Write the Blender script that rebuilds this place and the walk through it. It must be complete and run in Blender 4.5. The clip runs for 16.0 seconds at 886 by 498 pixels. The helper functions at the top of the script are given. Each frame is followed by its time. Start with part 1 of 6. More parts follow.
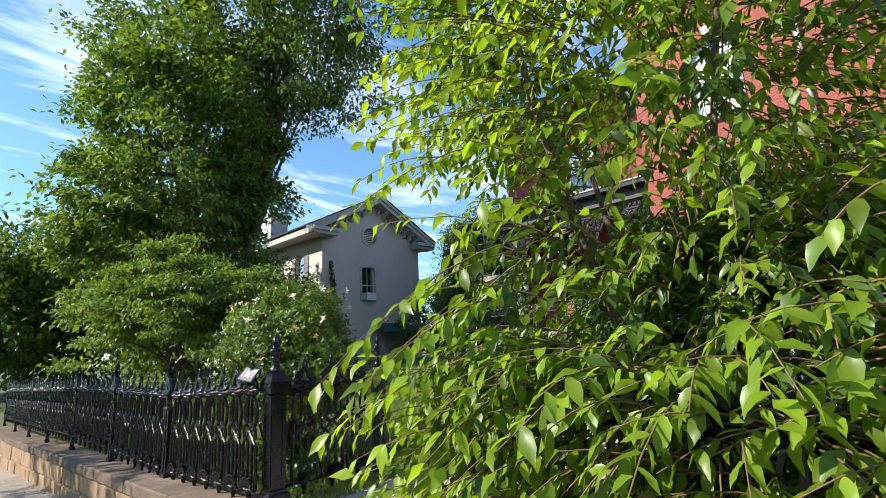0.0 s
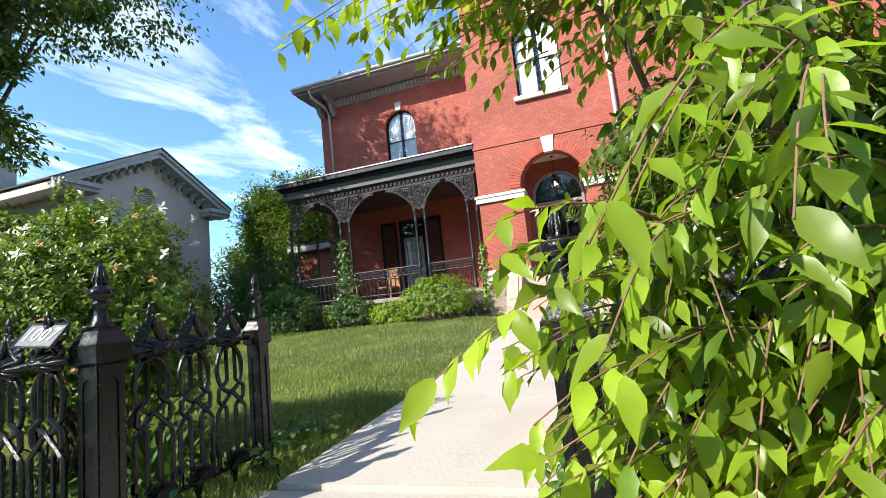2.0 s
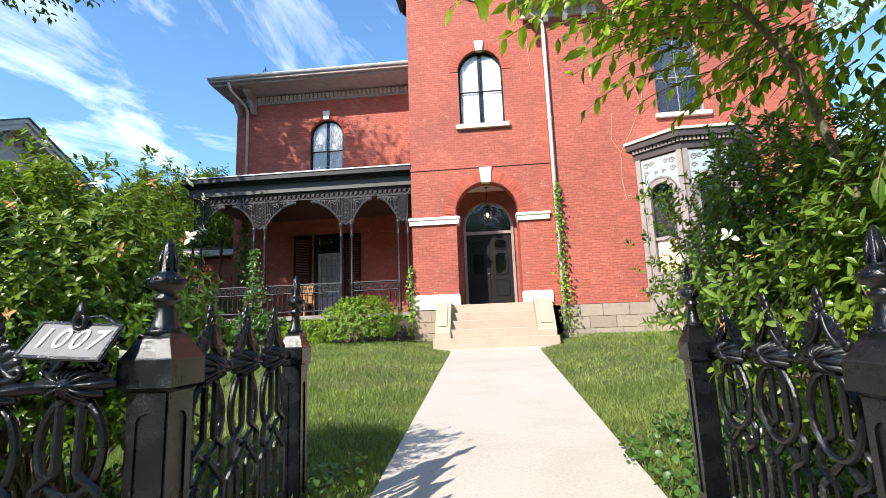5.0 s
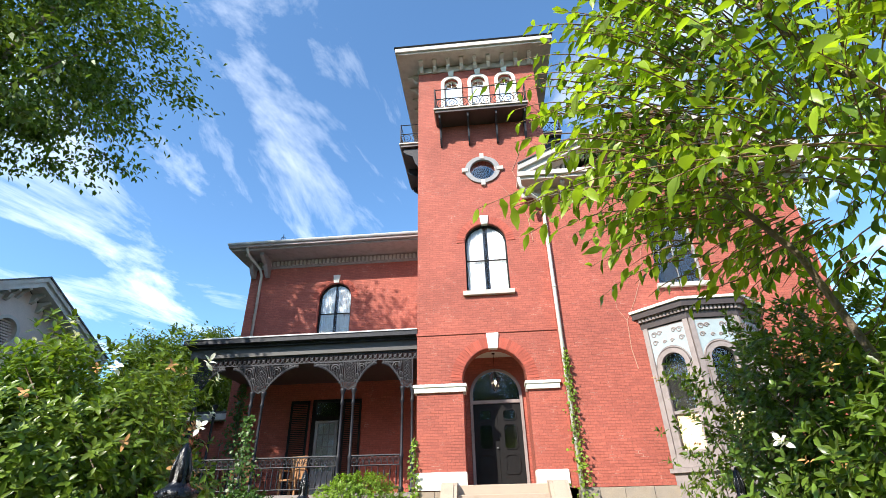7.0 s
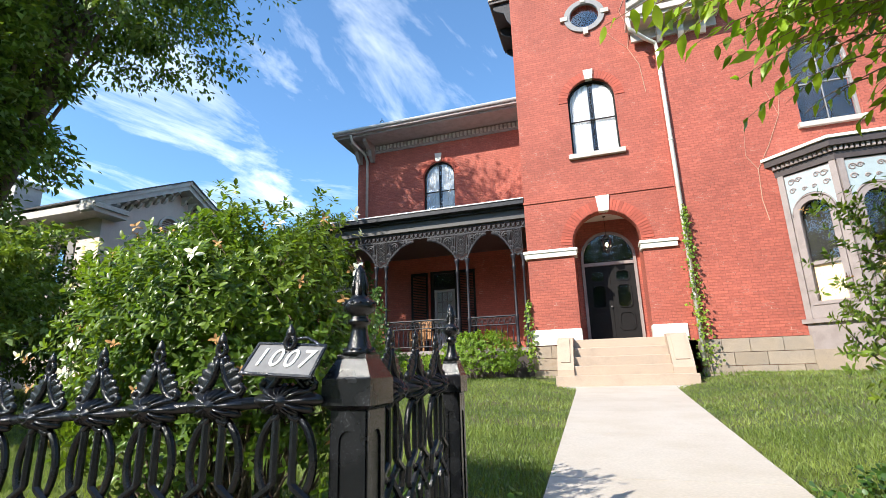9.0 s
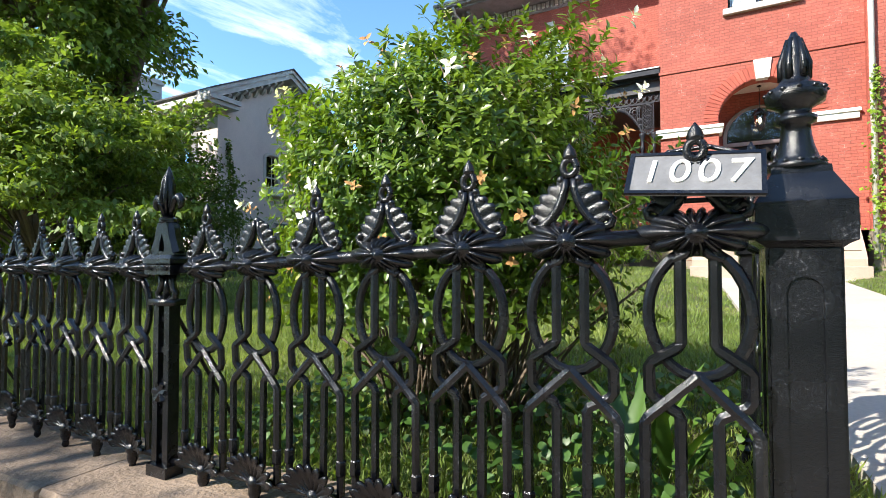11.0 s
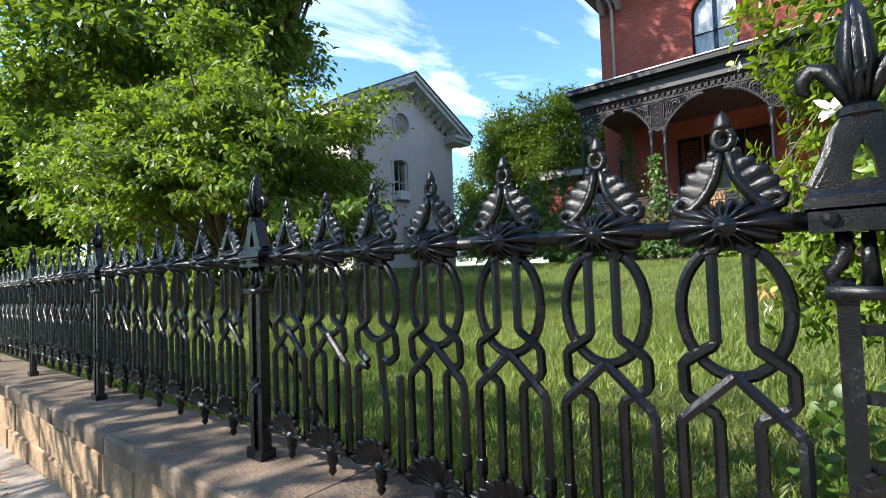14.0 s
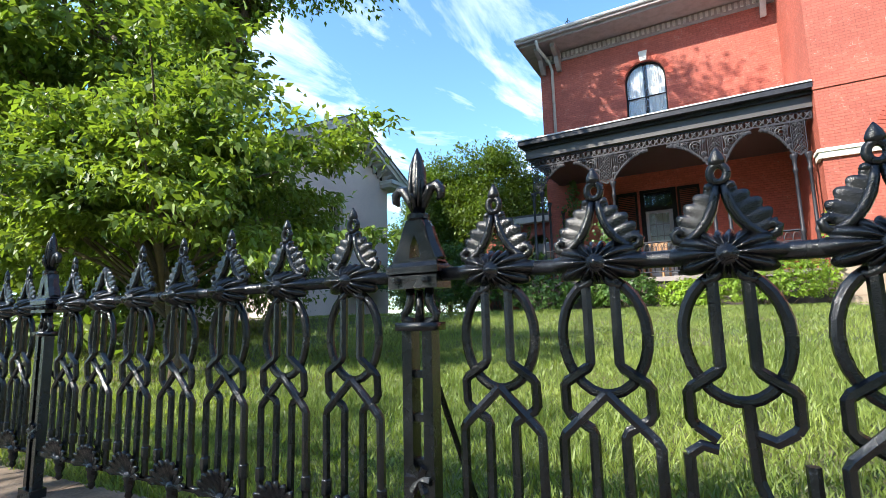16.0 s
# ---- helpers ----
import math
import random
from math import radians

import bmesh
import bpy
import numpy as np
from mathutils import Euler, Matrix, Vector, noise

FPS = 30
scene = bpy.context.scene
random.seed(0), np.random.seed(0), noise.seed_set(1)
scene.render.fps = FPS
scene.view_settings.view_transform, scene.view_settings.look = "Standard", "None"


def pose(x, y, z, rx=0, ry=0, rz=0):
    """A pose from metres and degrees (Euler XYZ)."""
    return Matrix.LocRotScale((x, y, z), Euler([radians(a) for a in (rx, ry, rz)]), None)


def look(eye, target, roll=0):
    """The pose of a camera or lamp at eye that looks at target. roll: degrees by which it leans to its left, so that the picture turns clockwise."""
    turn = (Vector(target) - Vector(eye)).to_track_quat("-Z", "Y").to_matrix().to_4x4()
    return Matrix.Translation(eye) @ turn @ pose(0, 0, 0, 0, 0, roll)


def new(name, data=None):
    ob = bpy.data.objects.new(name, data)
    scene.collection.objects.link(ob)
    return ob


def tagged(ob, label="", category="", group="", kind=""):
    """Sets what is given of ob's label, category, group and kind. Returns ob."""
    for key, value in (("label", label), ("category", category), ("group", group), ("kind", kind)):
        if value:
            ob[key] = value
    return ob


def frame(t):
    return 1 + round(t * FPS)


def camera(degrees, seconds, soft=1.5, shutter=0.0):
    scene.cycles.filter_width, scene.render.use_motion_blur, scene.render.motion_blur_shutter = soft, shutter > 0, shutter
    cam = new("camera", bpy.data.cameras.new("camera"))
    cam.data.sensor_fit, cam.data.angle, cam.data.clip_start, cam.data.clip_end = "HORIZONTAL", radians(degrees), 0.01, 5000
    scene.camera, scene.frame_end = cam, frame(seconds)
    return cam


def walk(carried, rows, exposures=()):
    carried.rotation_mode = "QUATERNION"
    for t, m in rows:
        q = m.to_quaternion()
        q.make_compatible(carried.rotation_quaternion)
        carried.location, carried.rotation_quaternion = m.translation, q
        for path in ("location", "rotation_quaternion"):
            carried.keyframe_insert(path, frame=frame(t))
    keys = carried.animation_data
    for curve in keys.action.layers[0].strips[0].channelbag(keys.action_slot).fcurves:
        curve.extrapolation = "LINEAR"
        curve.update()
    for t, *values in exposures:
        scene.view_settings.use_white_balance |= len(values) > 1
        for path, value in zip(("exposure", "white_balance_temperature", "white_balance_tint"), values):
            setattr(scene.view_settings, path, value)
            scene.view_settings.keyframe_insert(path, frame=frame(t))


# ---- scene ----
cam = camera(85.1, 16.0, 0.8)
PATH = [
    (0, (3.690, -1.945, 1.560), (2.355, -0.506, 1.965), -3.0),
    (0.5, (3.280, -1.910, 1.472), (2.134, -0.322, 1.870), -3.6),
    (1, (2.843, -1.849, 1.440), (1.902, -0.120, 1.797), -4.7),
    (1.5, (2.523, -1.701, 1.404), (1.734, 0.111, 1.712), -5.4),
    (2, (2.235, -1.605, 1.363), (1.607, 0.276, 1.618), -5.9),
    (2.5, (1.946, -1.620, 1.357), (1.553, 0.329, 1.571), -5.7),
    (3, (1.689, -1.531, 1.349), (1.412, 0.440, 1.545), -5.2),
    (5.5, (0.914, -1.419, 1.465), (0.750, 0.522, 1.921), -1.8),
    (6, (0.854, -1.400, 1.489), (0.691, 0.453, 2.224), -1.1),
    (6.5, (0.866, -1.455, 1.509), (0.723, 0.321, 2.417), -1.4),
    (7, (0.916, -1.466, 1.563), (0.767, 0.289, 2.510), -1.3),
    (7.5, (0.873, -1.423, 1.489), (0.715, 0.346, 2.408), -1.7),
    (8, (0.860, -1.452, 1.456), (0.583, 0.362, 2.252), -1.6),
    (8.5, (0.849, -1.426, 1.437), (0.396, 0.415, 2.076), -1.6),
    (8.8, (0.805, -1.450, 1.411), (0.268, 0.396, 1.963), -1.7),
    (9, (0.781, -1.456, 1.393), (0.186, 0.391, 1.880), -1.6),
    (11.5, (-0.486, -1.181, 1.241), (-1.501, 0.542, 1.264), -0.2),
    (12, (-0.786, -1.114, 1.243), (-1.872, 0.565, 1.260), -0.7),
    (12.5, (-1.108, -1.154, 1.190), (-2.236, 0.497, 1.217), -0.8),
    (13, (-1.419, -1.201, 1.183), (-2.630, 0.390, 1.210), -1.09),
    (13.5, (-1.754, -1.184, 1.167), (-3.033, 0.354, 1.216), -1.87),
    (14, (-2.062, -1.240, 1.167), (-3.342, 0.295, 1.244), -2.0),
    (14.5, (-2.365, -1.321, 1.196), (-3.591, 0.254, 1.335), -1.6),
    (14.8, (-2.561, -1.307, 1.207), (-3.733, 0.303, 1.387), -1.35),
    (15, (-2.685, -1.281, 1.194), (-3.812, 0.358, 1.409), -1.16),
    (15.5, (-3.002, -1.272, 1.158), (-4.051, 0.410, 1.424), -1.22),
    (16, (-3.342, -1.304, 1.123), (-4.316, 0.423, 1.393), -1.48),
]
EXPOSURES = [(0.0, 0.58), (1.0, 0.78), (2.0, 0.85), (5.5, 0.85), (7.0, 0.83), (9.0, 0.80), (11.5, 1.18), (12.5, 1.32), (14.0, 1.08), (15.0, 1.14), (16.0, 1.32)]
walk(cam, [(t, look(eye, goal, roll)) for t, eye, goal, roll in PATH], EXPOSURES)

# ---- world, sun ----
SUN_FROM = Vector((-0.74, -1.10, 1.00)).normalized()
world = bpy.data.worlds.new("sky")
scene.world = world
world.use_nodes = True
wt = world.node_tree
wt.nodes.clear()


def wn(kind, **kw):
    n = wt.nodes.new(kind)
    for k, v in kw.items():
        n.inputs[k].default_value = v
    return n


sky = wt.nodes.new("ShaderNodeTexSky")
sky.sky_type = 'NISHITA'
sky.sun_disc = False
sky.sun_elevation = radians(37)
sky.sun_rotation = radians(214)
sky.air_density = 1.0
sky.dust_density = 0.25
sky.ozone_density = 3.0
coord = wt.nodes.new("ShaderNodeTexCoord")
sep = wt.nodes.new("ShaderNodeSeparateXYZ")
wt.links.new(coord.outputs["Generated"], sep.inputs[0])
up = wt.nodes.new("ShaderNodeMath")
up.operation = 'MAXIMUM'
up.inputs[1].default_value = 0.06
wt.links.new(sep.outputs["Z"], up.inputs[0])
flat = wt.nodes.new("ShaderNodeVectorMath")
flat.operation = 'DIVIDE'
den = wt.nodes.new("ShaderNodeCombineXYZ")
for i in range(3):
    wt.links.new(up.outputs[0], den.inputs[i])
wt.links.new(coord.outputs["Generated"], flat.inputs[0])
wt.links.new(den.outputs[0], flat.inputs[1])
mp = wt.nodes.new("ShaderNodeMapping")
mp.inputs["Scale"].default_value = (1.05, 0.42, 0.0)
mp.inputs["Rotation"].default_value = (0, 0, radians(12))
mp.inputs["Location"].default_value = (0.7, 0.35, 0)
wt.links.new(flat.outputs[0], mp.inputs[0])
cl = wn("ShaderNodeTexNoise", Scale=1.9, Detail=9.0, Roughness=0.62, Distortion=0.5)
wt.links.new(mp.outputs[0], cl.inputs["Vector"])
rampc = wt.nodes.new("ShaderNodeValToRGB")
rampc.color_ramp.elements[0].position = 0.50
rampc.color_ramp.elements[1].position = 0.96
wt.links.new(cl.outputs["Fac"], rampc.inputs[0])
mixc = wt.nodes.new("ShaderNodeMixRGB")
mixc.inputs[2].default_value = (11.0, 11.2, 11.4, 1)
wt.links.new(rampc.outputs[0], mixc.inputs[0])
hue = wt.nodes.new("ShaderNodeMixRGB")
hue.blend_type = 'MULTIPLY'
hue.inputs[0].default_value = 1.0
hue.inputs[2].default_value = (0.86, 1.10, 1.20, 1)
wt.links.new(sky.outputs[0], hue.inputs[1])
wt.links.new(hue.outputs[0], mixc.inputs[1])
bg = wt.nodes.new("ShaderNodeBackground")
bg.inputs[1].default_value = 0.15
wt.links.new(mixc.outputs[0], bg.inputs[0])
wo = wt.nodes.new("ShaderNodeOutputWorld")
wt.links.new(bg.outputs[0], wo.inputs[0])

sun_data = bpy.data.lights.new("sun", 'SUN')
sun_data.energy = 5.0
sun_data.angle = radians(0.5)
sun_data.color = (1.0, 0.94, 0.84)
sun = new("sun", sun_data)
sun.matrix_world = look(SUN_FROM * 60, (0, 0, 0))

# ---- mesh helpers ----
from mathutils import geometry


class Build:
    """Collects vertices and faces for one mesh."""

    def __init__(self):
        self.v, self.f = [], []

    def add(self, verts, faces):
        n = len(self.v)
        self.v.extend(tuple(p) for p in verts)
        self.f.extend(tuple(i + n for i in f) for f in faces)
        return self

    def box(self, x0, x1, y0, y1, z0, z1, m=None, cut=0.0):
        if cut:
            return self.cutbox(x0, x1, y0, y1, z0, z1, cut, m)
        p = [Vector((x, y, z)) for z in (z0, z1) for y in (y0, y1) for x in (x0, x1)]
        if m:
            p = [m @ q for q in p]
        return self.add(p, [(0, 2, 3, 1), (4, 5, 7, 6), (0, 1, 5, 4), (2, 6, 7, 3), (0, 4, 6, 2), (1, 3, 7, 5)])

    def cutbox(self, x0, x1, y0, y1, z0, z1, c, m=None):
        """A box whose upper rim is chamfered by c."""
        p = []
        for z, d in ((z0, 0), (z1 - c, 0), (z1, c)):
            p += [Vector(q) for q in ((x0 + d, y0 + d, z), (x1 - d, y0 + d, z), (x1 - d, y1 - d, z), (x0 + d, y1 - d, z))]
        if m:
            p = [m @ q for q in p]
        f = [(3, 2, 1, 0), (8, 9, 10, 11)]
        for k in (0, 4):
            for i in range(4):
                j = (i + 1) % 4
                f.append((k + i, k + j, k + 4 + j, k + 4 + i))
        return self.add(p, f)

    def tube(self, pts, r, seg=6, r1=None, caps=True):
        """A round bar along pts."""
        pts = [Vector(p) for p in pts]
        n, rings = len(pts), []
        side = None
        for i, p in enumerate(pts):
            d = (pts[min(i + 1, n - 1)] - pts[max(i - 1, 0)])
            d = d.normalized() if d.length > 1e-9 else Vector((0, 0, 1))
            if side is None:
                side = d.orthogonal().normalized()
            side = (side - d * side.dot(d))
            side = side.normalized() if side.length > 1e-6 else d.orthogonal().normalized()
            other = d.cross(side)
            rr = r if r1 is None else r + (r1 - r) * i / max(1, n - 1)
            rings.append([p + (side * math.cos(a) + other * math.sin(a)) * rr for a in (2 * math.pi * k / seg for k in range(seg))])
        f = []
        for i in range(n - 1):
            for k in range(seg):
                j = (k + 1) % seg
                f.append((i * seg + k, i * seg + j, (i + 1) * seg + j, (i + 1) * seg + k))
        if caps:
            f += [tuple(range(seg))[::-1], tuple((n - 1) * seg + k for k in range(seg))]
        return self.add([q for ring in rings for q in ring], f)

    def taper(self, pts, radii, seg=7, squash=1.0):
        """A cast lobe along pts that swells and thins by radii; squash flattens it in depth."""
        n = len(self.v)
        self.tube(pts, 1.0, seg)
        for i, (p, r) in enumerate(zip(pts, radii)):
            for k in range(seg):
                q = self.v[n + i * seg + k]
                self.v[n + i * seg + k] = (p[0] + (q[0] - p[0]) * r, p[1] + (q[1] - p[1]) * r * squash, p[2] + (q[2] - p[2]) * r)
        return self

    def lathe(self, prof, c=(0, 0, 0), seg=12, sq=False):
        """Turns (radius, height) rows about the vertical through c; sq: square section."""
        if sq:
            seg = 4
        off = math.pi / 4 if sq else 0
        k2 = math.sqrt(2) if sq else 1
        p = [(c[0] + r * k2 * math.cos(off + 2 * math.pi * k / seg), c[1] + r * k2 * math.sin(off + 2 * math.pi * k / seg), c[2] + z) for r, z in prof for k in range(seg)]
        f = []
        for i in range(len(prof) - 1):
            for k in range(seg):
                j = (k + 1) % seg
                f.append((i * seg + k, i * seg + j, (i + 1) * seg + j, (i + 1) * seg + k))
        f += [tuple(range(seg))[::-1], tuple((len(prof) - 1) * seg + k for k in range(seg))]
        return self.add(p, f)

    def plate(self, outline, holes, depth, m):
        """A flat plate from (u, v) outlines with holes; m puts u, v, thickness into the world."""
        loops = [outline] + list(holes)
        flatp = [Vector((u, v, 0)) for lp in loops for u, v in lp]
        tris = geometry.tessellate_polygon([[Vector((u, v, 0)) for u, v in lp] for lp in loops])
        n = len(flatp)
        verts = [m @ p for p in flatp] + [m @ (p + Vector((0, 0, depth))) for p in flatp]
        f = []
        for t in tris:
            a, b, c = (flatp[i] for i in t)
            if (b - a).cross(c - a).z < 0:
                t = (t[0], t[2], t[1])
            f.append((t[2], t[1], t[0]))
            f.append(tuple(i + n for i in t))
        s = 0
        for lp in loops:
            k = len(lp)
            area = sum(lp[i][0] * lp[(i + 1) % k][1] - lp[(i + 1) % k][0] * lp[i][1] for i in range(k))
            outer = lp is outline
            for i in range(k):
                a, b = s + i, s + (i + 1) % k
                f.append((a, b, b + n, a + n) if (area > 0) == outer else (b, a, a + n, b + n))
            s += k
        return self.add(verts, f)

    def mesh(self, name, mat=None, smooth=False):
        me = bpy.data.meshes.new(name)
        me.from_pydata(self.v, [], self.f)
        if mat:
            me.materials.append(mat)
        if smooth:
            me.polygons.foreach_set("use_smooth", [True] * len(me.polygons))
        me.update()
        return me


FACE_S = Matrix(((1, 0, 0, 0), (0, 0, 1, 0), (0, 1, 0, 0), (0, 0, 0, 1)))  # u -> x, v -> z, depth -> +y


def south(y):
    return Matrix.Translation((0, y, 0)) @ FACE_S


def side_x(x):
    """u -> y, v -> z, depth -> +x."""
    return Matrix.Translation((x, 0, 0)) @ Matrix(((0, 0, 1, 0), (1, 0, 0, 0), (0, 1, 0, 0), (0, 0, 0, 1)))


def rect(u0, u1, v0, v1):
    return [(u0, v0), (u1, v0), (u1, v1), (u0, v1)]


def arch(u0, u1, v0, spring, n=14, flatten=1.0):
    c, r = (u0 + u1) / 2, (u1 - u0) / 2
    return [(u0, v0), (u1, v0)] + [(c + r * math.cos(math.pi * i / n), spring + flatten * r * math.sin(math.pi * i / n)) for i in range(n + 1)]


def oval(cu, cv, ru, rv, n=24):
    return [(cu + ru * math.cos(2 * math.pi * i / n), cv + rv * math.sin(2 * math.pi * i / n)) for i in range(n)]


def part(name, b, mat=None, parent=None, label="", smooth=False, m=None):
    """Links a Build (or a ready mesh) as one mesh object under a thing or a part."""
    me = b if isinstance(b, bpy.types.Mesh) else b.mesh(name, mat, smooth)
    ob = new(name, me)
    if parent:
        ob.parent = parent
    if m:
        ob.matrix_basis = m
    if label:
        ob["label"] = label
    return ob


def thing(name, label, category, at=(0, 0, 0), group="", kind=""):
    """An empty that carries a thing's parts; parts under it use world coordinates."""
    ob = new(name)
    ob.empty_display_size = 0.1
    ob.location = at
    return tagged(ob, label, category, group, kind)


def lift(ob, *parts):
    """Lets parts given in world coordinates stay where they are under a moved empty."""
    for p in parts:
        p.matrix_parent_inverse = Matrix.Translation(ob.location).inverted()


# ---- materials ----
def material(name, base, rough=0.6, metal=0.0, var=0.25, scale=6.0, fine=60.0, bump=0.2, tint=None, random=0.0, island=0.0, spec=0.5, coat=0.0, dist=0.01, trans=0.0):
    """A surface with variation at two scales, fine relief and, if asked, random tone by object or island."""
    m = bpy.data.materials.new(name)
    m.use_nodes = True
    t = m.node_tree
    bs = t.nodes["Principled BSDF"]
    bs.inputs["Roughness"].default_value = rough
    bs.inputs["Metallic"].default_value = metal
    bs.inputs["Specular IOR Level"].default_value = spec
    bs.inputs["Coat Weight"].default_value = coat
    tc = t.nodes.new("ShaderNodeTexCoord")
    n1 = t.nodes.new("ShaderNodeTexNoise")
    n1.inputs["Scale"].default_value, n1.inputs["Detail"].default_value = scale, 4
    n2 = t.nodes.new("ShaderNodeTexNoise")
    n2.inputs["Scale"].default_value, n2.inputs["Detail"].default_value = fine, 3
    t.links.new(tc.outputs["Object"], n1.inputs["Vector"])
    t.links.new(tc.outputs["Object"], n2.inputs["Vector"])
    add = t.nodes.new("ShaderNodeMath")
    add.operation = 'ADD'
    t.links.new(n1.outputs["Fac"], add.inputs[0])
    t.links.new(n2.outputs["Fac"], add.inputs[1])
    tone = t.nodes.new("ShaderNodeMapRange")
    tone.inputs["From Min"].default_value, tone.inputs["From Max"].default_value = 0.6, 1.4
    tone.inputs["To Min"].default_value, tone.inputs["To Max"].default_value = 1 - var, 1 + var
    t.links.new(add.outputs[0], tone.inputs["Value"])
    last = tone.outputs[0]
    for amount, node, out in ((random, "ShaderNodeObjectInfo", "Random"), (island, "ShaderNodeNewGeometry", "Random Per Island")):
        if amount:
            oi = t.nodes.new(node)
            mr = t.nodes.new("ShaderNodeMapRange")
            mr.inputs["To Min"].default_value, mr.inputs["To Max"].default_value = 1 - amount, 1 + amount
            t.links.new(oi.outputs[out], mr.inputs["Value"])
            mu = t.nodes.new("ShaderNodeMath")
            mu.operation = 'MULTIPLY'
            t.links.new(last, mu.inputs[0])
            t.links.new(mr.outputs[0], mu.inputs[1])
            last = mu.outputs[0]
    mix = t.nodes.new("ShaderNodeMixRGB")
    mix.inputs[1].default_value = (*base, 1)
    mix.inputs[2].default_value = (*(tint or base), 1)
    big = t.nodes.new("ShaderNodeMapRange")
    big.inputs["From Min"].default_value, big.inputs["From Max"].default_value = 0.42, 0.66
    t.links.new(n1.outputs["Fac"], big.inputs["Value"])
    t.links.new(big.outputs[0], mix.inputs[0])
    vm = t.nodes.new("ShaderNodeVectorMath")
    vm.operation = 'SCALE'
    t.links.new(mix.outputs[0], vm.inputs[0])
    t.links.new(last, vm.inputs["Scale"])
    t.links.new(vm.outputs[0], bs.inputs["Base Color"])
    if bump:
        bn = t.nodes.new("ShaderNodeBump")
        bn.inputs["Strength"].default_value, bn.inputs["Distance"].default_value = bump, dist
        t.links.new(n2.outputs["Fac"], bn.inputs["Height"])
        t.links.new(bn.outputs[0], bs.inputs["Normal"])
    if trans:
        tr = t.nodes.new("ShaderNodeBsdfTranslucent")
        ms = t.nodes.new("ShaderNodeMixShader")
        ms.inputs[0].default_value = trans
        sc = t.nodes.new("ShaderNodeVectorMath")
        sc.operation = 'MULTIPLY'
        sc.inputs[1].default_value = (1.5, 1.5, 0.5)
        t.links.new(vm.outputs[0], sc.inputs[0])
        t.links.new(sc.outputs[0], tr.inputs["Color"])
        t.links.new(bs.outputs[0], ms.inputs[1])
        t.links.new(tr.outputs[0], ms.inputs[2])
        t.links.new(ms.outputs[0], t.nodes["Material Output"].inputs[0])
    return m


def iron_material(name):
    """Old black paint on cast iron: pitted relief, uneven gloss, worn and dusty grey flecks."""
    m = bpy.data.materials.new(name)
    m.use_nodes = True
    t = m.node_tree
    bs = t.nodes["Principled BSDF"]
    bs.inputs["Specular IOR Level"].default_value = 0.5
    tc = t.nodes.new("ShaderNodeTexCoord")
    noise_out = []
    for sc, det in ((7.0, 5), (150.0, 4), (420.0, 2)):
        n = t.nodes.new("ShaderNodeTexNoise")
        n.inputs["Scale"].default_value, n.inputs["Detail"].default_value = sc, det
        t.links.new(tc.outputs["Object"], n.inputs["Vector"])
        noise_out.append(n.outputs["Fac"])
    ad = t.nodes.new("ShaderNodeMath")
    t.links.new(noise_out[0], ad.inputs[0])
    t.links.new(noise_out[1], ad.inputs[1])
    ra = t.nodes.new("ShaderNodeValToRGB")
    ra.color_ramp.elements[0].position, ra.color_ramp.elements[0].color = 0.53, (0.0028, 0.003, 0.0045, 1)
    ra.color_ramp.elements[1].position, ra.color_ramp.elements[1].color = 0.71, (0.085, 0.088, 0.098, 1)
    mid = ra.color_ramp.elements.new(0.62)
    mid.color = (0.008, 0.0088, 0.012, 1)
    half = t.nodes.new("ShaderNodeMath")
    half.operation = 'MULTIPLY'
    half.inputs[1].default_value = 0.5
    t.links.new(ad.outputs[0], half.inputs[0])
    t.links.new(half.outputs[0], ra.inputs[0])
    t.links.new(ra.outputs[0], bs.inputs["Base Color"])
    ro = t.nodes.new("ShaderNodeMapRange")
    ro.inputs["From Min"].default_value, ro.inputs["From Max"].default_value = 0.35, 0.65
    ro.inputs["To Min"].default_value, ro.inputs["To Max"].default_value = 0.15, 0.33
    t.links.new(noise_out[0], ro.inputs["Value"])
    t.links.new(ro.outputs[0], bs.inputs["Roughness"])
    a2 = t.nodes.new("ShaderNodeMath")
    t.links.new(noise_out[1], a2.inputs[0])
    t.links.new(noise_out[2], a2.inputs[1])
    bn = t.nodes.new("ShaderNodeBump")
    bn.inputs["Strength"].default_value, bn.inputs["Distance"].default_value = 0.34, 0.003
    t.links.new(a2.outputs[0], bn.inputs["Height"])
    t.links.new(bn.outputs[0], bs.inputs["Normal"])
    return m


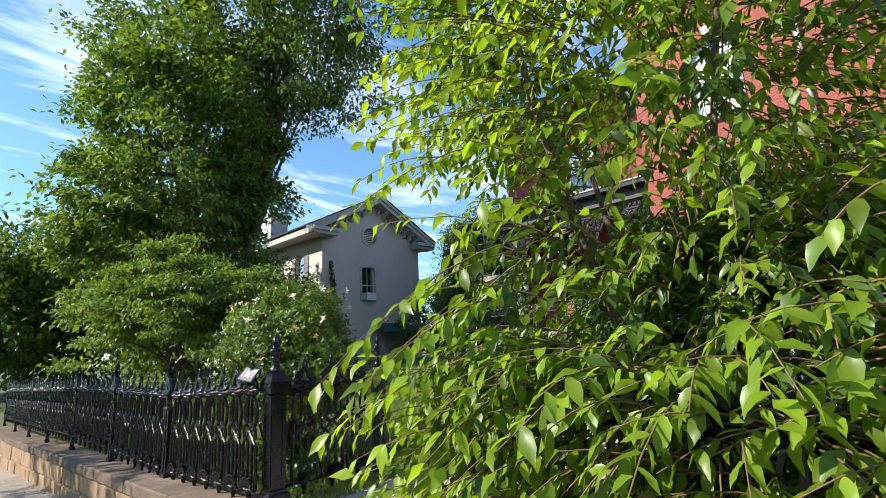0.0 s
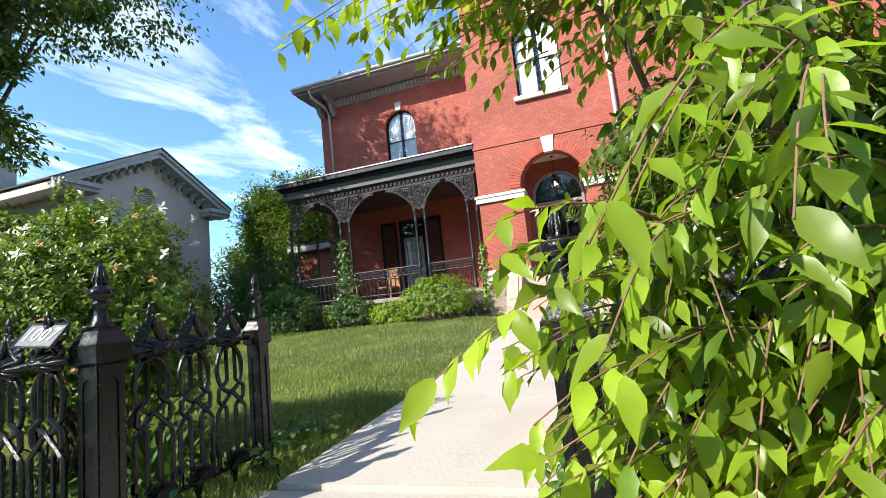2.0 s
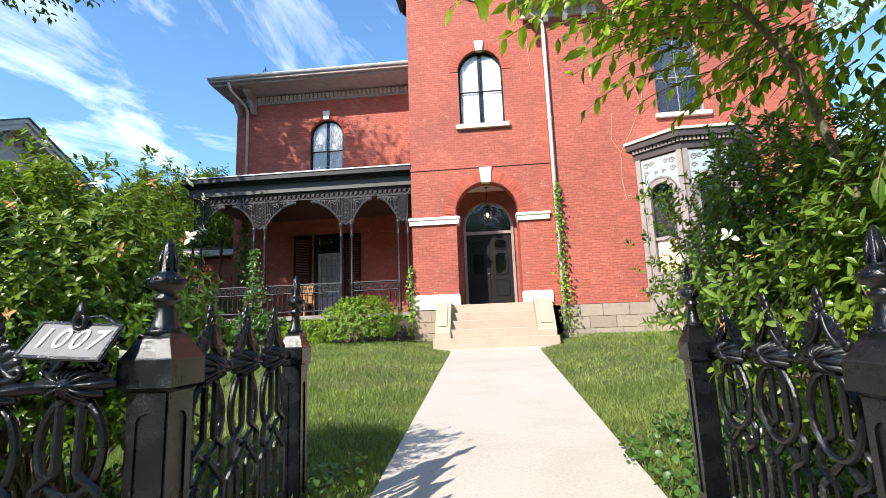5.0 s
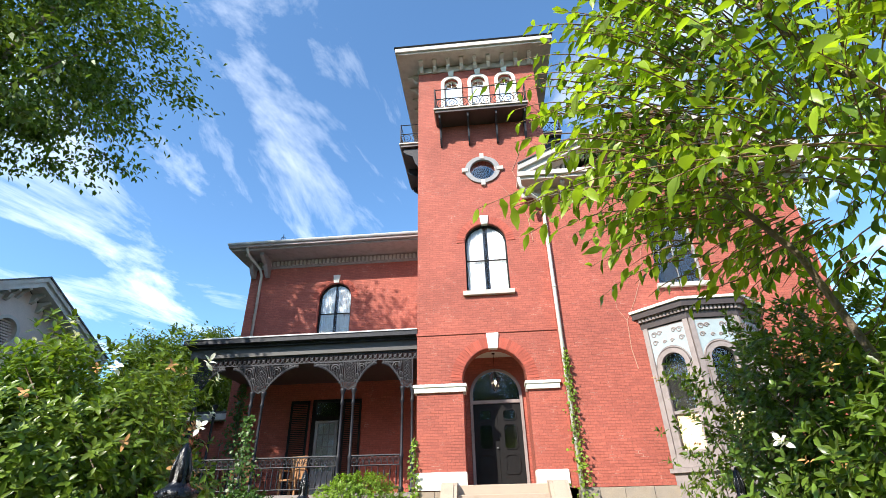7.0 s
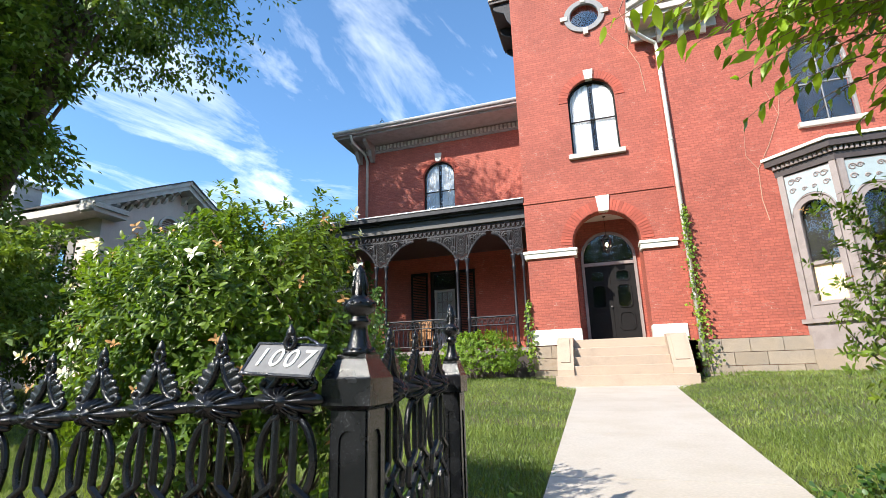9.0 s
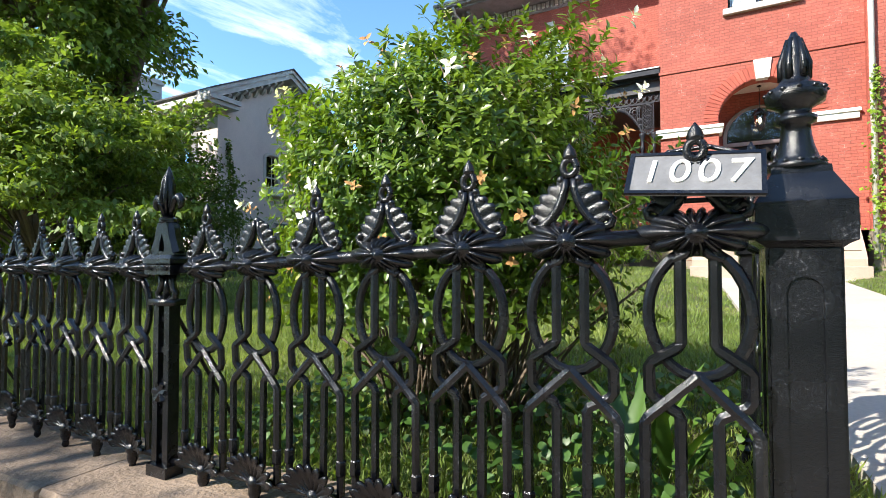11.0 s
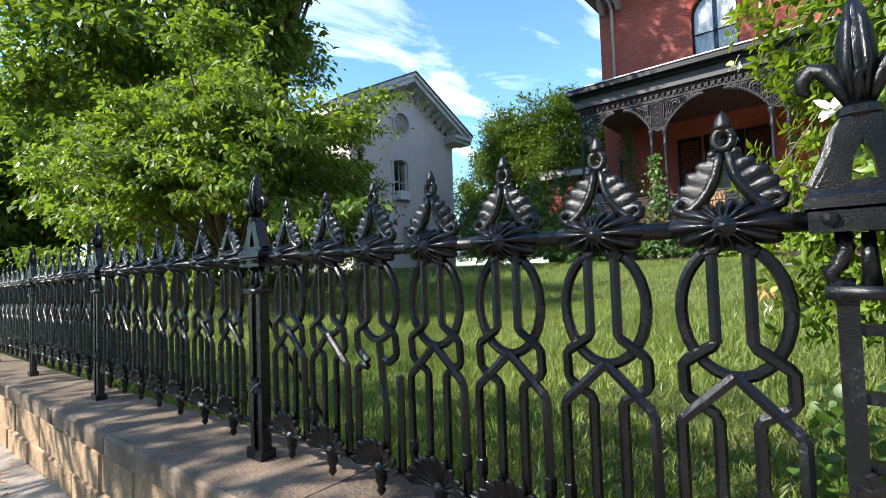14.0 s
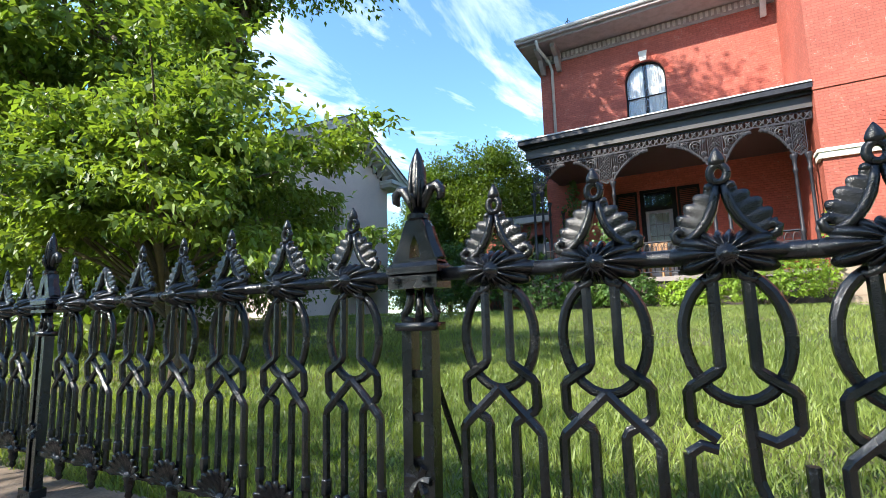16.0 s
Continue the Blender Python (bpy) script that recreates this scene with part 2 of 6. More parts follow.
def brick_material(name, base, dark, mortar):
    """Painted brickwork laid in courses of 68 mm, on walls along x or y."""
    m = bpy.data.materials.new(name)
    m.use_nodes = True
    t = m.node_tree
    bs = t.nodes["Principled BSDF"]
    bs.inputs["Roughness"].default_value = 0.75
    tc = t.nodes.new("ShaderNodeTexCoord")
    sp = t.nodes.new("ShaderNodeSeparateXYZ")
    t.links.new(tc.outputs["Object"], sp.inputs[0])
    ad = t.nodes.new("ShaderNodeMath")
    t.links.new(sp.outputs["X"], ad.inputs[0])
    t.links.new(sp.outputs["Y"], ad.inputs[1])
    cb = t.nodes.new("ShaderNodeCombineXYZ")
    t.links.new(ad.outputs[0], cb.inputs["X"])
    t.links.new(sp.outputs["Z"], cb.inputs["Y"])
    br = t.nodes.new("ShaderNodeTexBrick")
    br.inputs["Scale"].default_value = 1.0
    br.inputs["Brick Width"].default_value = 0.21
    br.inputs["Row Height"].default_value = 0.072
    br.inputs["Mortar Size"].default_value = 0.0065
    br.inputs["Mortar Smooth"].default_value = 0.35
    br.inputs["Bias"].default_value = -0.1
    br.inputs["Color1"].default_value = (*base, 1)
    br.inputs["Color2"].default_value = (*dark, 1)
    t.links.new(cb.outputs[0], br.inputs["Vector"])
    # mortar: mostly painted over, in places bare and pale
    nm = t.nodes.new("ShaderNodeTexNoise")
    nm.inputs["Scale"].default_value, nm.inputs["Detail"].default_value = 3.2, 8
    nm.inputs["Roughness"].default_value = 0.75
    t.links.new(tc.outputs["Object"], nm.inputs["Vector"])
    rm = t.nodes.new("ShaderNodeValToRGB")
    rm.color_ramp.elements[0].position, rm.color_ramp.elements[1].position = 0.55, 0.68
    rm.color_ramp.elements[0].color = (base[0] * 0.62, base[1] * 0.62, base[2] * 0.62, 1)
    rm.color_ramp.elements[1].color = (*mortar, 1)
    t.links.new(nm.outputs["Fac"], rm.inputs[0])
    t.links.new(rm.outputs[0], br.inputs["Mortar"])
    # weather: broad dark and pale patches
    nb = t.nodes.new("ShaderNodeTexNoise")
    nb.inputs["Scale"].default_value, nb.inputs["Detail"].default_value = 0.7, 6
    t.links.new(tc.outputs["Object"], nb.inputs["Vector"])
    nf = t.nodes.new("ShaderNodeTexNoise")
    nf.inputs["Scale"].default_value = 22
    t.links.new(tc.outputs["Object"], nf.inputs["Vector"])
    sm = t.nodes.new("ShaderNodeMath")
    t.links.new(nb.outputs["Fac"], sm.inputs[0])
    t.links.new(nf.outputs["Fac"], sm.inputs[1])
    mr = t.nodes.new("ShaderNodeMapRange")
    mr.inputs["From Min"].default_value, mr.inputs["From Max"].default_value = 0.65, 1.35
    mr.inputs["To Min"].default_value, mr.inputs["To Max"].default_value = 0.74, 1.22
    t.links.new(sm.outputs[0], mr.inputs["Value"])
    vm = t.nodes.new("ShaderNodeVectorMath")
    vm.operation = 'SCALE'
    t.links.new(br.outputs["Color"], vm.inputs[0])
    t.links.new(mr.outputs[0], vm.inputs["Scale"])
    t.links.new(vm.outputs[0], bs.inputs["Base Color"])
    bn = t.nodes.new("ShaderNodeBump")
    bn.inputs["Strength"].default_value, bn.inputs["Distance"].default_value = 0.6, 0.012
    bn.invert = True
    t.links.new(br.outputs["Fac"], bn.inputs["Height"])
    t.links.new(bn.outputs[0], bs.inputs["Normal"])
    return m


BRICK = brick_material("painted brick", (0.41, 0.102, 0.066), (0.33, 0.080, 0.054), (0.54, 0.30, 0.23))
VOUSSOIR = material("arch brick", (0.40, 0.080, 0.048), 0.75, var=0.2, random=0.18, bump=0.3)
WHITE = material("white painted stone", (0.74, 0.72, 0.66), 0.6, var=0.12, scale=3, tint=(0.60, 0.57, 0.50))
CREAM = material("pale weathered trim", (0.52, 0.47, 0.42), 0.6, var=0.15, scale=4, tint=(0.40, 0.355, 0.32))
TAUPE = material("taupe painted wood", (0.30, 0.25, 0.235), 0.55, var=0.15, scale=4, tint=(0.22, 0.18, 0.17))
BROWN = material("dark brown painted wood", (0.060, 0.045, 0.042), 0.45, var=0.25)
FASCIA = material("grey brown porch paint", (0.062, 0.056, 0.054), 0.5, var=0.2, scale=5)
BLUE = material("pale blue painted panel", (0.34, 0.40, 0.42), 0.55, var=0.12, scale=5)
STONE = material("tan grey foundation stone", (0.36, 0.285, 0.215), 0.9, var=0.35, scale=2.5, tint=(0.25, 0.205, 0.165), bump=0.7, dist=0.02, random=0.1)
SANDSTONE = material("tan step stone", (0.42, 0.325, 0.25), 0.8, var=0.25, scale=3.5, tint=(0.38, 0.29, 0.22), bump=0.35, random=0.06)
IRON = iron_material("black painted cast iron")
IRONP = material("dark painted porch iron", (0.014, 0.015, 0.022), 0.5, var=0.35, scale=9, fine=90, bump=0.3, spec=0.35, tint=(0.022, 0.022, 0.028))
# black paint of doors and shutters; also paints the shade inside rooms
DOORP_DARK = material("black door paint and interior shade", (0.009, 0.008, 0.008), 0.6, var=0.3, spec=0.2)
GREYW = material("grey window paint", (0.26, 0.25, 0.25), 0.5, var=0.15)
STUCCO = material("grey lilac stucco", (0.72, 0.605, 0.55), 0.85, var=0.14, scale=0.9, fine=25, tint=(0.60, 0.505, 0.465), bump=0.3)
NBTRIM = material("pale grey cornice paint", (0.60, 0.57, 0.54), 0.6, var=0.14, scale=3, tint=(0.46, 0.43, 0.40))
ROOF = material("dark roof metal", (0.055, 0.05, 0.05), 0.5, var=0.3)
PORCHROOF = material("pale roof edge metal", (0.50, 0.50, 0.50), 0.45, 0.2, var=0.2, scale=4)
CURTAIN = material("white lace curtain", (0.60, 0.60, 0.62), 0.9, var=0.2, scale=9, bump=0.2)
CONCRETE = material("pale concrete", (0.485, 0.44, 0.385), 0.85, var=0.14, scale=1.6, fine=45, tint=(0.41, 0.365, 0.31), bump=0.25, random=0.05)
WALLSTONE = material("tan sandstone block", (0.40, 0.27, 0.165), 0.9, var=0.3, scale=3, fine=40, tint=(0.25, 0.165, 0.10), bump=0.8, dist=0.02, random=0.22)
COPING = material("weathered coping stone", (0.15, 0.108, 0.076), 0.9, var=0.4, scale=3, fine=55, tint=(0.19, 0.14, 0.10), bump=0.6, dist=0.015, random=0.15)
DIRT = material("turf soil", (0.075, 0.105, 0.026), 0.95, var=0.4, scale=1.2, fine=30, tint=(0.10, 0.085, 0.04), bump=0.6, dist=0.03)
PAVE = material("worn pavement", (0.34, 0.29, 0.24), 0.9, var=0.3, scale=2, fine=35, tint=(0.25, 0.20, 0.15), bump=0.5, random=0.1)
BARK = material("grey brown bark", (0.17, 0.125, 0.085), 0.9, var=0.35, scale=8, fine=45, tint=(0.10, 0.08, 0.06), bump=0.9, dist=0.02)
TWIG = material("reddish twig bark", (0.20, 0.115, 0.065), 0.8, var=0.3)
WOODC = material("oiled wood", (0.33, 0.17, 0.075), 0.5, var=0.3, scale=9)
PLYWOOD = material("plywood board", (0.62, 0.47, 0.30), 0.7, var=0.12, scale=3)
PLATE = material("grey cast sign plate", (0.15, 0.15, 0.155), 0.6, 0.0, var=0.2, scale=20)
DIGIT = material("white sign paint", (0.85, 0.85, 0.83), 0.5, var=0.06)
ACW = material("white appliance plastic", (0.75, 0.75, 0.73), 0.5, var=0.05)


def leaf_material(name, a, b, trans=0.35, rough=0.42, spec=0.5, island=0.35):
    return material(name, a, rough, var=0.15, scale=0.9, fine=30, bump=0, tint=b, island=island, trans=trans, spec=spec)


# two copies of the cherry leaf: sunlight and crown shade put into the colour
LEAF_SUNLIT = leaf_material("cherry leaf in sunlit tone", (0.205, 0.315, 0.024), (0.30, 0.405, 0.030), 0.50, 0.38, 0.5, 0.45)
LEAF_SHADED = leaf_material("cherry leaf in shaded tone", (0.075, 0.145, 0.016), (0.12, 0.20, 0.020), 0.36, 0.36, 0.5, 0.45)
LEAF_GARD = leaf_material("glossy shrub leaf", (0.105, 0.180, 0.024), (0.205, 0.275, 0.034), 0.36, 0.34, 0.5, 0.45)
LEAF_TREE = leaf_material("dogwood leaf", (0.125, 0.195, 0.040), (0.205, 0.280, 0.055), 0.38, 0.5)
LEAF_OAK = leaf_material("dark tree leaf", (0.075, 0.125, 0.020), (0.11, 0.165, 0.022), 0.40, 0.5)
LEAF_HEDGE = leaf_material("light bush leaf", (0.17, 0.275, 0.03), (0.235, 0.345, 0.035), 0.36, 0.5)
LEAF_IVY = leaf_material("vine leaf", (0.05, 0.115, 0.02), (0.08, 0.15, 0.022), 0.25, 0.45)
GRASS = leaf_material("lawn blade", (0.155, 0.215, 0.050), (0.225, 0.280, 0.072), 0.38, 0.5, island=0.4)
PETAL = material("white petal", (0.86, 0.84, 0.74), 0.6, var=0.06, trans=0.2, bump=0)
WILT = material("withered petal", (0.50, 0.26, 0.09), 0.8, var=0.25, island=0.3, bump=0)


def glass_material(name, tint, rough=0.02):
    m = bpy.data.materials.new(name)
    m.use_nodes = True
    bs = m.node_tree.nodes["Principled BSDF"]
    bs.inputs["Base Color"].default_value = (*tint, 1)
    bs.inputs["Roughness"].default_value = rough
    bs.inputs["Transmission Weight"].default_value = 1.0
    bs.inputs["IOR"].default_value = 1.45
    return m


GLASS = glass_material("window glass", (0.92, 0.95, 0.95))
LAMPGLOW = bpy.data.materials.new("lamp bulb")
LAMPGLOW.use_nodes = True
LAMPGLOW.node_tree.nodes["Principled BSDF"].inputs["Emission Color"].default_value = (1.0, 0.75, 0.4, 1)
LAMPGLOW.node_tree.nodes["Principled BSDF"].inputs["Emission Strength"].default_value = 6.0


def pane(name, b, parent, m=None):
    ob = part(name, b, GLASS, parent, "", False, m)
    ob.visible_shadow = False
    return ob


# ---- ground ----
def lawn_z(x, y):
    a = min(coping_z(x) - 0.035, 0.43)
    z = a + (1.13 - a) * min(max((y - 0.1) / 10.7, 0.0), 1.0)
    near = 1.0 - min(max((abs(x - 1.12) - 0.95) / 1.6, 0.0), 1.0) if y < 11.5 else 0.0
    return z - near * max(0.0, z - (walk_z(y) - 0.04))


def walk_z(y):
    return 0.506 + 0.0424 * (min(y, 10.75) - 0.75)


def pave_z(x):
    return 0.10 + 0.06 * max(-14.0, min(x, 8.0))


def coping_z(x):
    return 0.505 + 0.036 * max(-12.0, min(x, 5.0))


g = Build()
xs = [-2500, -600, -160, -60, -30] + [-20 + i for i in range(0, 37)] + [24, 40, 120, 600, 2500]
ys = [-2500, -500, -100, -30, -8, -4, -2, -1, -0.34, -0.30, -0.1] + [0.3 + 0.9 * i for i in range(24)] + [28, 40, 80, 300, 2500]
for y in ys:
    for x in xs:
        z = pave_z(x) - 0.03 if y <= -0.34 else lawn_z(x, y) - (0.12 if y < 0 else 0.02)
        g.v.append((x, y, z))
W = len(xs)
for j in range(len(ys) - 1):
    for i in range(W - 1):
        a = j * W + i
        g.f.append((a, a + 1, a + W + 1, a + W))
ground = part("ground", g, DIRT)
tagged(ground, "sloping ground of turf and soil rising to the houses", "ground", kind="structure")

# pavement along the fence
pav = thing("pavement", "worn pale pavement slabs littered with leaves beside the wall", "pavement", kind="structure")
for i in range(-14, 9):
    for k, (ya, yb) in enumerate(((-1.42, -0.36), (-2.55, -1.44))):
        x0, x1 = i * 1.05, i * 1.05 + 1.04
        b = Build()
        za, zb = pave_z(x0), pave_z(x1)
        b.add([(x0, ya, za - .1), (x1, ya, zb - .1), (x1, yb, zb - .1), (x0, yb, za - .1), (x0, ya, za), (x1, ya, zb), (x1, yb, zb), (x0, yb, za)],
              [(4, 5, 6, 7), (0, 1, 5, 4), (1, 2, 6, 5), (2, 3, 7, 6), (3, 0, 4, 7)])
        part("slab", b, PAVE, pav)

# front walk and gate step
walkway = thing("front_walk", "pale concrete front walk rising to the steps", "path", kind="structure")


ysl = [0.75, 2.6, 4.5, 6.4, 8.3, 10.25]
for a, b_ in zip(ysl, ysl[1:]):
    b = Build()
    xl0, xl1 = 0.33 - 0.025 * (a - .75), 0.33 - 0.025 * (b_ - .75)
    xr0, xr1 = 1.87 + 0.030 * (a - .75), 1.87 + 0.030 * (b_ - .75)
    e = b_ - 0.008
    b.add([(xl0, a, walk_z(a) - .14), (xr0, a, walk_z(a) - .14), (xr1, e, walk_z(e) - .14), (xl1, e, walk_z(e) - .14),
           (xl0, a, walk_z(a)), (xr0, a, walk_z(a)), (xr1, e, walk_z(e)), (xl1, e, walk_z(e))],
          [(4, 5, 6, 7), (0, 1, 5, 4), (1, 2, 6, 5), (2, 3, 7, 6), (3, 0, 4, 7)])
    part("slab", b, CONCRETE, walkway)
b = Build()
b.add([(x, y, walk_z(y) - d) for d in (.14, 0) for x, y in ((.0, 10.25), (2.3, 10.25), (2.66, 10.80), (-.36, 10.80))],
      [(4, 5, 6, 7), (0, 1, 5, 4), (1, 2, 6, 5), (2, 3, 7, 6), (3, 0, 4, 7)])
part("slab", b, CONCRETE, walkway)
b = Build().cutbox(0.10, 1.98, -0.36, 0.748, 0.10, 0.475, 0.012)
part("gate_step", b, CONCRETE, walkway, "lower concrete gate step")

# ---- brick house ----
house = thing("brick_house", "red painted brick Italianate house with a tall tower and iron porch", "house", (1.2, 14.0, 1.2))


def hp(name, b, mat, label="", parent=None, smooth=False):
    ob = part(name, b, mat, parent or house, label, smooth)
    if not parent:
        lift(house, ob)
    return ob


TX0, TX1, TY = -1.04, 3.44, 12.0
DC = 1.135  # middle of the entrance
WC = 1.13
w2 = arch(0.47, 1.79, 7.31, 9.00)
ent = arch(0.235, 2.005, 2.06, 4.66)
ocu = oval(1.20, 11.82, 0.44, 0.44)
topw = [arch(c - 0.27, c + 0.27, 14.05, 16.05) for c in (0.24, 1.27, 2.30)]
b = Build()
b.plate(rect(TX0, TX1, 1.95, 17.35), [ent, w2, ocu] + topw, 0.35, south(TY))
b.plate(rect(TY + .35, 16.6, 1.0, 17.35), [arch(14.0, 14.6, 14.05, 16.05)], 0.3, side_x(TX0))
b.plate(rect(TY + .35, 16.6, 1.0, 17.35), [], 0.3, side_x(TX1 - .3))
b.plate(rect(TX0, TX1, 1.0, 17.35), [], 0.3, south(16.6))
hp("tower_wall", b, BRICK)
b = Build().box(TX0 - .02, TX1 - .1, TY - .03, TY - .002, 5.99, 6.06)
hp("string_course", b, BRICK)
# entrance vestibule
b = Build()
b.box(0.10, 0.235, TY + .352, 13.2, 1.9, 5.75).box(2.005, 2.14, TY + .352, 13.2, 1.9, 5.75)
b.plate(rect(0.10, 2.14, 1.9, 5.75), [arch(0.36, 1.91, 2.06, 4.48)], 0.12, south(13.2))
hp("vestibule_wall", b, BRICK)
hp("vestibule_ceiling", Build().box(0.1, 2.14, TY + .352, 13.2, 5.60, 5.74), WHITE)
hp("landing", Build().box(0.10, 2.14, 12.0, 13.3, 1.75, 2.06), SANDSTONE, "stone landing")
# white plinth, imposts, keystones
for x0, x1 in ((TX0 - .04, 0.26), (1.985, 2.80)):
    hp("plinth_block", Build().cutbox(x0, x1, TY - .05, TY + .30, 1.96, 2.375, 0.02), WHITE, "white painted plinth")
    b = Build().box(x0 - .03, x1 + .05, TY - .07, TY + .36, 4.36, 4.50).cutbox(x0 - .06, x1 + .08, TY - .10, TY + .36, 4.50, 4.58, .02)
    hp("impost", b, WHITE, "white moulded impost band")


def keystone(c, z0, z1, w0, w1, y):
    b = Build()
    b.plate([(c - w0, z0), (c + w0, z0), (c + w1, z1), (c - w1, z1)], [], 0.2, south(y - .055))
    return hp("keystone", b, WHITE, "white keystone")


keystone(DC, 5.53, 5.98, 0.13, 0.18, TY)
keystone(WC, 9.64, 9.95, 0.10, 0.14, TY)


def voussoirs(c, spring, r0, r1, y, n, skip, size=0.11):
    """A ring of arch bricks, each a piece of its own."""
    for i in range(n):
        a0, a1 = math.pi * (i + .06) / n, math.pi * (i + .94) / n
        if abs((a0 + a1) / 2 - math.pi / 2) < skip:
            continue
        b = Build()
        b.plate([(c + r0 * math.cos(a0), spring + r0 * math.sin(a0)), (c + r1 * math.cos(a0), spring + r1 * math.sin(a0)),
                 (c + r1 * math.cos(a1), spring + r1 * math.sin(a1)), (c + r0 * math.cos(a1), spring + r0 * math.sin(a1))], [], 0.1, south(y - .022))
        hp("arch_brick", b, VOUSSOIR)


voussoirs(DC - .015, 4.66, 0.90, 1.20, TY, 38, 0.16)
voussoirs(WC, 9.00, 0.67, 0.92, TY, 28, 0.17)


def ring(b, outer, inner, depth, m):
    return b.plate(outer, [inner], depth, m)


def arched_window(name, c, hw, z0, spring, y, frame_mat, surround=0.045, blind=CURTAIN, bars=True, label=""):
    """An arched sash window set in a wall that faces -y: frame, panes, sash bars, curtain."""
    win = hp(name, ring(Build(), arch(c - hw + .002, c + hw - .002, z0 + .002, spring), arch(c - hw + surround, c + hw - surround, z0 + surround, spring), 0.12, south(y + .10)), frame_mat, label)
    i0, i1 = c - hw + surround + .003, c + hw - surround - .003
    top = spring + hw - surround
    mid = z0 + (top - z0) * .47
    pane("pane", Build().plate(arch(i0, i1, z0 + surround, spring), [], 0.008, south(y + .16)), win)
    if bars:
        part("sash_bar", Build().box(c - .010, c + .010, y + .135, y + .157, z0 + surround, top), frame_mat, win)
        part("meeting_rail", Build().box(i0, i1, y + .13, y + .157, mid - .018, mid + .018), frame_mat, win)
    if blind:
        b = Build()
        n = 40
        for half, (u0, u1) in enumerate(((i0, c - .07), (c + .07, i1))):
            pts = [(u0 + (u1 - u0) * i / n, y + .196 + .012 * math.sin(i * 1.15 + half) + .006 * math.sin(i * 2.7)) for i in range(n + 1)]
            for (xa, ya), (xb, yb) in zip(pts, pts[1:]):
                za = spring + math.sqrt(max(0.0, (hw - surround) ** 2 - (xa - c) ** 2))
                zb = spring + math.sqrt(max(0.0, (hw - surround) ** 2 - (xb - c) ** 2))
                b.add([(xa, ya, z0 + .05), (xb, yb, z0 + .05), (xb, yb, zb), (xa, ya, za), (xa, ya + .01, z0 + .05), (xb, yb + .01, z0 + .05), (xb, yb + .01, zb), (xa, ya + .01, za)],
                      [(0, 1, 2, 3), (5, 4, 7, 6)])
        part("curtain", b, blind, win, "white lace curtain", True)
    # added black box behind the glass, painted as the unlit interior
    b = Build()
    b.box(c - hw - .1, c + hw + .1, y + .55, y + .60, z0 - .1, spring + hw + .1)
    part("room_shadow_box", b, DOORP_DARK, win)
    return win


arched_window("tower_window", WC, 0.66, 7.31, 9.00, TY, DOORP_DARK, label="dark framed arched window with white curtains")
b = Build().cutbox(0.36, 1.90, TY - .11, TY + .2, 7.17, 7.31, .015)
hp("window_sill", b, CREAM, "pale stone sill")
for c in (0.24, 1.27, 2.30):
    b = ring(Build(), arch(c - .40, c + .40, 14.02, 16.05), arch(c - .272, c + .272, 14.02, 16.05), 0.08, south(TY - .06))
    hp("window_surround", b, WHITE, "white window surround")
    arched_window("belvedere_window", c, 0.27, 14.05, 16.05, TY, WHITE, 0.05, label="white arched belvedere window")
    b = Build().plate([(c - .08, 16.42), (c + .08, 16.42), (c + .12, 16.72), (c - .12, 16.72)], [], .12, south(TY - .085))
    hp("keystone", b, WHITE, "white keystone")
# oculus
b = ring(Build(), oval(1.20, 11.82, 0.60, 0.56), oval(1.20, 11.82, 0.43, 0.42), 0.1, south(TY - .06))
hp("oculus_frame", b, GREYW, "grey oval window frame")
pane("pane", Build().plate(oval(1.2, 11.82, .43, .43), [], .01, south(TY + .1)), house).matrix_parent_inverse = Matrix.Translation(house.location).inverted()
# black box that paints the darkness behind the oculus
hp("oculus_shadow_box", Build().box(.7, 1.7, TY + .5, TY + .55, 11.3, 12.4), DOORP_DARK)
for u, v in ((0, .56), (0, -.56), (.6, 0), (-.6, 0)):
    s = (.07, .11) if u == 0 else (.11, .07)
    hp("keystone", Build().box(1.2 + u - s[0], 1.2 + u + s[0], TY - .09, TY - .002, 11.82 + v - s[1], 11.82 + v + s[1]), CREAM)

# entrance doors
b = Build().plate(arch(.37, 1.90, 2.062, 4.48), [rect(.45, 1.82, 2.07, 4.24), arch(.45, 1.82, 4.33, 4.49)], .09, south(13.15))
door = hp("door_frame", b, TAUPE, "taupe arched door frame")
pane("fanlight", Build().plate(arch(.47, 1.80, 4.362, 4.502), [], .01, south(13.19)), door)
# black box added for the shade behind the fanlight
part("fanlight_shadow_box", Build().box(.3, 2.0, 13.5, 13.55, 4.2, 5.4), DOORP_DARK, door)


def octagon(c, z, w, h, k):
    return [(c - w + k, z - h), (c + w - k, z - h), (c + w, z - h + k), (c + w, z + h - k), (c + w - k, z + h), (c - w + k, z + h), (c - w, z + h - k), (c - w, z - h + k)]


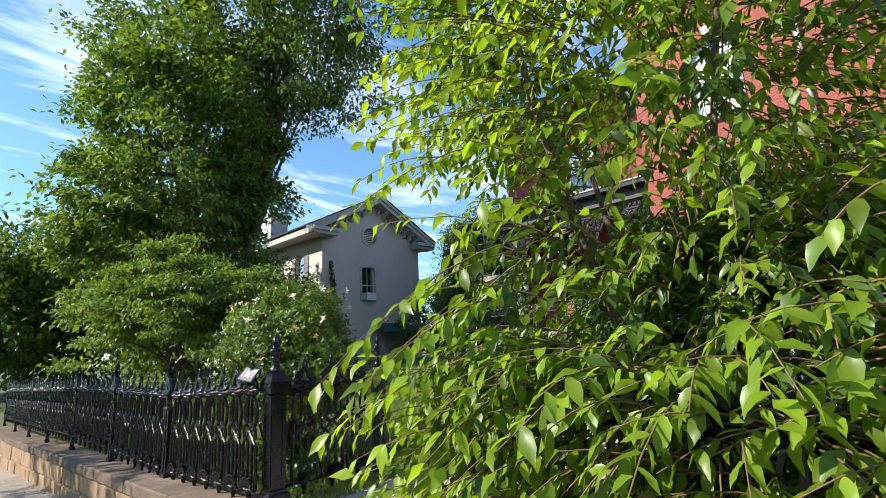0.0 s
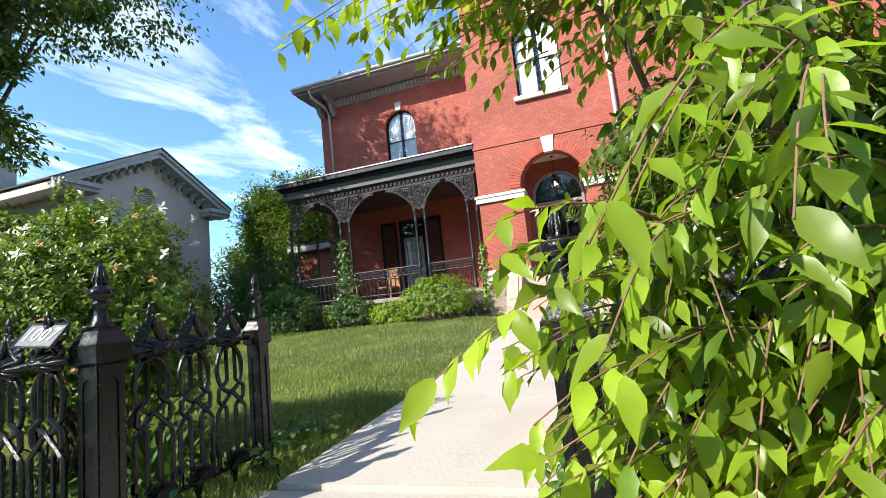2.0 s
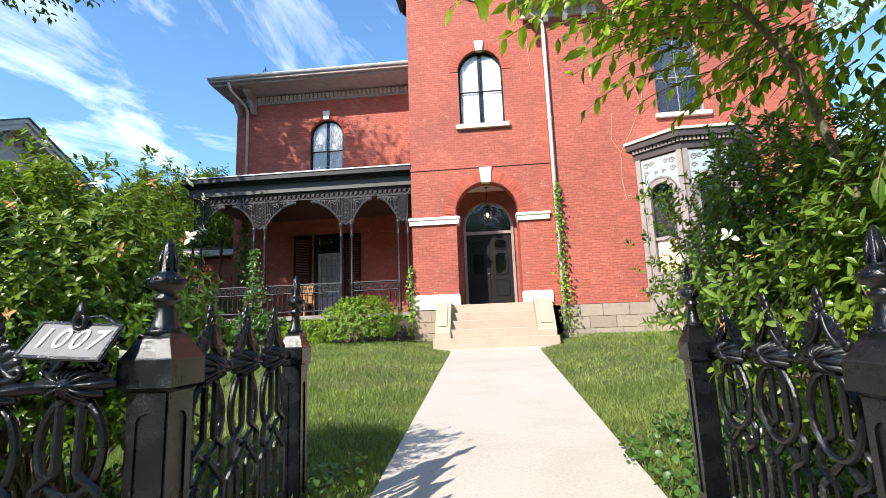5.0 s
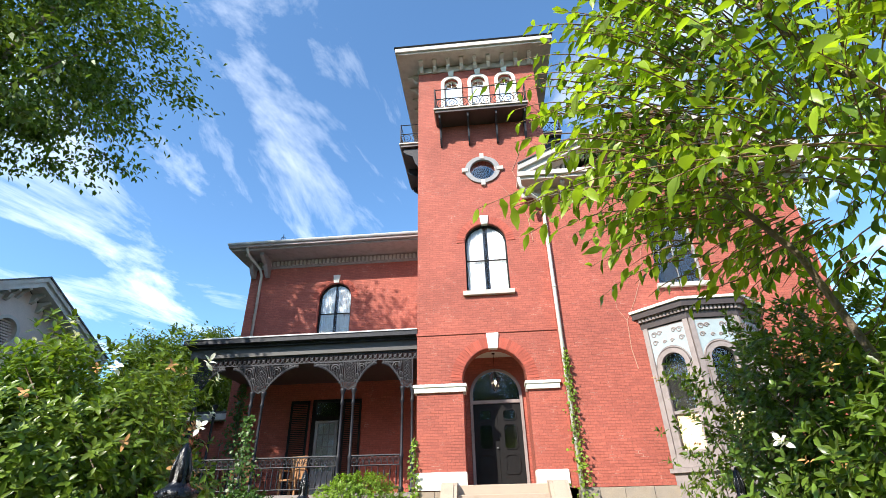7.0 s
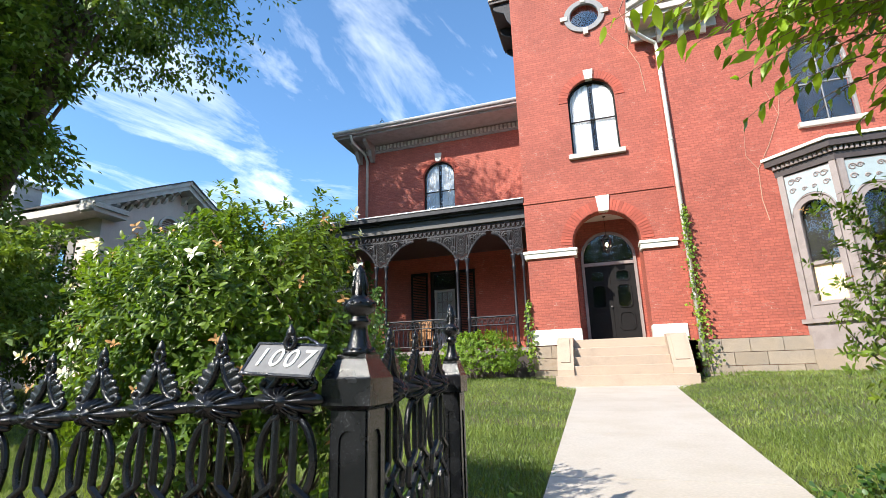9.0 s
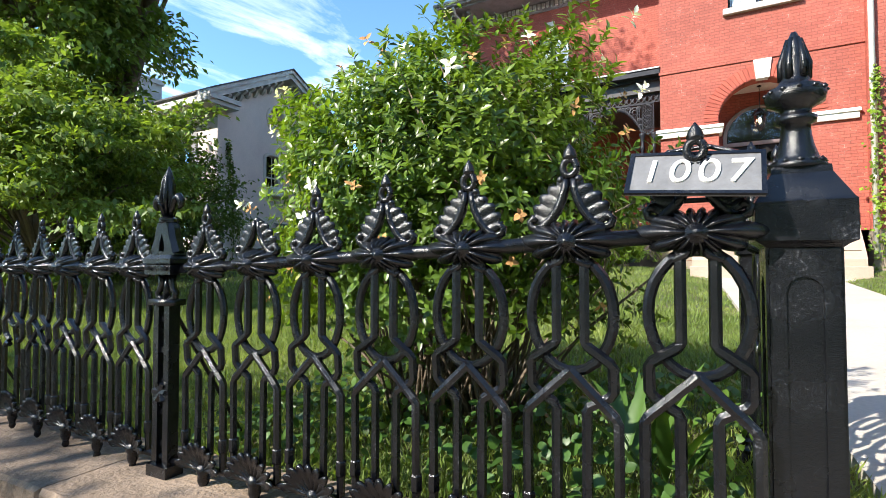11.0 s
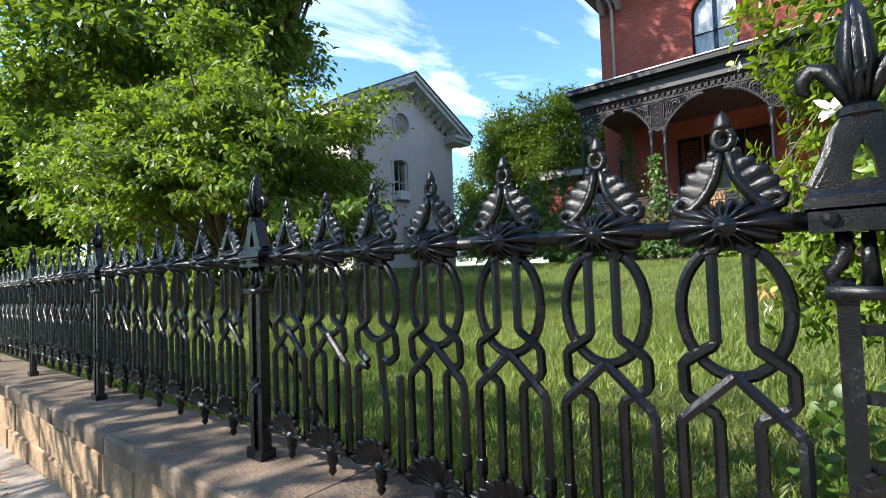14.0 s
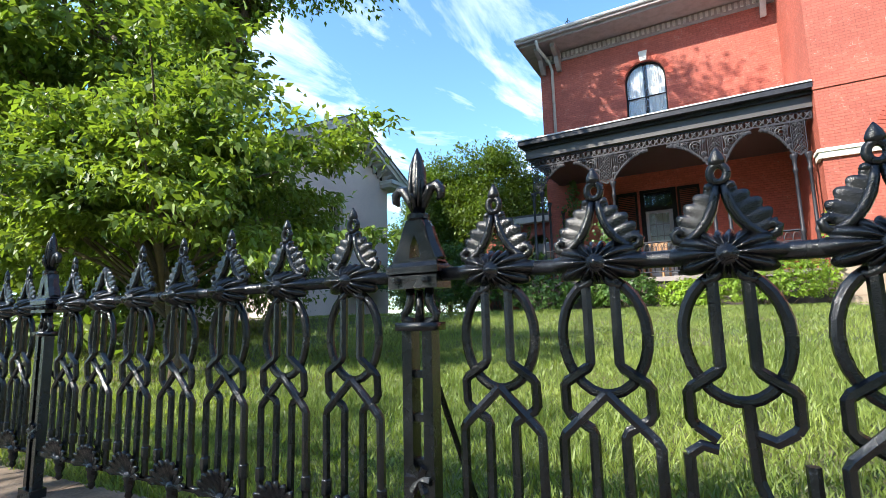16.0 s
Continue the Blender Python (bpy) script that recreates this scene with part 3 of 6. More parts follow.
for c in (.793, 1.477):
    hw = .338
    b = Build().plate(rect(c - hw, c + hw, 2.075, 4.235), [octagon(c, 3.92, .17, .13, .06), octagon(c, 3.33, .18, .31, .07)], .045, south(13.20))
    leaf = part("door_leaf", b, DOORP_DARK, door, "black panelled door leaf")
    for z, h in ((3.92, .13), (3.33, .31)):
        part("moulding", ring(Build(), octagon(c, z, .20, h + .03, .07), octagon(c, z, .17, h, .06), .03, south(13.175)), DOORP_DARK, leaf)
        pane("pane", Build().plate(octagon(c, z, .175, h + .005, .06), [], .008, south(13.215)), leaf)
    for h in (0.0,):
        part("panel", ring(Build(), octagon(c, 2.62, .22, .27, .08), octagon(c, 2.62, .17, .22, .07), .025, south(13.178)), DOORP_DARK, leaf)
part("door_knob", Build().lathe([(.0, 0), (.03, .01), (.035, .03), (.02, .05), (0, .055)], (1.10, 13.17, 3.0), 10), PLATE, door, "brass knob", True)
# black box added for the shade behind the door panes
part("door_shadow_box", Build().box(.3, 2.0, 13.6, 13.65, 2.0, 4.3), DOORP_DARK, door)

# steps
steps = thing("front_steps", "tan stone front steps between sloping cheek blocks", "steps", (1.13, 11.2, 1.2), kind="structure")


def sp(name, b, label=""):
    ob = part(name, b, SANDSTONE, steps, label)
    lift(steps, ob)


sp("step", Build().cutbox(-.40, 2.72, 10.74, 12.0, .85, 1.18, .012))
for i in range(4):
    sp("step", Build().cutbox(.03, 2.22, 10.98 + .262 * i, 12.0, 1.18 + .22 * i + .0005, 1.18 + .22 * (i + 1), .012))
for x0, x1 in ((-.36, .028), (2.222, 2.68)):
    b = Build()
    prof = [(10.90, 1.18), (11.94, 1.18), (11.94, 2.12), (11.60, 2.12), (11.42, 2.04), (10.98, 1.46), (10.90, 1.32)]
    b.plate(prof, [], x1 - x0, side_x(x0))
    b.plate([(10.98, 1.50), (11.02, 1.48), (11.46, 2.05), (11.42, 2.09)], [], x1 - x0 - .16, side_x(x0 + .08))
    sp("cheek_block", b, "sloping tan cheek block")

# foundation stones
random.seed(4)
for y, xa, xb in ((TY - .012, TX0 - .02, -.3), (11.85 - .03, 2.98, 10.6)):
    for row, (z0, z1) in enumerate(((0.9, 1.31), (1.31, 1.62), (1.62, 1.945))):
        x = xa
        while x < xb - .05:
            w = min(random.uniform(.45, .95), xb - x)
            if xb - x - w < .2:
                w = xb - x
            hp("foundation_stone", Build().box(x + .006, x + w - .006, y - random.uniform(0, .015), y + .3, z0 + .006, z1 - .006), STONE)
            x += w
# tower cornice
b = Build()
b.box(TX0 - .02, TX1 + .02, TY - .05, 16.9, 16.72, 17.0)
hp("frieze", b, CREAM)
b = Build().box(TX0 - .72, TX1 + .62, TY - .78, 17.5, 17.02, 17.10).cutbox(TX0 - .80, TX1 + .70, TY - .86, 17.6, 17.10, 17.34, .06)
hp("cornice", b, CREAM, "pale projecting tower cornice")
b = Build()
b.add([(TX0 - .85, TY - .9, 17.345), (TX1 + .75, TY - .9, 17.345), (TX1 + .75, 17.7, 17.345), (TX0 - .85, 17.7, 17.345), (1.2, 14.3, 18.3)], [(0, 1, 4), (1, 2, 4), (2, 3, 4), (3, 0, 4), (3, 2, 1, 0)])
hp("tower_roof", b, ROOF)
hp("lightning_rod", Build().tube([(1.2, 13.2, 17.9), (1.2, 13.2, 19.9)], .015, 5), CREAM)


def bracket_prof(d, h):
    return [(0, 0), (-d, 0), (-d, -.18 * h), (-d * .8, -.3 * h), (-d * .5, -.42 * h), (-d * .38, -.75 * h), (-d * .15, -h), (0, -h)]


def bracket(c, y, z, d=.45, h=.42, w=.13, mat=CREAM, name="bracket"):
    """A scrolled bracket under an eave on a wall that faces -y."""
    b = Build().plate([(y + u, z + v) for u, v in bracket_prof(d, h)], [], w, side_x(c - w / 2))
    return hp(name, b, mat)


for i in range(9):
    bracket(TX0 + .14 + (TX1 - TX0 - .28) * i / 8, TY - .05, 17.015, .42, .33, .15)
for i in range(6):
    yy = TY + .3 + i * .6
    b = Build().plate([(TX0 - .05 + u, 17.015 + v) for u, v in bracket_prof(.42, .33)], [], .15, south(yy))
    hp("bracket", b, CREAM)


# balconies
def balcony(x0, x1, y0, y1, z, name="balcony", front="y"):
    """A small iron-railed balcony on brackets; y1 or the wall side touches the wall."""
    bal = hp(name, Build().box(x0, x1, y0, y1, z - .11, z), BROWN, "brown timber balcony with a black iron rail")
    part("edge_board", Build().box(x0 - .05, x1 + .05, y0 - .05, y1 - .001, z + .001, z + .06), CREAM, bal)
    rails = [((x0, y0), (x1, y0)), ((x0, y1), (x0, y0)), ((x1, y0), (x1, y1))]
    if front == "-x":
        rails = [((x0, y0), (x0, y1)), ((x0, y0), (x1, y0)), ((x0, y1), (x1, y1))]
    if front == "+x":
        rails = [((x1, y0), (x1, y1)), ((x0, y0), (x1, y0)), ((x0, y1), (x1, y1))]
    for (xa, ya), (xb, yb) in rails:
        A, B_ = Vector((xa, ya, z)), Vector((xb, yb, z))
        L = (B_ - A).length
        d = (B_ - A) / L
        b = Build()
        for h in (.10, .52, .98):
            b.tube([A + Vector((0, 0, h)), B_ + Vector((0, 0, h))], .018, 5)
        n = max(2, round(L / .42))
        for i in range(n):
            c = A + d * (L * (i + .5) / n)
            r = .19
            b.tube([c + d * (r * math.cos(q)) + Vector((0, 0, .31 + r * math.sin(q))) for q in (2 * math.pi * k / 14 for k in range(15))], .013, 4)
            b.tube([c + d * (.09 * math.cos(q)) + Vector((0, 0, .31 + .09 * math.sin(q))) for q in (2 * math.pi * k / 8 for k in range(9))], .011, 4)
            b.tube([c + Vector((0, 0, .1)), c + Vector((0, 0, .22))], .012, 4)
        for q in (A, B_):
            b.tube([q, q + Vector((0, 0, 1.02))], .025, 6)
        part("railing", b, IRONP, bal, "black scrolled iron railing")
    return bal


bal = balcony(-.33, 2.88, 11.22, TY, 14.0)
for c in (-.22, .78, 1.78, 2.78):
    b = Build().plate([(TY + u, 13.885 + v) for u, v in bracket_prof(.70, .95)], [], .06, side_x(c))
    part("bracket", b, IRONP, bal)
balL = balcony(TX0 - .82, TX0, 12.9, 15.8, 14.0, "side_balcony", "-x")
balR = balcony(TX1, TX1 + .82, 12.9, 15.8, 14.0, "side_balcony", "+x")
for yy in (13.0, 14.3, 15.6):
    part("bracket", Build().plate([(TX0 + u, 13.885 + v) for u, v in bracket_prof(.72, .95)], [], .06, south(yy)), IRONP, balL)
    part("bracket", Build().plate([(TX1 - u, 13.885 + v) for u, v in bracket_prof(.72, .95)], [], .06, south(yy)), IRONP, balR)

# ---- gabled block ----
GY, GX0, GX1, GP = 11.85, 2.98, 10.6, 6.79
upw = arch(6.05, 7.35, 7.15, 8.95)
b = Build()
b.plate([(GX0, 1.95), (GX1, 1.95), (GX1, 10.75), (GP, 12.75), (GX0, 10.75)], [upw, oval(GP, 11.1, .42, .36)], .35, south(GY))
b.plate(rect(GY + .35, 22, 1.0, 10.75), [], .3, side_x(GX1 - .3))
b.plate(rect(GX0, GX1, 1.0, 12.0), [], .3, south(22))
hp("gable_wall", b, BRICK)
arched_window("upper_window", 6.70, .65, 7.15, 8.95, GY, GREYW, blind=None, label="grey arched window with dark panes")
hp("window_sill", Build().cutbox(5.95, 7.45, GY - .11, GY + .2, 7.02, 7.15, .015), CREAM)
hp("oculus_frame", ring(Build(), oval(GP, 11.1, .60, .52), oval(GP, 11.1, .42, .36), .1, south(GY - .05)), GREYW, "grey oval gable vent")
# black box that paints the darkness behind the gable vent
hp("oculus_shadow_box", Build().box(GP - .6, GP + .6, GY + .3, GY + .34, 10.6, 11.6), DOORP_DARK)
# roof slopes and raking cornice
slope = (12.98 - 10.85) / (GP - 2.35)
for s in (-1, 1):
    xe = GP + s * (GP - 2.32)
    xt = GP
    def at(x, dz, y):
        return (x, y, 13.0 - abs(x - GP) * slope + dz)
    b = Build()
    for dz0, dz1, y0 in ((0.22, .42, 11.12), (0.02, .22, 11.22)):
        p = [at(xe, dz0, y0), at(xt, dz0, y0), at(xt, dz0, 11.84), at(xe, dz0, 11.84), at(xe, dz1, y0), at(xt, dz1, y0), at(xt, dz1, 11.84), at(xe, dz1, 11.84)]
        b.add(p, [(0, 1, 2, 3), (7, 6, 5, 4), (0, 4, 5, 1), (1, 5, 6, 2), (2, 6, 7, 3), (3, 7, 4, 0)])
    hp("raking_cornice", b, CREAM, "pale raking gable cornice")
    b = Build()
    p = [at(xe, .425, 11.08), at(xt, .425, 11.08), at(xt, .425, 22.4), at(xe, .425, 22.4), at(xe, .47, 11.08), at(xt, .47, 11.08), at(xt, .47, 22.4), at(xe, .47, 22.4)]
    b.add(p, [(0, 1, 2, 3), (7, 6, 5, 4), (0, 4, 5, 1), (1, 5, 6, 2), (2, 6, 7, 3), (3, 7, 4, 0)])
    hp("roof_slope", b, ROOF)
    b = Build()
    for i in range(1, 26):
        x = xe + (xt - xe) * i / 26
        z = 13.0 - abs(x - GP) * slope
        b.box(x - .045, x + .045, 11.70, 11.84, z - .17, z + .01)
    hp("dentil_course", b, CREAM)
    xa, xb = (2.28, 4.7) if s < 0 else (2 * GP - 4.7, 2 * GP - 2.28)
    b = Build().box(xa + .06, xb - .04, 11.2, GY - .001, 10.72, 10.82).cutbox(xa, xb, 11.12, GY - .001, 10.82, 11.02, .05)
    b.box(xa + .12, xb - .1, GY - .08, GY - .001, 10.42, 10.72)
    hp("cornice_return", b, CREAM, "pale cornice return")
    for i in range(3):
        bracket(xa + .85 + i * .55, GY - .08, 10.715, .42, .5, .14)
b = Build()
b.tube([(2.30, 11.14, 10.75), (2.33, 11.15, 10.42), (2.75, 11.55, 10.28), (3.0, 11.73, 10.22), (3.03, 11.75, 10.0), (3.03, 11.75, 1.35)], .055, 8)
for z in (3.0, 5.0, 7.2, 9.2):
    b.lathe([(.065, 0), (.065, .05)], (3.03, 11.75, z), 8)
hp("downspout", b, WHITE, "white metal downspout", None, True)

# bay window
bay = thing("bay_window", "taupe and pale blue timber bay window on a stone base", "bay window", (6.8, 11.4, 1.2))


def bp(name, b, mat, label="", parent=None):
    ob = part(name, b, mat, parent or bay, label)
    if not parent:
        lift(bay, ob)
    return ob


BP = [(5.30, 11.85), (6.20, 11.02), (7.42, 11.02), (8.32, 11.85)]


def prism(pts, z0, z1):
    n = len(pts)
    return Build().add([(x, y, z) for z in (z0, z1) for x, y in pts], [tuple(range(n))[::-1], tuple(n + i for i in range(n))] + [(i, (i + 1) % n, n + (i + 1) % n, n + i) for i in range(n)])


def grown(g_, top=0.0):
    c = Vector((6.81, 11.85))
    out = []
    for x, y in BP:
        d = Vector((x, y)) - c
        d = d * (1 + g_ / d.length)
        out.append((c.x + d.x, min(c.y + d.y, 11.849)))
    return out


bp("base", prism(grown(.04), 1.15, 1.62), STONE, "stone base")
bp("panel_base", prism(grown(0.02), 1.62, 2.20), TAUPE, "taupe panelled base")
bp("sill", prism(grown(.12), 2.20, 2.30), TAUPE)
for (xa, ya), (xb, yb) in zip(BP, BP[1:]):
    A, Bv = Vector((xa, ya, 0)), Vector((xb, yb, 0))
    L = (Bv - A).length
    u = (Bv - A) / L
    nrm = u.cross(Vector((0, 0, 1)))
    m = Matrix(((u.x, 0, -nrm.x, xa), (u.y, 0, -nrm.y, ya), (0, 1, 0, 0), (0, 0, 0, 1)))
    op = arch(.30, L - .30, 2.62, 4.72)
    facet = bp("facet", Build().plate(rect(.005, L - .005, 2.30, 5.78), [op], .10, m), TAUPE, "taupe arched facet")
    part("spandrel", Build().plate([(.14, 4.80), (.19, 4.80)] + [(L / 2 - (L / 2 - .19) * math.cos(math.pi * i / 14), 4.80 + (L / 2 - .19) * math.sin(math.pi * i / 14)) for i in range(1, 14)] + [(L - .19, 4.80), (L - .14, 4.80), (L - .14, 5.74), (.14, 5.74)], [], .012, m @ Matrix.Translation((0, 0, -.011))), BLUE, facet, "pale blue spandrel panel")
    for e in (.0, L - .13):
        part("pilaster", Build().plate(rect(e, e + .13, 2.30, 5.80), [], .05, m @ Matrix.Translation((0, 0, -.049))), TAUPE, facet, "taupe pilaster")
    part("apron", Build().plate(rect(.13, L - .13, 2.31, 2.60), [], .03, m @ Matrix.Translation((0, 0, -.029))), TAUPE, facet)
    part("window_frame", ring(Build(), arch(.19, L - .19, 2.60, 4.72), arch(.31, L - .31, 2.68, 4.72), .07, m @ Matrix.Translation((0, 0, -.05))), TAUPE, facet, "taupe arched frame")
    r_in = (L - .62) / 2
    pane("pane", Build().plate(arch(.30, L - .30, 2.64, 4.72), [], .008, m @ Matrix.Translation((0, 0, .05))), facet)
    part("meeting_rail", Build().plate(rect(.30, L - .30, 3.52, 3.60), [], .03, m @ Matrix.Translation((0, 0, .02))), TAUPE, facet)
    part("board", Build().plate(rect(.32, L - .32, 2.66, 3.52), [], .01, m @ Matrix.Translation((0, 0, .09))), PLYWOOD, facet, "plywood board behind the glass")
    # scroll ornament in the spandrels
    b = Build()
    for s, c0 in ((1, .15), (-1, L - .15)):
        for k, (du, dv, r) in enumerate(((.12, 5.58, .085), (.11, 5.36, .075), (.27, 5.60, .07), (.36, 5.34, .055))):
            cu = c0 + s * du
            if abs(cu - L / 2) < .06:
                continue
            b.tube([m @ Vector((cu + (r - .004 * q) * math.cos(.6 * q), dv + (r - .004 * q) * math.sin(.6 * q), -.012)) for q in range(15)], .018, 5)
    b.tube([m @ Vector((L / 2 + (r_in + .14) * math.cos(math.pi * i / 14), 4.74 + (r_in + .14) * math.sin(math.pi * i / 14), -.012)) for i in range(15)], .022, 5)
    part("scrollwork", b, TAUPE, facet, "taupe carved scrollwork", True)
# black core added for the unlit inside of the bay
bp("room_shadow_box", prism([(5.6, 11.83), (6.3, 11.35), (7.3, 11.35), (8.0, 11.83)], 2.3, 5.7), DOORP_DARK)
bp("frieze", prism(grown(.06), 5.80, 5.98), BROWN)
b = Build()
for (xa, ya), (xb, yb) in zip(grown(.10), grown(.10)[1:]):
    n = 13
    for i in range(n):
        t_ = (i + .5) / n
        x, y = xa + (xb - xa) * t_, ya + (yb - ya) * t_
        b.box(x - .03, x + .03, y - .05, y + .03, 5.985, 6.09)
bp("dentil_course", b, TAUPE)
bp("cornice", prism(grown(.24), 6.09, 6.26), BROWN, "dark brown cornice")
bp("roof_edge", prism(grown(.30), 6.26, 6.33), WHITE, "white metal roof edge")

# ---- wing ----
WX0, WY = -8.5, 15.8
b = Build()
pw = arch(-5.52, -4.22, 7.30, 8.98)
pdoor = rect(-5.36, -4.24, 1.95, 5.10)
b.plate(rect(WX0, TX0, 1.0, 10.75), [pw, pdoor], .35, south(WY))
b.plate(rect(WY + .35, 23, 1.0, 10.75), [], .3, side_x(WX0))
hp("wing_wall", b, BRICK)
arched_window("wing_window", -4.87, .65, 7.30, 8.98, WY, DOORP_DARK, label="dark framed arched window with white curtains")
keystone(-4.87, 9.63, 9.97, .10, .14, WY)
voussoirs(-4.87, 8.98, .66, .90, WY, 28, .17)
b = Build().box(WX0 - .02, TX0 - .002, WY - .06, WY - .001, 10.42, 10.75)
hp("frieze", b, TAUPE)
b = Build()
for i in range(46):
    x = WX0 + .1 + i * .162
    b.box(x, x + .085, WY - .14, WY - .062, 10.52, 10.70)
hp("dentil_course", b, CREAM)
b = Build().box(WX0 - .42, TX0 - .002, WY - 1.12, WY, 10.76, 10.85).cutbox(WX0 - .5, TX0 - .002, WY - 1.25, WY + 7, 10.85, 11.05, .05)
hp("cornice", b, TAUPE, "taupe projecting wing cornice")
hp("gutter", Build().tube([(WX0 - .52, WY - 1.28, 11.0), (TX0 - .01, WY - 1.28, 11.0)], .06, 8), PORCHROOF)
hp("wing_roof", Build().add([(WX0 - .5, WY - 1.25, 11.06), (TX0, WY - 1.25, 11.06), (TX0, 20, 11.9), (WX0 - .5, 20, 11.9)], [(0, 1, 2, 3)]), ROOF)
bracket(WX0 + .16, WY - .06, 10.755, .85, .75, .16, TAUPE)
bracket(WX0 + .75, WY - .06, 10.755, .85, .75, .16, TAUPE)
bracket(TX0 - .32, WY - .06, 10.755, .60, .75, .16, CREAM)
hp("downspout", Build().tube([(-8.25, 14.6, 10.85), (-8.23, 14.75, 10.6), (-8.05, 15.5, 10.35), (-8.02, 15.70, 10.1), (-8.02, 15.70, 7.2)], .055, 8), CREAM, "pale metal downspout", None, True)
b = Build().tube([(-7.3, 15.6, 11.1), (-7.3, 15.6, 11.95)], .015, 5)
for z, r in ((11.55, .12), (11.75, .09)):
    b.tube([(-7.3 + r * math.cos(q), 15.6, z + r * math.sin(q)) for q in (k * .7 for k in range(10))], .014, 4)
hp("roof_finial", b, IRONP, "wrought iron finial")
# side extension behind the porch
b = Build().plate(rect(-12.5, WX0, 1.0, 5.0), [arch(-10.3, -9.5, 2.4, 4.1)], .3, south(19.0))
hp("side_wing_wall", b, BRICK)
hp("side_wing_cornice", Build().box(-12.7, WX0, 18.6, 19.0, 5.0, 5.25), CREAM)
hp("side_wing_roof", Build().box(-12.7, WX0, 18.6, 24, 5.25, 5.35), ROOF)
hp("side_wing_shutter", Build().box(-10.3, -9.5, 19.06, 19.1, 2.4, 4.1), GREYW)
hp("roof_deck", Build().box(WX0, GX1, 16.0, 22.9, 10.3, 10.4), ROOF)
hp("back_wall", Build().box(WX0, TX0, 22.9, 23.1, 1.0, 10.75), BRICK)

# ---- porch ----
porch = thing("porch", "dark iron lattice porch with a low roof before the wing", "porch", (-4.6, 13.0, 1.2))


def pp(name, b, mat, label="", smooth=False, parent=None):
    ob = part(name, b, mat, parent or porch, label, smooth)
    if not parent:
        lift(porch, ob)
    return ob


PX0, PX1, PY = -7.95, TX0 - .005, 12.35
pp("floor", Build().box(PX0 - .1, PX1, PY - .12, WY - .001, 1.83, 1.95), TAUPE, "grey porch floor")
b = Build().box(PX0 - .05, PX1, PY - .05, PY + .1, 1.0, 1.83)
pp("skirt", b, BROWN)
pp("soffit", Build().box(PX0, PX1, PY, WY - .001, 5.66, 5.70), BROWN)
pp("fascia", Build().box(PX0 - .08, PX1, PY - .10, PY + .02, 5.70, 5.98), FASCIA, "grey brown fascia board")
b = Build().box(PX0 - .08, PX0 + .04, PY + .02, WY - .001, 5.70, 5.98)
pp("fascia", b, FASCIA)
b = Build().box(PX0 - .14, PX1, PY - .20, WY - .001, 5.98, 6.06).cutbox(PX0 - .22, PX1, PY - .38, WY - .001, 6.06, 6.20, .03)
pp("eave", b, IRONP, "black moulded eave")
b = Build().add([(PX0 - .24, PY - .40, 6.20), (PX1, PY - .40, 6.20), (PX1, WY - .002, 7.28), (PX0 + .6, WY - .002, 7.28), (PX0 - .24, PY - .40, 6.235), (PX1, PY - .40, 6.235), (PX1, WY - .002, 7.315), (PX0 + .6, WY - .002, 7.315), (PX0 - .24, WY, 6.235)],
                [(4, 5, 6, 7), (0, 1, 5, 4), (1, 2, 6, 5), (3, 0, 4, 7), (4, 7, 8), (3, 2, 1, 0)])
pp("porch_roof", b, PORCHROOF, "pale metal porch roof")


def porch_post(x, y):
    b = Build()
    b.lathe([(.075, 1.95), (.075, 2.05), (.05, 2.09), (.045, 2.75), (.06, 2.80), (.06, 2.86), (.042, 2.90), (.036, 4.2), (.055, 4.24), (.055, 4.30), (.038, 4.34), (.05, 4.52), (.08, 4.60), (.08, 4.66)], (x, y, 0), 10)
    pp("post", b, IRONP, "slender black iron post", True)


posts = [PX0 + .08, -7.62, -5.93, -5.59, -3.23, -2.91, -1.50, -1.22]
for x in posts:
    porch_post(x, PY)
for y in (13.9, 15.5):
    porch_post(PX0 + .08, y)


def strap(b, pts, y, w=.016):
    """A flat cast strap bent along (x, z) points."""
    b.tube([(u, y, v) for u, v in pts], w, 4, caps=False)


def ring_of(b, u, v, r, y, w=.014, n=12):
    strap(b, [(u + r * math.cos(2 * math.pi * i / n), v + r * math.sin(2 * math.pi * i / n)) for i in range(n + 1)], y, w)


def lattice(x0, x1, z0, z1, y, b, step=.085):
    """Crossed iron strips with small rosettes that fill a rectangle."""
    n = max(1, round((x1 - x0) / step))
    s = (x1 - x0) / n
    rows = max(1, round((z1 - z0) / (s * 1.5)))
    h = (z1 - z0) / rows
    for i in range(n):
        for j in range(rows):
            xa, xb, za, zb = x0 + i * s, x0 + (i + 1) * s, z0 + j * h, z0 + (j + 1) * h
            strap(b, [(xa, za), (xb, zb)], y, .015)
            strap(b, [(xb, za), (xa, zb)], y, .015)
            ring_of(b, (xa + xb) / 2, (za + zb) / 2, s * .30, y, .010, 6)
    for p, q in (((x0, z0), (x0, z1)), ((x1, z0), (x1, z1)), ((x0, z0), (x1, z0)), ((x0, z1), (x1, z1))):
        strap(b, [p, q], y, .019)


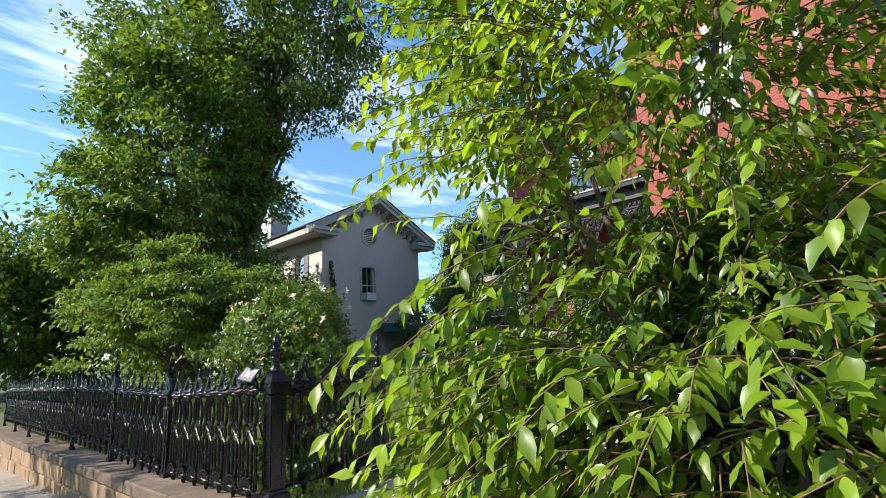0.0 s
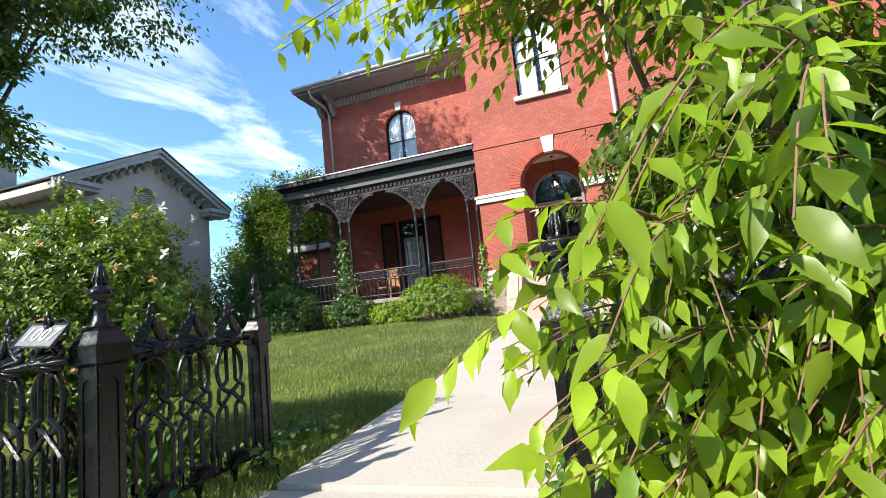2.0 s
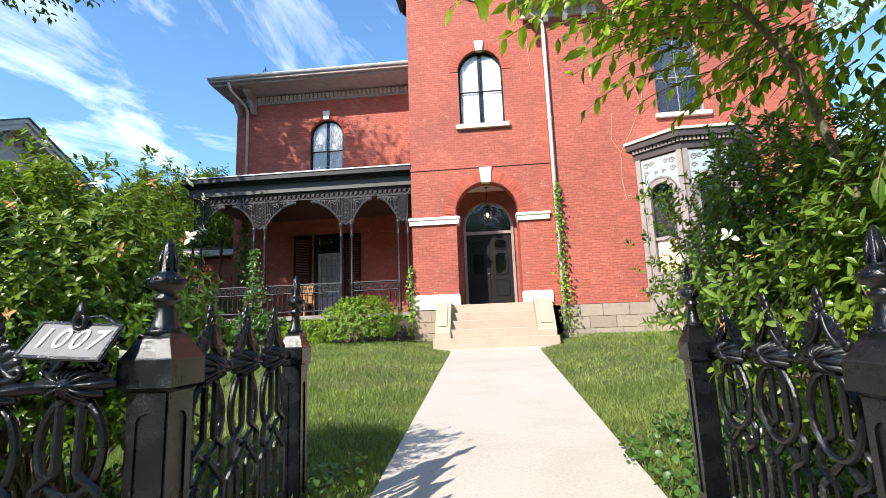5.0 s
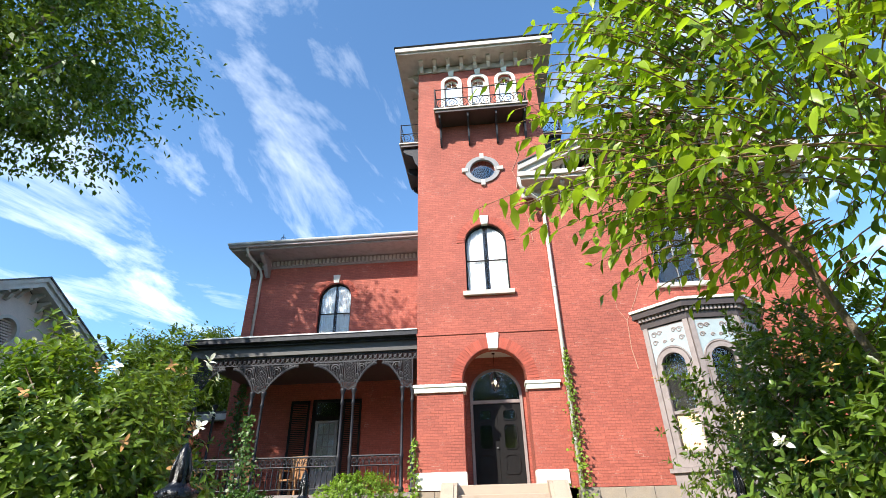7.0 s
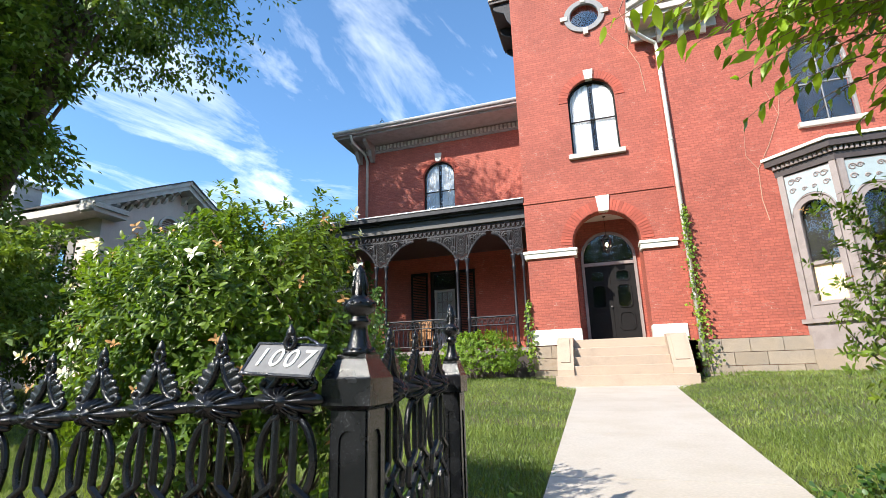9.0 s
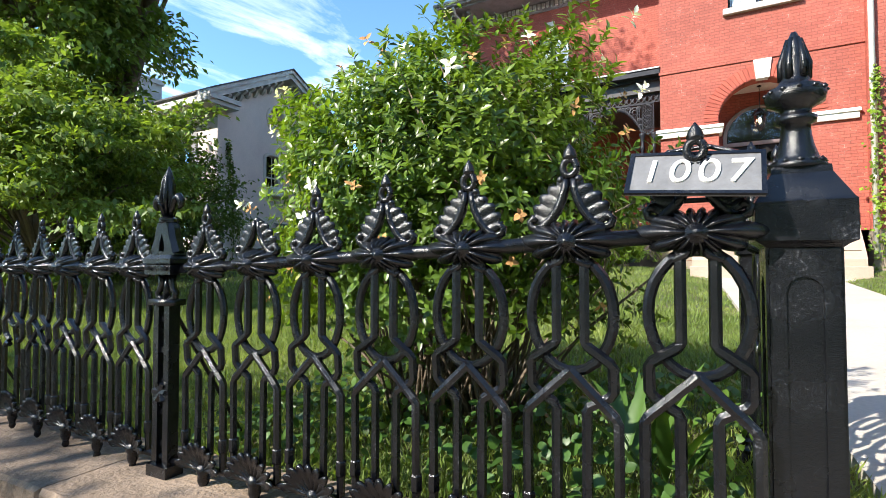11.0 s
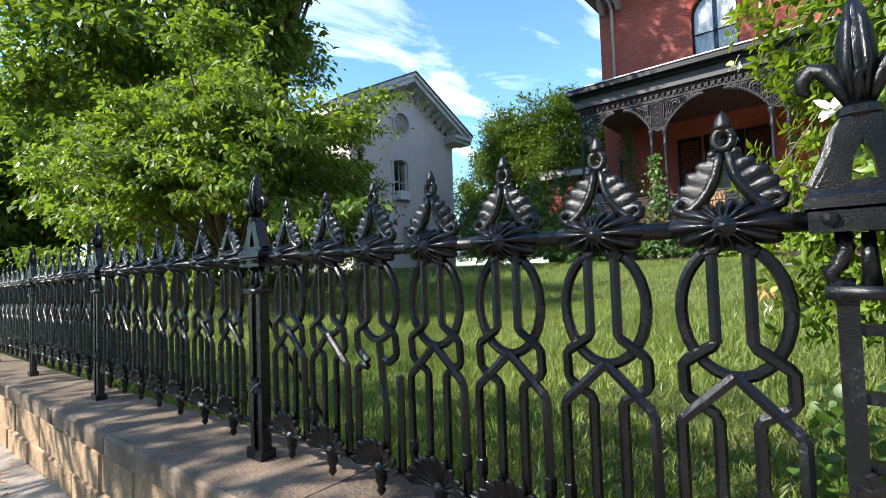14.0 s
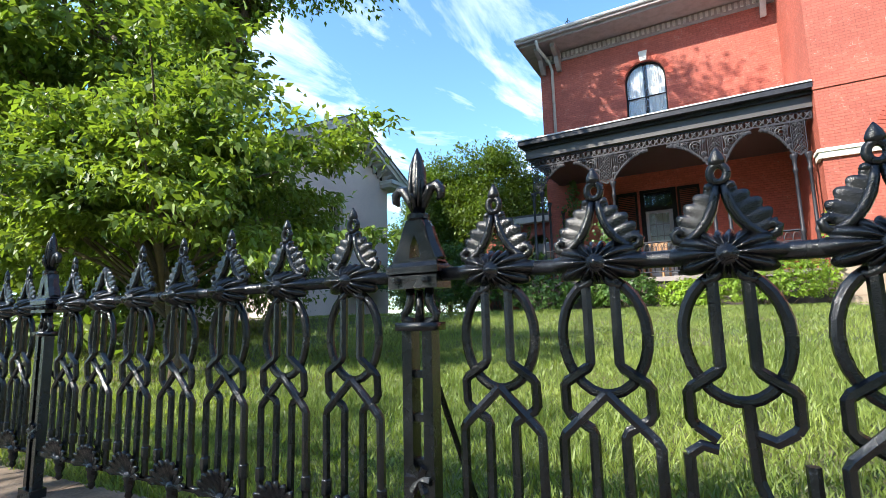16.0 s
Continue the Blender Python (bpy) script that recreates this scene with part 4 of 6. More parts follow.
def zigzag_panel(x0, x1, z0, z1, y, b):
    """A tall pierced panel of wavy straps that tapers to the capitals of its posts."""
    n = 7
    for i in range(n + 1):
        u = x0 + (x1 - x0) * i / n
        zl = z0 - .10 + .10 * abs(math.cos(math.pi * i / n))
        k = max(2, round((z1 - zl) / .045))
        amp = (x1 - x0) / n * .42
        strap(b, [(u + (amp if j % 2 else -amp) * (0 < i < n), zl + (z1 - zl) * j / k) for j in range(k + 1)], y, .012)
    for j in range(5):
        c = z0 + (z1 - z0) * (j + .5) / 5
        ring_of(b, (x0 + x1) / 2, c, .045, y - .012, .012, 8)
    strap(b, [(x0, z0), ((x0 + x1) / 2, z0 - .10), (x1, z0)], y, .018)
    strap(b, [(x0, z1), (x1, z1)], y, .018)


def corner_bracket(x, s, z, w, y, b):
    """A lacy bracket from a post to the middle of a bay: rim, bead fringe, rosette, scrolls and fine bars."""
    def low(t_):
        return z - .80 + .74 * math.sin(min(t_, 1.0) * math.pi / 2) ** .75

    strap(b, [(x + s * w * i / 16, low(i / 16)) for i in range(17)], y, .020)
    for i in range(1, 16):
        ring_of(b, x + s * w * (i / 15.5), low(i / 15.5) - .028, .024, y, .013, 6)
    strap(b, [(x, z), (x + s * w, z)], y, .018)
    strap(b, [(x + s * .02, z - .06), (x + s * w * .98, z - .045)], y, .010)
    ring_of(b, x + s * w * .30, z - .19, .125, y, .017, 16)
    ring_of(b, x + s * w * .30, z - .19, .055, y, .016, 10)
    for k in range(6):
        q = math.pi / 3 * k
        strap(b, [(x + s * w * .30 + .05 * math.cos(q), z - .19 + .05 * math.sin(q)), (x + s * w * .30 + .12 * math.cos(q), z - .19 + .12 * math.sin(q))], y, .012)
    for t_, dz, r in ((.56, .11, .07), (.74, .085, .05), (.88, .07, .035), (.10, .42, .055), (.06, .56, .035), (.14, .10, .05)):
        ring_of(b, x + s * w * t_, z - dz, r, y, .014, 10)
        ring_of(b, x + s * w * t_, z - dz, r * .45, y, .011, 6)
    n = max(6, round(w / .05))
    for i in range(1, n):
        t_ = i / n
        if .17 < t_ < .43:
            strap(b, [(x + s * w * t_, low(t_)), (x + s * w * t_, z - .33)], y, .010)
        else:
            strap(b, [(x + s * w * t_, low(t_)), (x + s * w * (t_ + .02), (low(t_) + z) / 2), (x + s * w * t_, z)], y, .010)


b = Build()
lattice(PX0 + .05, PX1 - .03, 5.46, 5.66, PY, b, .15)
pp("frieze_lattice", b, IRONP, "pierced iron frieze")
for xa, xb in ((posts[0], posts[1]), (posts[2], posts[3]), (posts[4], posts[5]), (posts[6], posts[7])):
    b = Build()
    zigzag_panel(xa, xb, 4.72, 5.44, PY, b)
    pp("lattice_panel", b, IRONP, "open iron lattice panel")
for x, s, w in ((posts[1], 1, .72), (posts[2], -1, .72), (posts[3], 1, .95), (posts[4], -1, .95), (posts[5], 1, .62), (posts[6], -1, .62)):
    b = Build()
    corner_bracket(x, s, 5.44, w, PY, b)
    pp("corner_bracket", b, IRONP, "lacy iron corner bracket")


def railing(xa, xb, y):
    b = Build()
    for h in (2.08, 2.62, 2.86):
        b.tube([(xa, y, h), (xb, y, h)], .018 if h < 2.8 else .026, 5)
    n = max(1, round((xb - xa) / .155))
    for i in range(n):
        c = xa + (xb - xa) * (i + .5) / n
        r = (xb - xa) / n / 2
        b.lathe([(.012, 2.09), (.022, 2.2), (.012, 2.3), (.022, 2.42), (.012, 2.5), (.012, 2.62)], (c, y, 0), 5)
        b.tube([(c + r * math.cos(q), y, 2.62 + .21 * math.sin(q)) for q in (math.pi * k / 8 for k in range(9))], .012, 4)
        b.tube([(c + r * .45 * math.cos(q), y, 2.73 + r * .45 * math.sin(q)) for q in (2 * math.pi * k / 7 for k in range(8))], .010, 3, caps=False)
    return b


for xa, xb in ((posts[1], posts[2]), (posts[3], posts[4]), (posts[5], posts[6])):
    pp("railing", railing(xa + .05, xb - .05, PY), IRONP, "black iron railing with ring balusters")
# porch door with shutters
pd = pp("porch_door", Build().plate(rect(-5.35, -4.25, 1.96, 5.09), [rect(-5.22, -4.38, 2.05, 4.38), rect(-5.22, -4.38, 4.50, 5.0)], .10, south(WY + .08)), DOORP_DARK, "black framed glazed porch door")
b = Build().plate(rect(-5.21, -4.39, 2.06, 4.37), [rect(-5.10 + c * .205, -5.10 + c * .205 + .185, 2.75 + r * .39, 2.75 + r * .39 + .36) for c in range(3) for r in range(4)], .05, south(WY + .11))
dl = part("glazed_leaf", b, GREYW, pd, "grey glazed door leaf")
pane("pane", Build().box(-5.12, -4.46, WY + .13, WY + .137, 2.74, 4.34), dl)
pane("transom_pane", Build().box(-5.22, -4.38, WY + .13, WY + .137, 4.5, 5.0), pd)
part("curtain", Build().box(-5.2, -4.4, WY + .25, WY + .27, 2.05, 4.37), CURTAIN, pd)
# black box painted as the shade behind the porch door
part("room_shadow_box", Build().box(-5.6, -4.0, WY + .6, WY + .65, 1.9, 5.2), DOORP_DARK, pd)
for x0, x1 in ((-6.10, -5.42), (-4.20, -3.55)):
    sh = pp("shutter", ring(Build(), rect(x0, x1, 2.0, 5.05), rect(x0 + .07, x1 - .07, 2.1, 4.95), .05, south(WY - .055)), DOORP_DARK, "black louvred shutter")
    b = Build()
    for i in range(46):
        z = 2.12 + i * .062
        b.box(x0 + .075, x1 - .075, WY - .048, WY - .012, z, z + .022, Matrix.Identity(4))
    part("louvres", b, DOORP_DARK, sh)


def porch_chair(x, y, turn):
    ch = thing("porch_chair", "oiled wooden armchair on the porch", "chair", (x, y, 1.95), group="chairs on the porch")
    ch.rotation_euler = (0, 0, turn)
    part("seat", Build().box(-.26, .26, -.25, .25, .38, .42), WOODC, ch)
    for i in range(6):
        part("back_slat", Build().box(-.25 + i * .085, -.18 + i * .085, .22, .25, .42, .98), WOODC, ch)
    part("top_rail", Build().box(-.27, .27, .215, .265, .98, 1.05), WOODC, ch)
    for sx in (-.27, .27):
        for sy in (-.23, .23):
            part("leg", Build().box(sx - .025, sx + .025, sy - .025, sy + .025, 0, .64), WOODC, ch)
        part("arm", Build().box(sx - .04, sx + .04, -.28, .25, .64, .67), WOODC, ch)


porch_chair(-6.35, 13.3, .5)
porch_chair(-4.75, 13.2, -.3)

# hanging lantern in the entrance
lan = thing("lantern", "black glazed hanging lantern, lit, in the entrance arch", "lantern", (DC, 12.75, 4.6))
b = Build().tube([(0, 0, .45), (0, 0, 1.0)], .008, 4).lathe([(.05, 1.0), (.05, .98)], (0, 0, 0), 8)
part("chain", b, IRON, lan)
b = Build().lathe([(.03, .45), (.12, .36), (.16, .32), (.16, .30)], (0, 0, 0), 6)
part("cap", b, IRON, lan)
part("base", Build().lathe([(.02, -.12), (.05, -.08), (.12, -.02), (.12, .0)], (0, 0, 0), 6), IRON, lan)
b = Build()
for k in range(6):
    a = math.pi / 3 * k
    b.tube([(.11 * math.cos(a), .11 * math.sin(a), 0), (.145 * math.cos(a), .145 * math.sin(a), .31)], .009, 4)
part("cage", b, IRON, lan)
pane("glass", Build().lathe([(.10, .005), (.135, .30)], (0, 0, 0), 6), lan)
part("bulb", Build().lathe([(0, 0.08), (.03, .11), (.035, .15), (.02, .20), (0, .21)], (0, 0, 0), 8), LAMPGLOW, lan, "glowing bulb", True)

# ---- neighbouring house ----
nb = thing("neighbour_house", "grey stuccoed gabled house with a bracketed cornice", "house", (-23.0, 15.9, 1.2))


def np_(name, b, mat, label="", parent=None):
    ob = part(name, b, mat, parent or nb, label)
    if not parent:
        lift(nb, ob)
    return ob


NX, NY0, NY1, NP = -18.5, 12.35, 19.55, 15.85
rnd = oval(NP - .25, 8.3, .50, .52)
nw = arch(14.95, 15.90, 4.45, 6.30, flatten=.35)
b = Build()
b.plate([(NY0, .8), (NY1, .8), (NY1, 7.95), (NP, 10.25), (NY0, 7.95)], [rnd, nw], -.35, side_x(NX))
fw = [arch(x, x + .95, z, z + 1.7, flatten=.4) for x in (-21.2, -24.0, -27.0) for z in (2.3, 5.3)]
b.plate(rect(-30, NX - .35, .8, 7.95), fw, .3, south(NY0))
b.plate(rect(-30, NX - .35, .8, 7.95), [], .3, south(NY1 - .3))
np_("wall", b, STUCCO, "grey stucco wall")
for x in (-21.2, -24.0, -27.0):
    for z in (2.3, 5.3):
        w_ = np_("window", ring(Build(), arch(x, x + .95, z, z + 1.7, flatten=.4), arch(x + .07, x + .88, z + .07, z + 1.7, flatten=.4), .1, south(NY0 + .1)), NBTRIM, "pale sash window")
        pane("pane", Build().box(x + .07, x + .88, NY0 + .16, NY0 + .168, z, z + 1.95), w_)
        # black box painted as the unlit room behind this window
        part("room_shadow_box", Build().box(x, x + .95, NY0 + .5, NY0 + .52, z, z + 2.0), DOORP_DARK, w_)
        for sx in (x - .42, x + .97):
            part("shutter", Build().box(sx, sx + .4, NY0 - .05, NY0 - .002, z, z + 1.75), GREYW, w_)
w_ = np_("window", ring(Build(), nw, arch(15.03, 15.82, 4.53, 6.30, flatten=.35), -.1, side_x(NX - .06)), NBTRIM, "pale sash window with dark panes")
part("hood", ring(Build(), arch(14.83, 16.02, 4.45, 6.34, flatten=.42), arch(14.951, 15.899, 4.45, 6.30, flatten=.35), .07, side_x(NX + .003)), NBTRIM, w_)
part("sash_bars", Build().box(NX - .12, NX - .08, 15.03, 15.82, 5.36, 5.42).box(NX - .12, NX - .08, 15.41, 15.44, 4.5, 6.4), NBTRIM, w_)
pane("pane", Build().box(NX - .15, NX - .142, 15.0, 15.85, 4.5, 6.45), w_)
# black box added for the shade behind the gable window
part("room_shadow_box", Build().box(NX - .5, NX - .48, 14.9, 15.95, 4.4, 6.6), DOORP_DARK, w_)
part("air_conditioner", Build().cutbox(NX - .1, NX + .35, 15.08, 15.75, 4.50, 4.92, .02), ACW, w_, "white window air conditioner")
np_("oculus", ring(Build(), oval(NP - .25, 8.3, .62, .64), oval(NP - .25, 8.3, .49, .51), .06, side_x(NX + .003)), NBTRIM, "round louvred window")
b = Build()
for i in range(9):
    b.box(NX - .25, NX - .15, NP - .75, NP + .25, 7.82 + i * .11, 7.88 + i * .11)
np_("louvres", b, STUCCO)
nslope = (10.62 - 8.30) / (NP - 11.4)
for s in (-1, 1):
    ye = NP + s * 4.5
    b = Build()

    def zat(y, dz):
        return 10.62 - abs(y - NP) * nslope + dz

    for dz0, dz1, x0 in ((-.34, -.10, NX + .75), (-.10, .08, NX + .85)):
        p = [(x0, ye, zat(ye, dz0)), (x0, NP, zat(NP, dz0)), (NX, NP, zat(NP, dz0)), (NX, ye, zat(ye, dz0)), (x0, ye, zat(ye, dz1)), (x0, NP, zat(NP, dz1)), (NX, NP, zat(NP, dz1)), (NX, ye, zat(ye, dz1))]
        b.add(p, [(0, 1, 2, 3), (7, 6, 5, 4), (0, 4, 5, 1), (1, 5, 6, 2), (2, 6, 7, 3), (3, 7, 4, 0)])
    np_("raking_cornice", b, NBTRIM, "pale raking cornice")
    b = Build()
    p = [(NX + .9, ye, zat(ye, .085)), (NX + .9, NP, zat(NP, .085)), (-30.5, NP, zat(NP, .085)), (-30.5, ye, zat(ye, .085)), (NX + .9, ye, zat(ye, .15)), (NX + .9, NP, zat(NP, .15)), (-30.5, NP, zat(NP, .15)), (-30.5, ye, zat(ye, .15))]
    b.add(p, [(0, 1, 2, 3), (7, 6, 5, 4), (0, 4, 5, 1), (1, 5, 6, 2), (2, 6, 7, 3), (3, 7, 4, 0)])
    np_("roof_slope", b, ROOF)
    for i in range(9):
        y = NP + s * (.35 + i * .42)
        z = zat(y, -.345)
        np_("bracket", Build().plate([(NX - u, z + v * (1.1 if i % 2 else 1.0)) for u, v in bracket_prof(.55, .42)], [], .14, south(y - .07)), NBTRIM)
    y0, y1 = (11.4, 12.9) if s < 0 else (18.85, 20.3)
    np_("cornice_return", Build().box(NX - .05, NX + .7, y0 + .05, y1, 7.88, 8.05).cutbox(NX - .05, NX + .82, y0, y1, 8.05, 8.26, .04), NBTRIM)
    np_("eave", Build().box(-30, NX - .06, y0 if s < 0 else 19.6, 12.34 if s < 0 else y1, 7.95, 8.24), NBTRIM)
b = Build().box(-26.6, -25.4, 12.9, 14.1, 8.0, 10.7).box(-26.7, -25.3, 12.8, 14.2, 10.7, 10.95)
np_("chimney", b, NBTRIM, "pale square chimney")
np_("awning", Build().add([(NX, 15.5, 3.2), (NX, 18.4, 3.2), (NX + 1.3, 18.4, 2.65), (NX + 1.3, 15.5, 2.65), (NX + 1.3, 18.4, 2.4), (NX + 1.3, 15.5, 2.4)], [(0, 1, 2, 3), (3, 2, 4, 5)]), material("green awning", (.03, .07, .05), .7), "dark green awning")

# ---- retaining wall ----
FY = -0.105  # line of the iron fence


def skew_block(x0, x1, y0, y1, zb, zt, gap=.006, c=.012, bulge=0.0):
    """A stone with chamfered face edges whose bed and top follow the slope."""
    b = Build()
    xa, xb = x0 + gap, x1 - gap
    back = [(xa, y1, zb(xa) + gap), (xb, y1, zb(xb) + gap), (xb, y1, zt(xb) - gap), (xa, y1, zt(xa) - gap)]
    rim = [(p[0], y0 + c, p[2]) for p in back]
    face = [(xa + c, y0 - bulge, zb(xa) + gap + c), (xb - c, y0 - bulge, zb(xb) + gap + c), (xb - c, y0 - bulge, zt(xb) - gap - c), (xa + c, y0 - bulge, zt(xa) - gap - c)]
    b.add(back + rim + face, [(3, 2, 1, 0)] + [(i, (i + 1) % 4, 4 + (i + 1) % 4, 4 + i) for i in range(4)] + [(4 + i, 4 + (i + 1) % 4, 8 + (i + 1) % 4, 8 + i) for i in range(4)] + [(8, 9, 10, 11)])
    return b


random.seed(11)
rw = thing("retaining_wall", "low tan sandstone retaining wall with a weathered coping", "wall", kind="structure")
for xa, xb in ((-15.0, 0.10), (1.98, 8.0)):
    core = Build()
    n = 20
    for i in range(n):
        p, q = xa + (xb - xa) * i / n, xa + (xb - xa) * (i + 1) / n
        core.add([(p, -.33, pave_z(p) - .2), (q, -.33, pave_z(q) - .2), (q, .1, pave_z(q) - .2), (p, .1, pave_z(p) - .2), (p, -.33, coping_z(p) - .14), (q, -.33, coping_z(q) - .14), (q, .1, coping_z(q) - .14), (p, .1, coping_z(p) - .14)],
                 [(0, 1, 5, 4), (2, 3, 7, 6), (4, 5, 6, 7), (1, 2, 6, 5), (3, 0, 4, 7)])
    part("core", core, COPING, rw)
    rows = 2
    for r in range(rows):
        def zb(x, r=r):
            return pave_z(x) - .08 + (coping_z(x) - .135 - pave_z(x) + .08) * r / rows

        def zt(x, r=r):
            return pave_z(x) - .08 + (coping_z(x) - .135 - pave_z(x) + .08) * (r + 1) / rows
        x = xa
        while x < xb - .02:
            w = random.uniform(.45, 1.05)
            if xb - x - w < .3:
                w = xb - x
            part("stone", skew_block(x, x + w, -.355, -.2, zb, zt, .005, .014, random.uniform(0, .02)), WALLSTONE, rw)
            x += w
    x = xa
    while x < xb - .02:
        w = random.uniform(1.1, 1.7)
        if xb - x - w < .6:
            w = xb - x
        part("coping_stone", skew_block(x, x + w, -.39, .12, lambda q: coping_z(q) - .135, coping_z, .004, .015), COPING, rw, "weathered coping stone")
        x += w

# ---- iron fence ----
# A picket is drawn with its tip at z 0 and hangs down to -1.09.


def mirror_tube(b, pts, r, seg=5, r1=None):
    for s in (1, -1):
        b.tube([(s * x, y, z) for x, y, z in pts], r, seg, r1)


LOOP_PATH = [(.098 * math.cos(a), .003, -.412 + .136 * math.sin(a)) for a in (2 * math.pi * k / 26 for k in range(27))]
ROD_PATH = [(.033, -.007, -.265), (.033, -.007, -.476), (.040, -.008, -.486), (.090, -.009, -.520), (.097, -.007, -.530), (.097, -.002, -.586), (.088, 0, -.600),
            (.042, .002, -.628), (.036, .002, -.640), (.036, 0, -.965)]
BAR_PATH = [(0, -.006, -.545), (.100, -.006, -.642), (.107, -.004, -.656), (.107, 0, -.965)]


def picket_bar(path, s, r, nut=False):
    """One cast bar of a picket, with the nut on its foot if it has one."""
    b = Build().tube([(s * x, y, z) for x, y, z in path], r, 6)
    if nut:
        b.lathe([(.014, -.90), (.017, -.895), (.017, -.855), (.013, -.85)], (s * .107, 0, 0), 6)
    return b


def broken_bars():
    """What is left of a picket whose lower lattice snapped."""
    b = Build()
    mirror_tube(b, ROD_PATH[:7], .0128, 6)
    b.tube([(.088, 0, -.600), (.055, 0, -.622), (.02, .01, -.612)], .0132, 6)
    b.tube([(-.088, 0, -.600), (-.05, 0, -.626)], .0132, 6)
    b.tube([(-.107, 0, -.66), (-.08, 0, -.640), (-.05, 0, -.646)], .0132, 6)
    mirror_tube(b, [(.107, 0, -.66), (.107, 0, -.965)], .0132, 6)
    b.tube([(.010, 0, -.548), (.016, .01, -.70), (.036, 0, -.76), (.036, 0, -.965)], .013, 6)
    return b


def relief(b, rows, loop=False):
    """A cast relief in one piece: rows of (x, y, z, half thickness), front and back joined along every open edge."""
    n, k = len(rows), len(rows[0])
    verts = [(x, y + sg * h, z) for sg in (-1, 1) for row in rows for x, y, z, h in row]
    back = n * k
    f = []
    for i in range(n if loop else n - 1):
        j = (i + 1) % n
        for q in range(k - 1):
            f.append((i * k + q, j * k + q, j * k + q + 1, i * k + q + 1))
            f.append((back + i * k + q, back + i * k + q + 1, back + j * k + q + 1, back + j * k + q))
        f.append((i * k + k - 1, j * k + k - 1, back + j * k + k - 1, back + i * k + k - 1))
        f.append((j * k, i * k, back + i * k, back + j * k))
    if not loop:
        for q in range(k - 1):
            f.append((q, q + 1, back + q + 1, back + q))
            e = (n - 1) * k
            f.append((e + q + 1, e + q, back + e + q, back + e + q + 1))
    return b.add(verts, f)


def picket_boss():
    """The palmette on the rail at a picket: one fluted relief with a bolt, and the two curls below it."""
    b = Build()
    seg, k, rows = 112, 8, []
    for i in range(seg):
        a = 2 * math.pi * i / seg
        rib = abs(math.cos(7 * a)) ** .8
        reach = 1 / math.sqrt((math.cos(a) / .130) ** 2 + (math.sin(a) / .053) ** 2) * (.78 + .22 * rib)
        row = []
        for q in range(k):
            f = (q + .4) / (k - .6)
            h = .006 + .030 * (1 - f) ** .7 + .015 * rib * math.sin(math.pi * min(1, f * 1.1)) + .005 * math.sin(math.pi * f)
            row.append((reach * f * math.cos(a), 0, -.238 + reach * f * math.sin(a), h))
        rows.append(row)
    relief(b, rows, True)
    for s in (1, -1):
        b.tube([(s * .010, -.012, -.262), (s * .024, -.014, -.288), (s * .042, -.010, -.297), (s * .052, -.004, -.286)], .011, 6, .008)
    prof = [(.001, -.056), (.010, -.055), (.011, -.048), (.021, -.045), (.026, -.036), (.028, -.020), (.028, 0)]
    seg = 12
    verts = [(r * math.cos(2 * math.pi * k / seg), y, -.241 + r * math.sin(2 * math.pi * k / seg)) for r, y in prof for k in range(seg)]
    f = [(i * seg + k, (i + 1) * seg + k, (i + 1) * seg + (k + 1) % seg, i * seg + (k + 1) % seg) for i in range(len(prof) - 1) for k in range(seg)]
    b.add(verts, f)
    return b


def picket_finial(broken=False):
    """A pair of scalloped cast leaves on curling stems that meet under a ringed spade tip."""
    b = Build()
    stem = [(.008, -.088), (.012, -.112), (.019, -.138), (.031, -.163), (.047, -.185), (.064, -.200)]
    edge = [(.020, -.094), (.038, -.100), (.062, -.118), (.083, -.142), (.097, -.168), (.098, -.188)]
    n, k, lobes = 36, 6, 5
    for s in (1, -1):
        rows = []
        for i in range(n + 1):
            t_ = i / n * 5
            a = min(int(t_), 4)
            u0, v0 = (stem[a][c] + (stem[a + 1][c] - stem[a][c]) * (t_ - a) for c in (0, 1))
            u1, v1 = (edge[a][c] + (edge[a + 1][c] - edge[a][c]) * (t_ - a) for c in (0, 1))
            ph = (lobes * i / n) % 1.0
            rib = math.sin(math.pi * ph) ** .7 if 0 < ph < 1 else 0.0
            grow = .76 + .26 * rib
            rows.append([(s * (u0 + (u1 - u0) * f * grow), 0, v0 + (v1 - v0) * f * grow + .006 * f * rib, .0100 * (1 - .45 * f) * (.50 + .45 * rib * f + .45 * (1 - f)) * (1 if f < 1 else .5)) for f in (q / (k - 1) for q in range(k))])
        relief(b, rows)
        b.taper([(s * u, 0, v) for u, v in stem] + [(s * .080, 0, -.207), (s * .095, 0, -.201), (s * .099, 0, -.187), (s * .089, 0, -.179), (s * .081, 0, -.187)],
                (.0095, .0110, .0118, .0122, .0124, .0120, .011, .0105, .010, .010, .009), 8, 1.25)
        if not broken:
            b.lathe([(.001, -.011), (.008, -.007), (.0115, 0), (.008, .008), (.001, .011)], (s * .021, 0, -.089), 9)
    if broken:
        b.tube([(-.014, 0, -.096), (0, 0, -.086), (.014, 0, -.096)], .011, 6)
    else:
        b.tube([(.0165 * math.cos(a), 0, -.060 + .020 * math.sin(a)) for a in (2 * math.pi * k / 16 for k in range(17))], .0092, 7, caps=False)
        b.taper([(0, 0, -.040), (0, 0, -.030), (0, 0, -.018), (0, 0, -.007), (0, 0, 0)], (.016, .0175, .0135, .0065, .001), 8, .7)
    return b


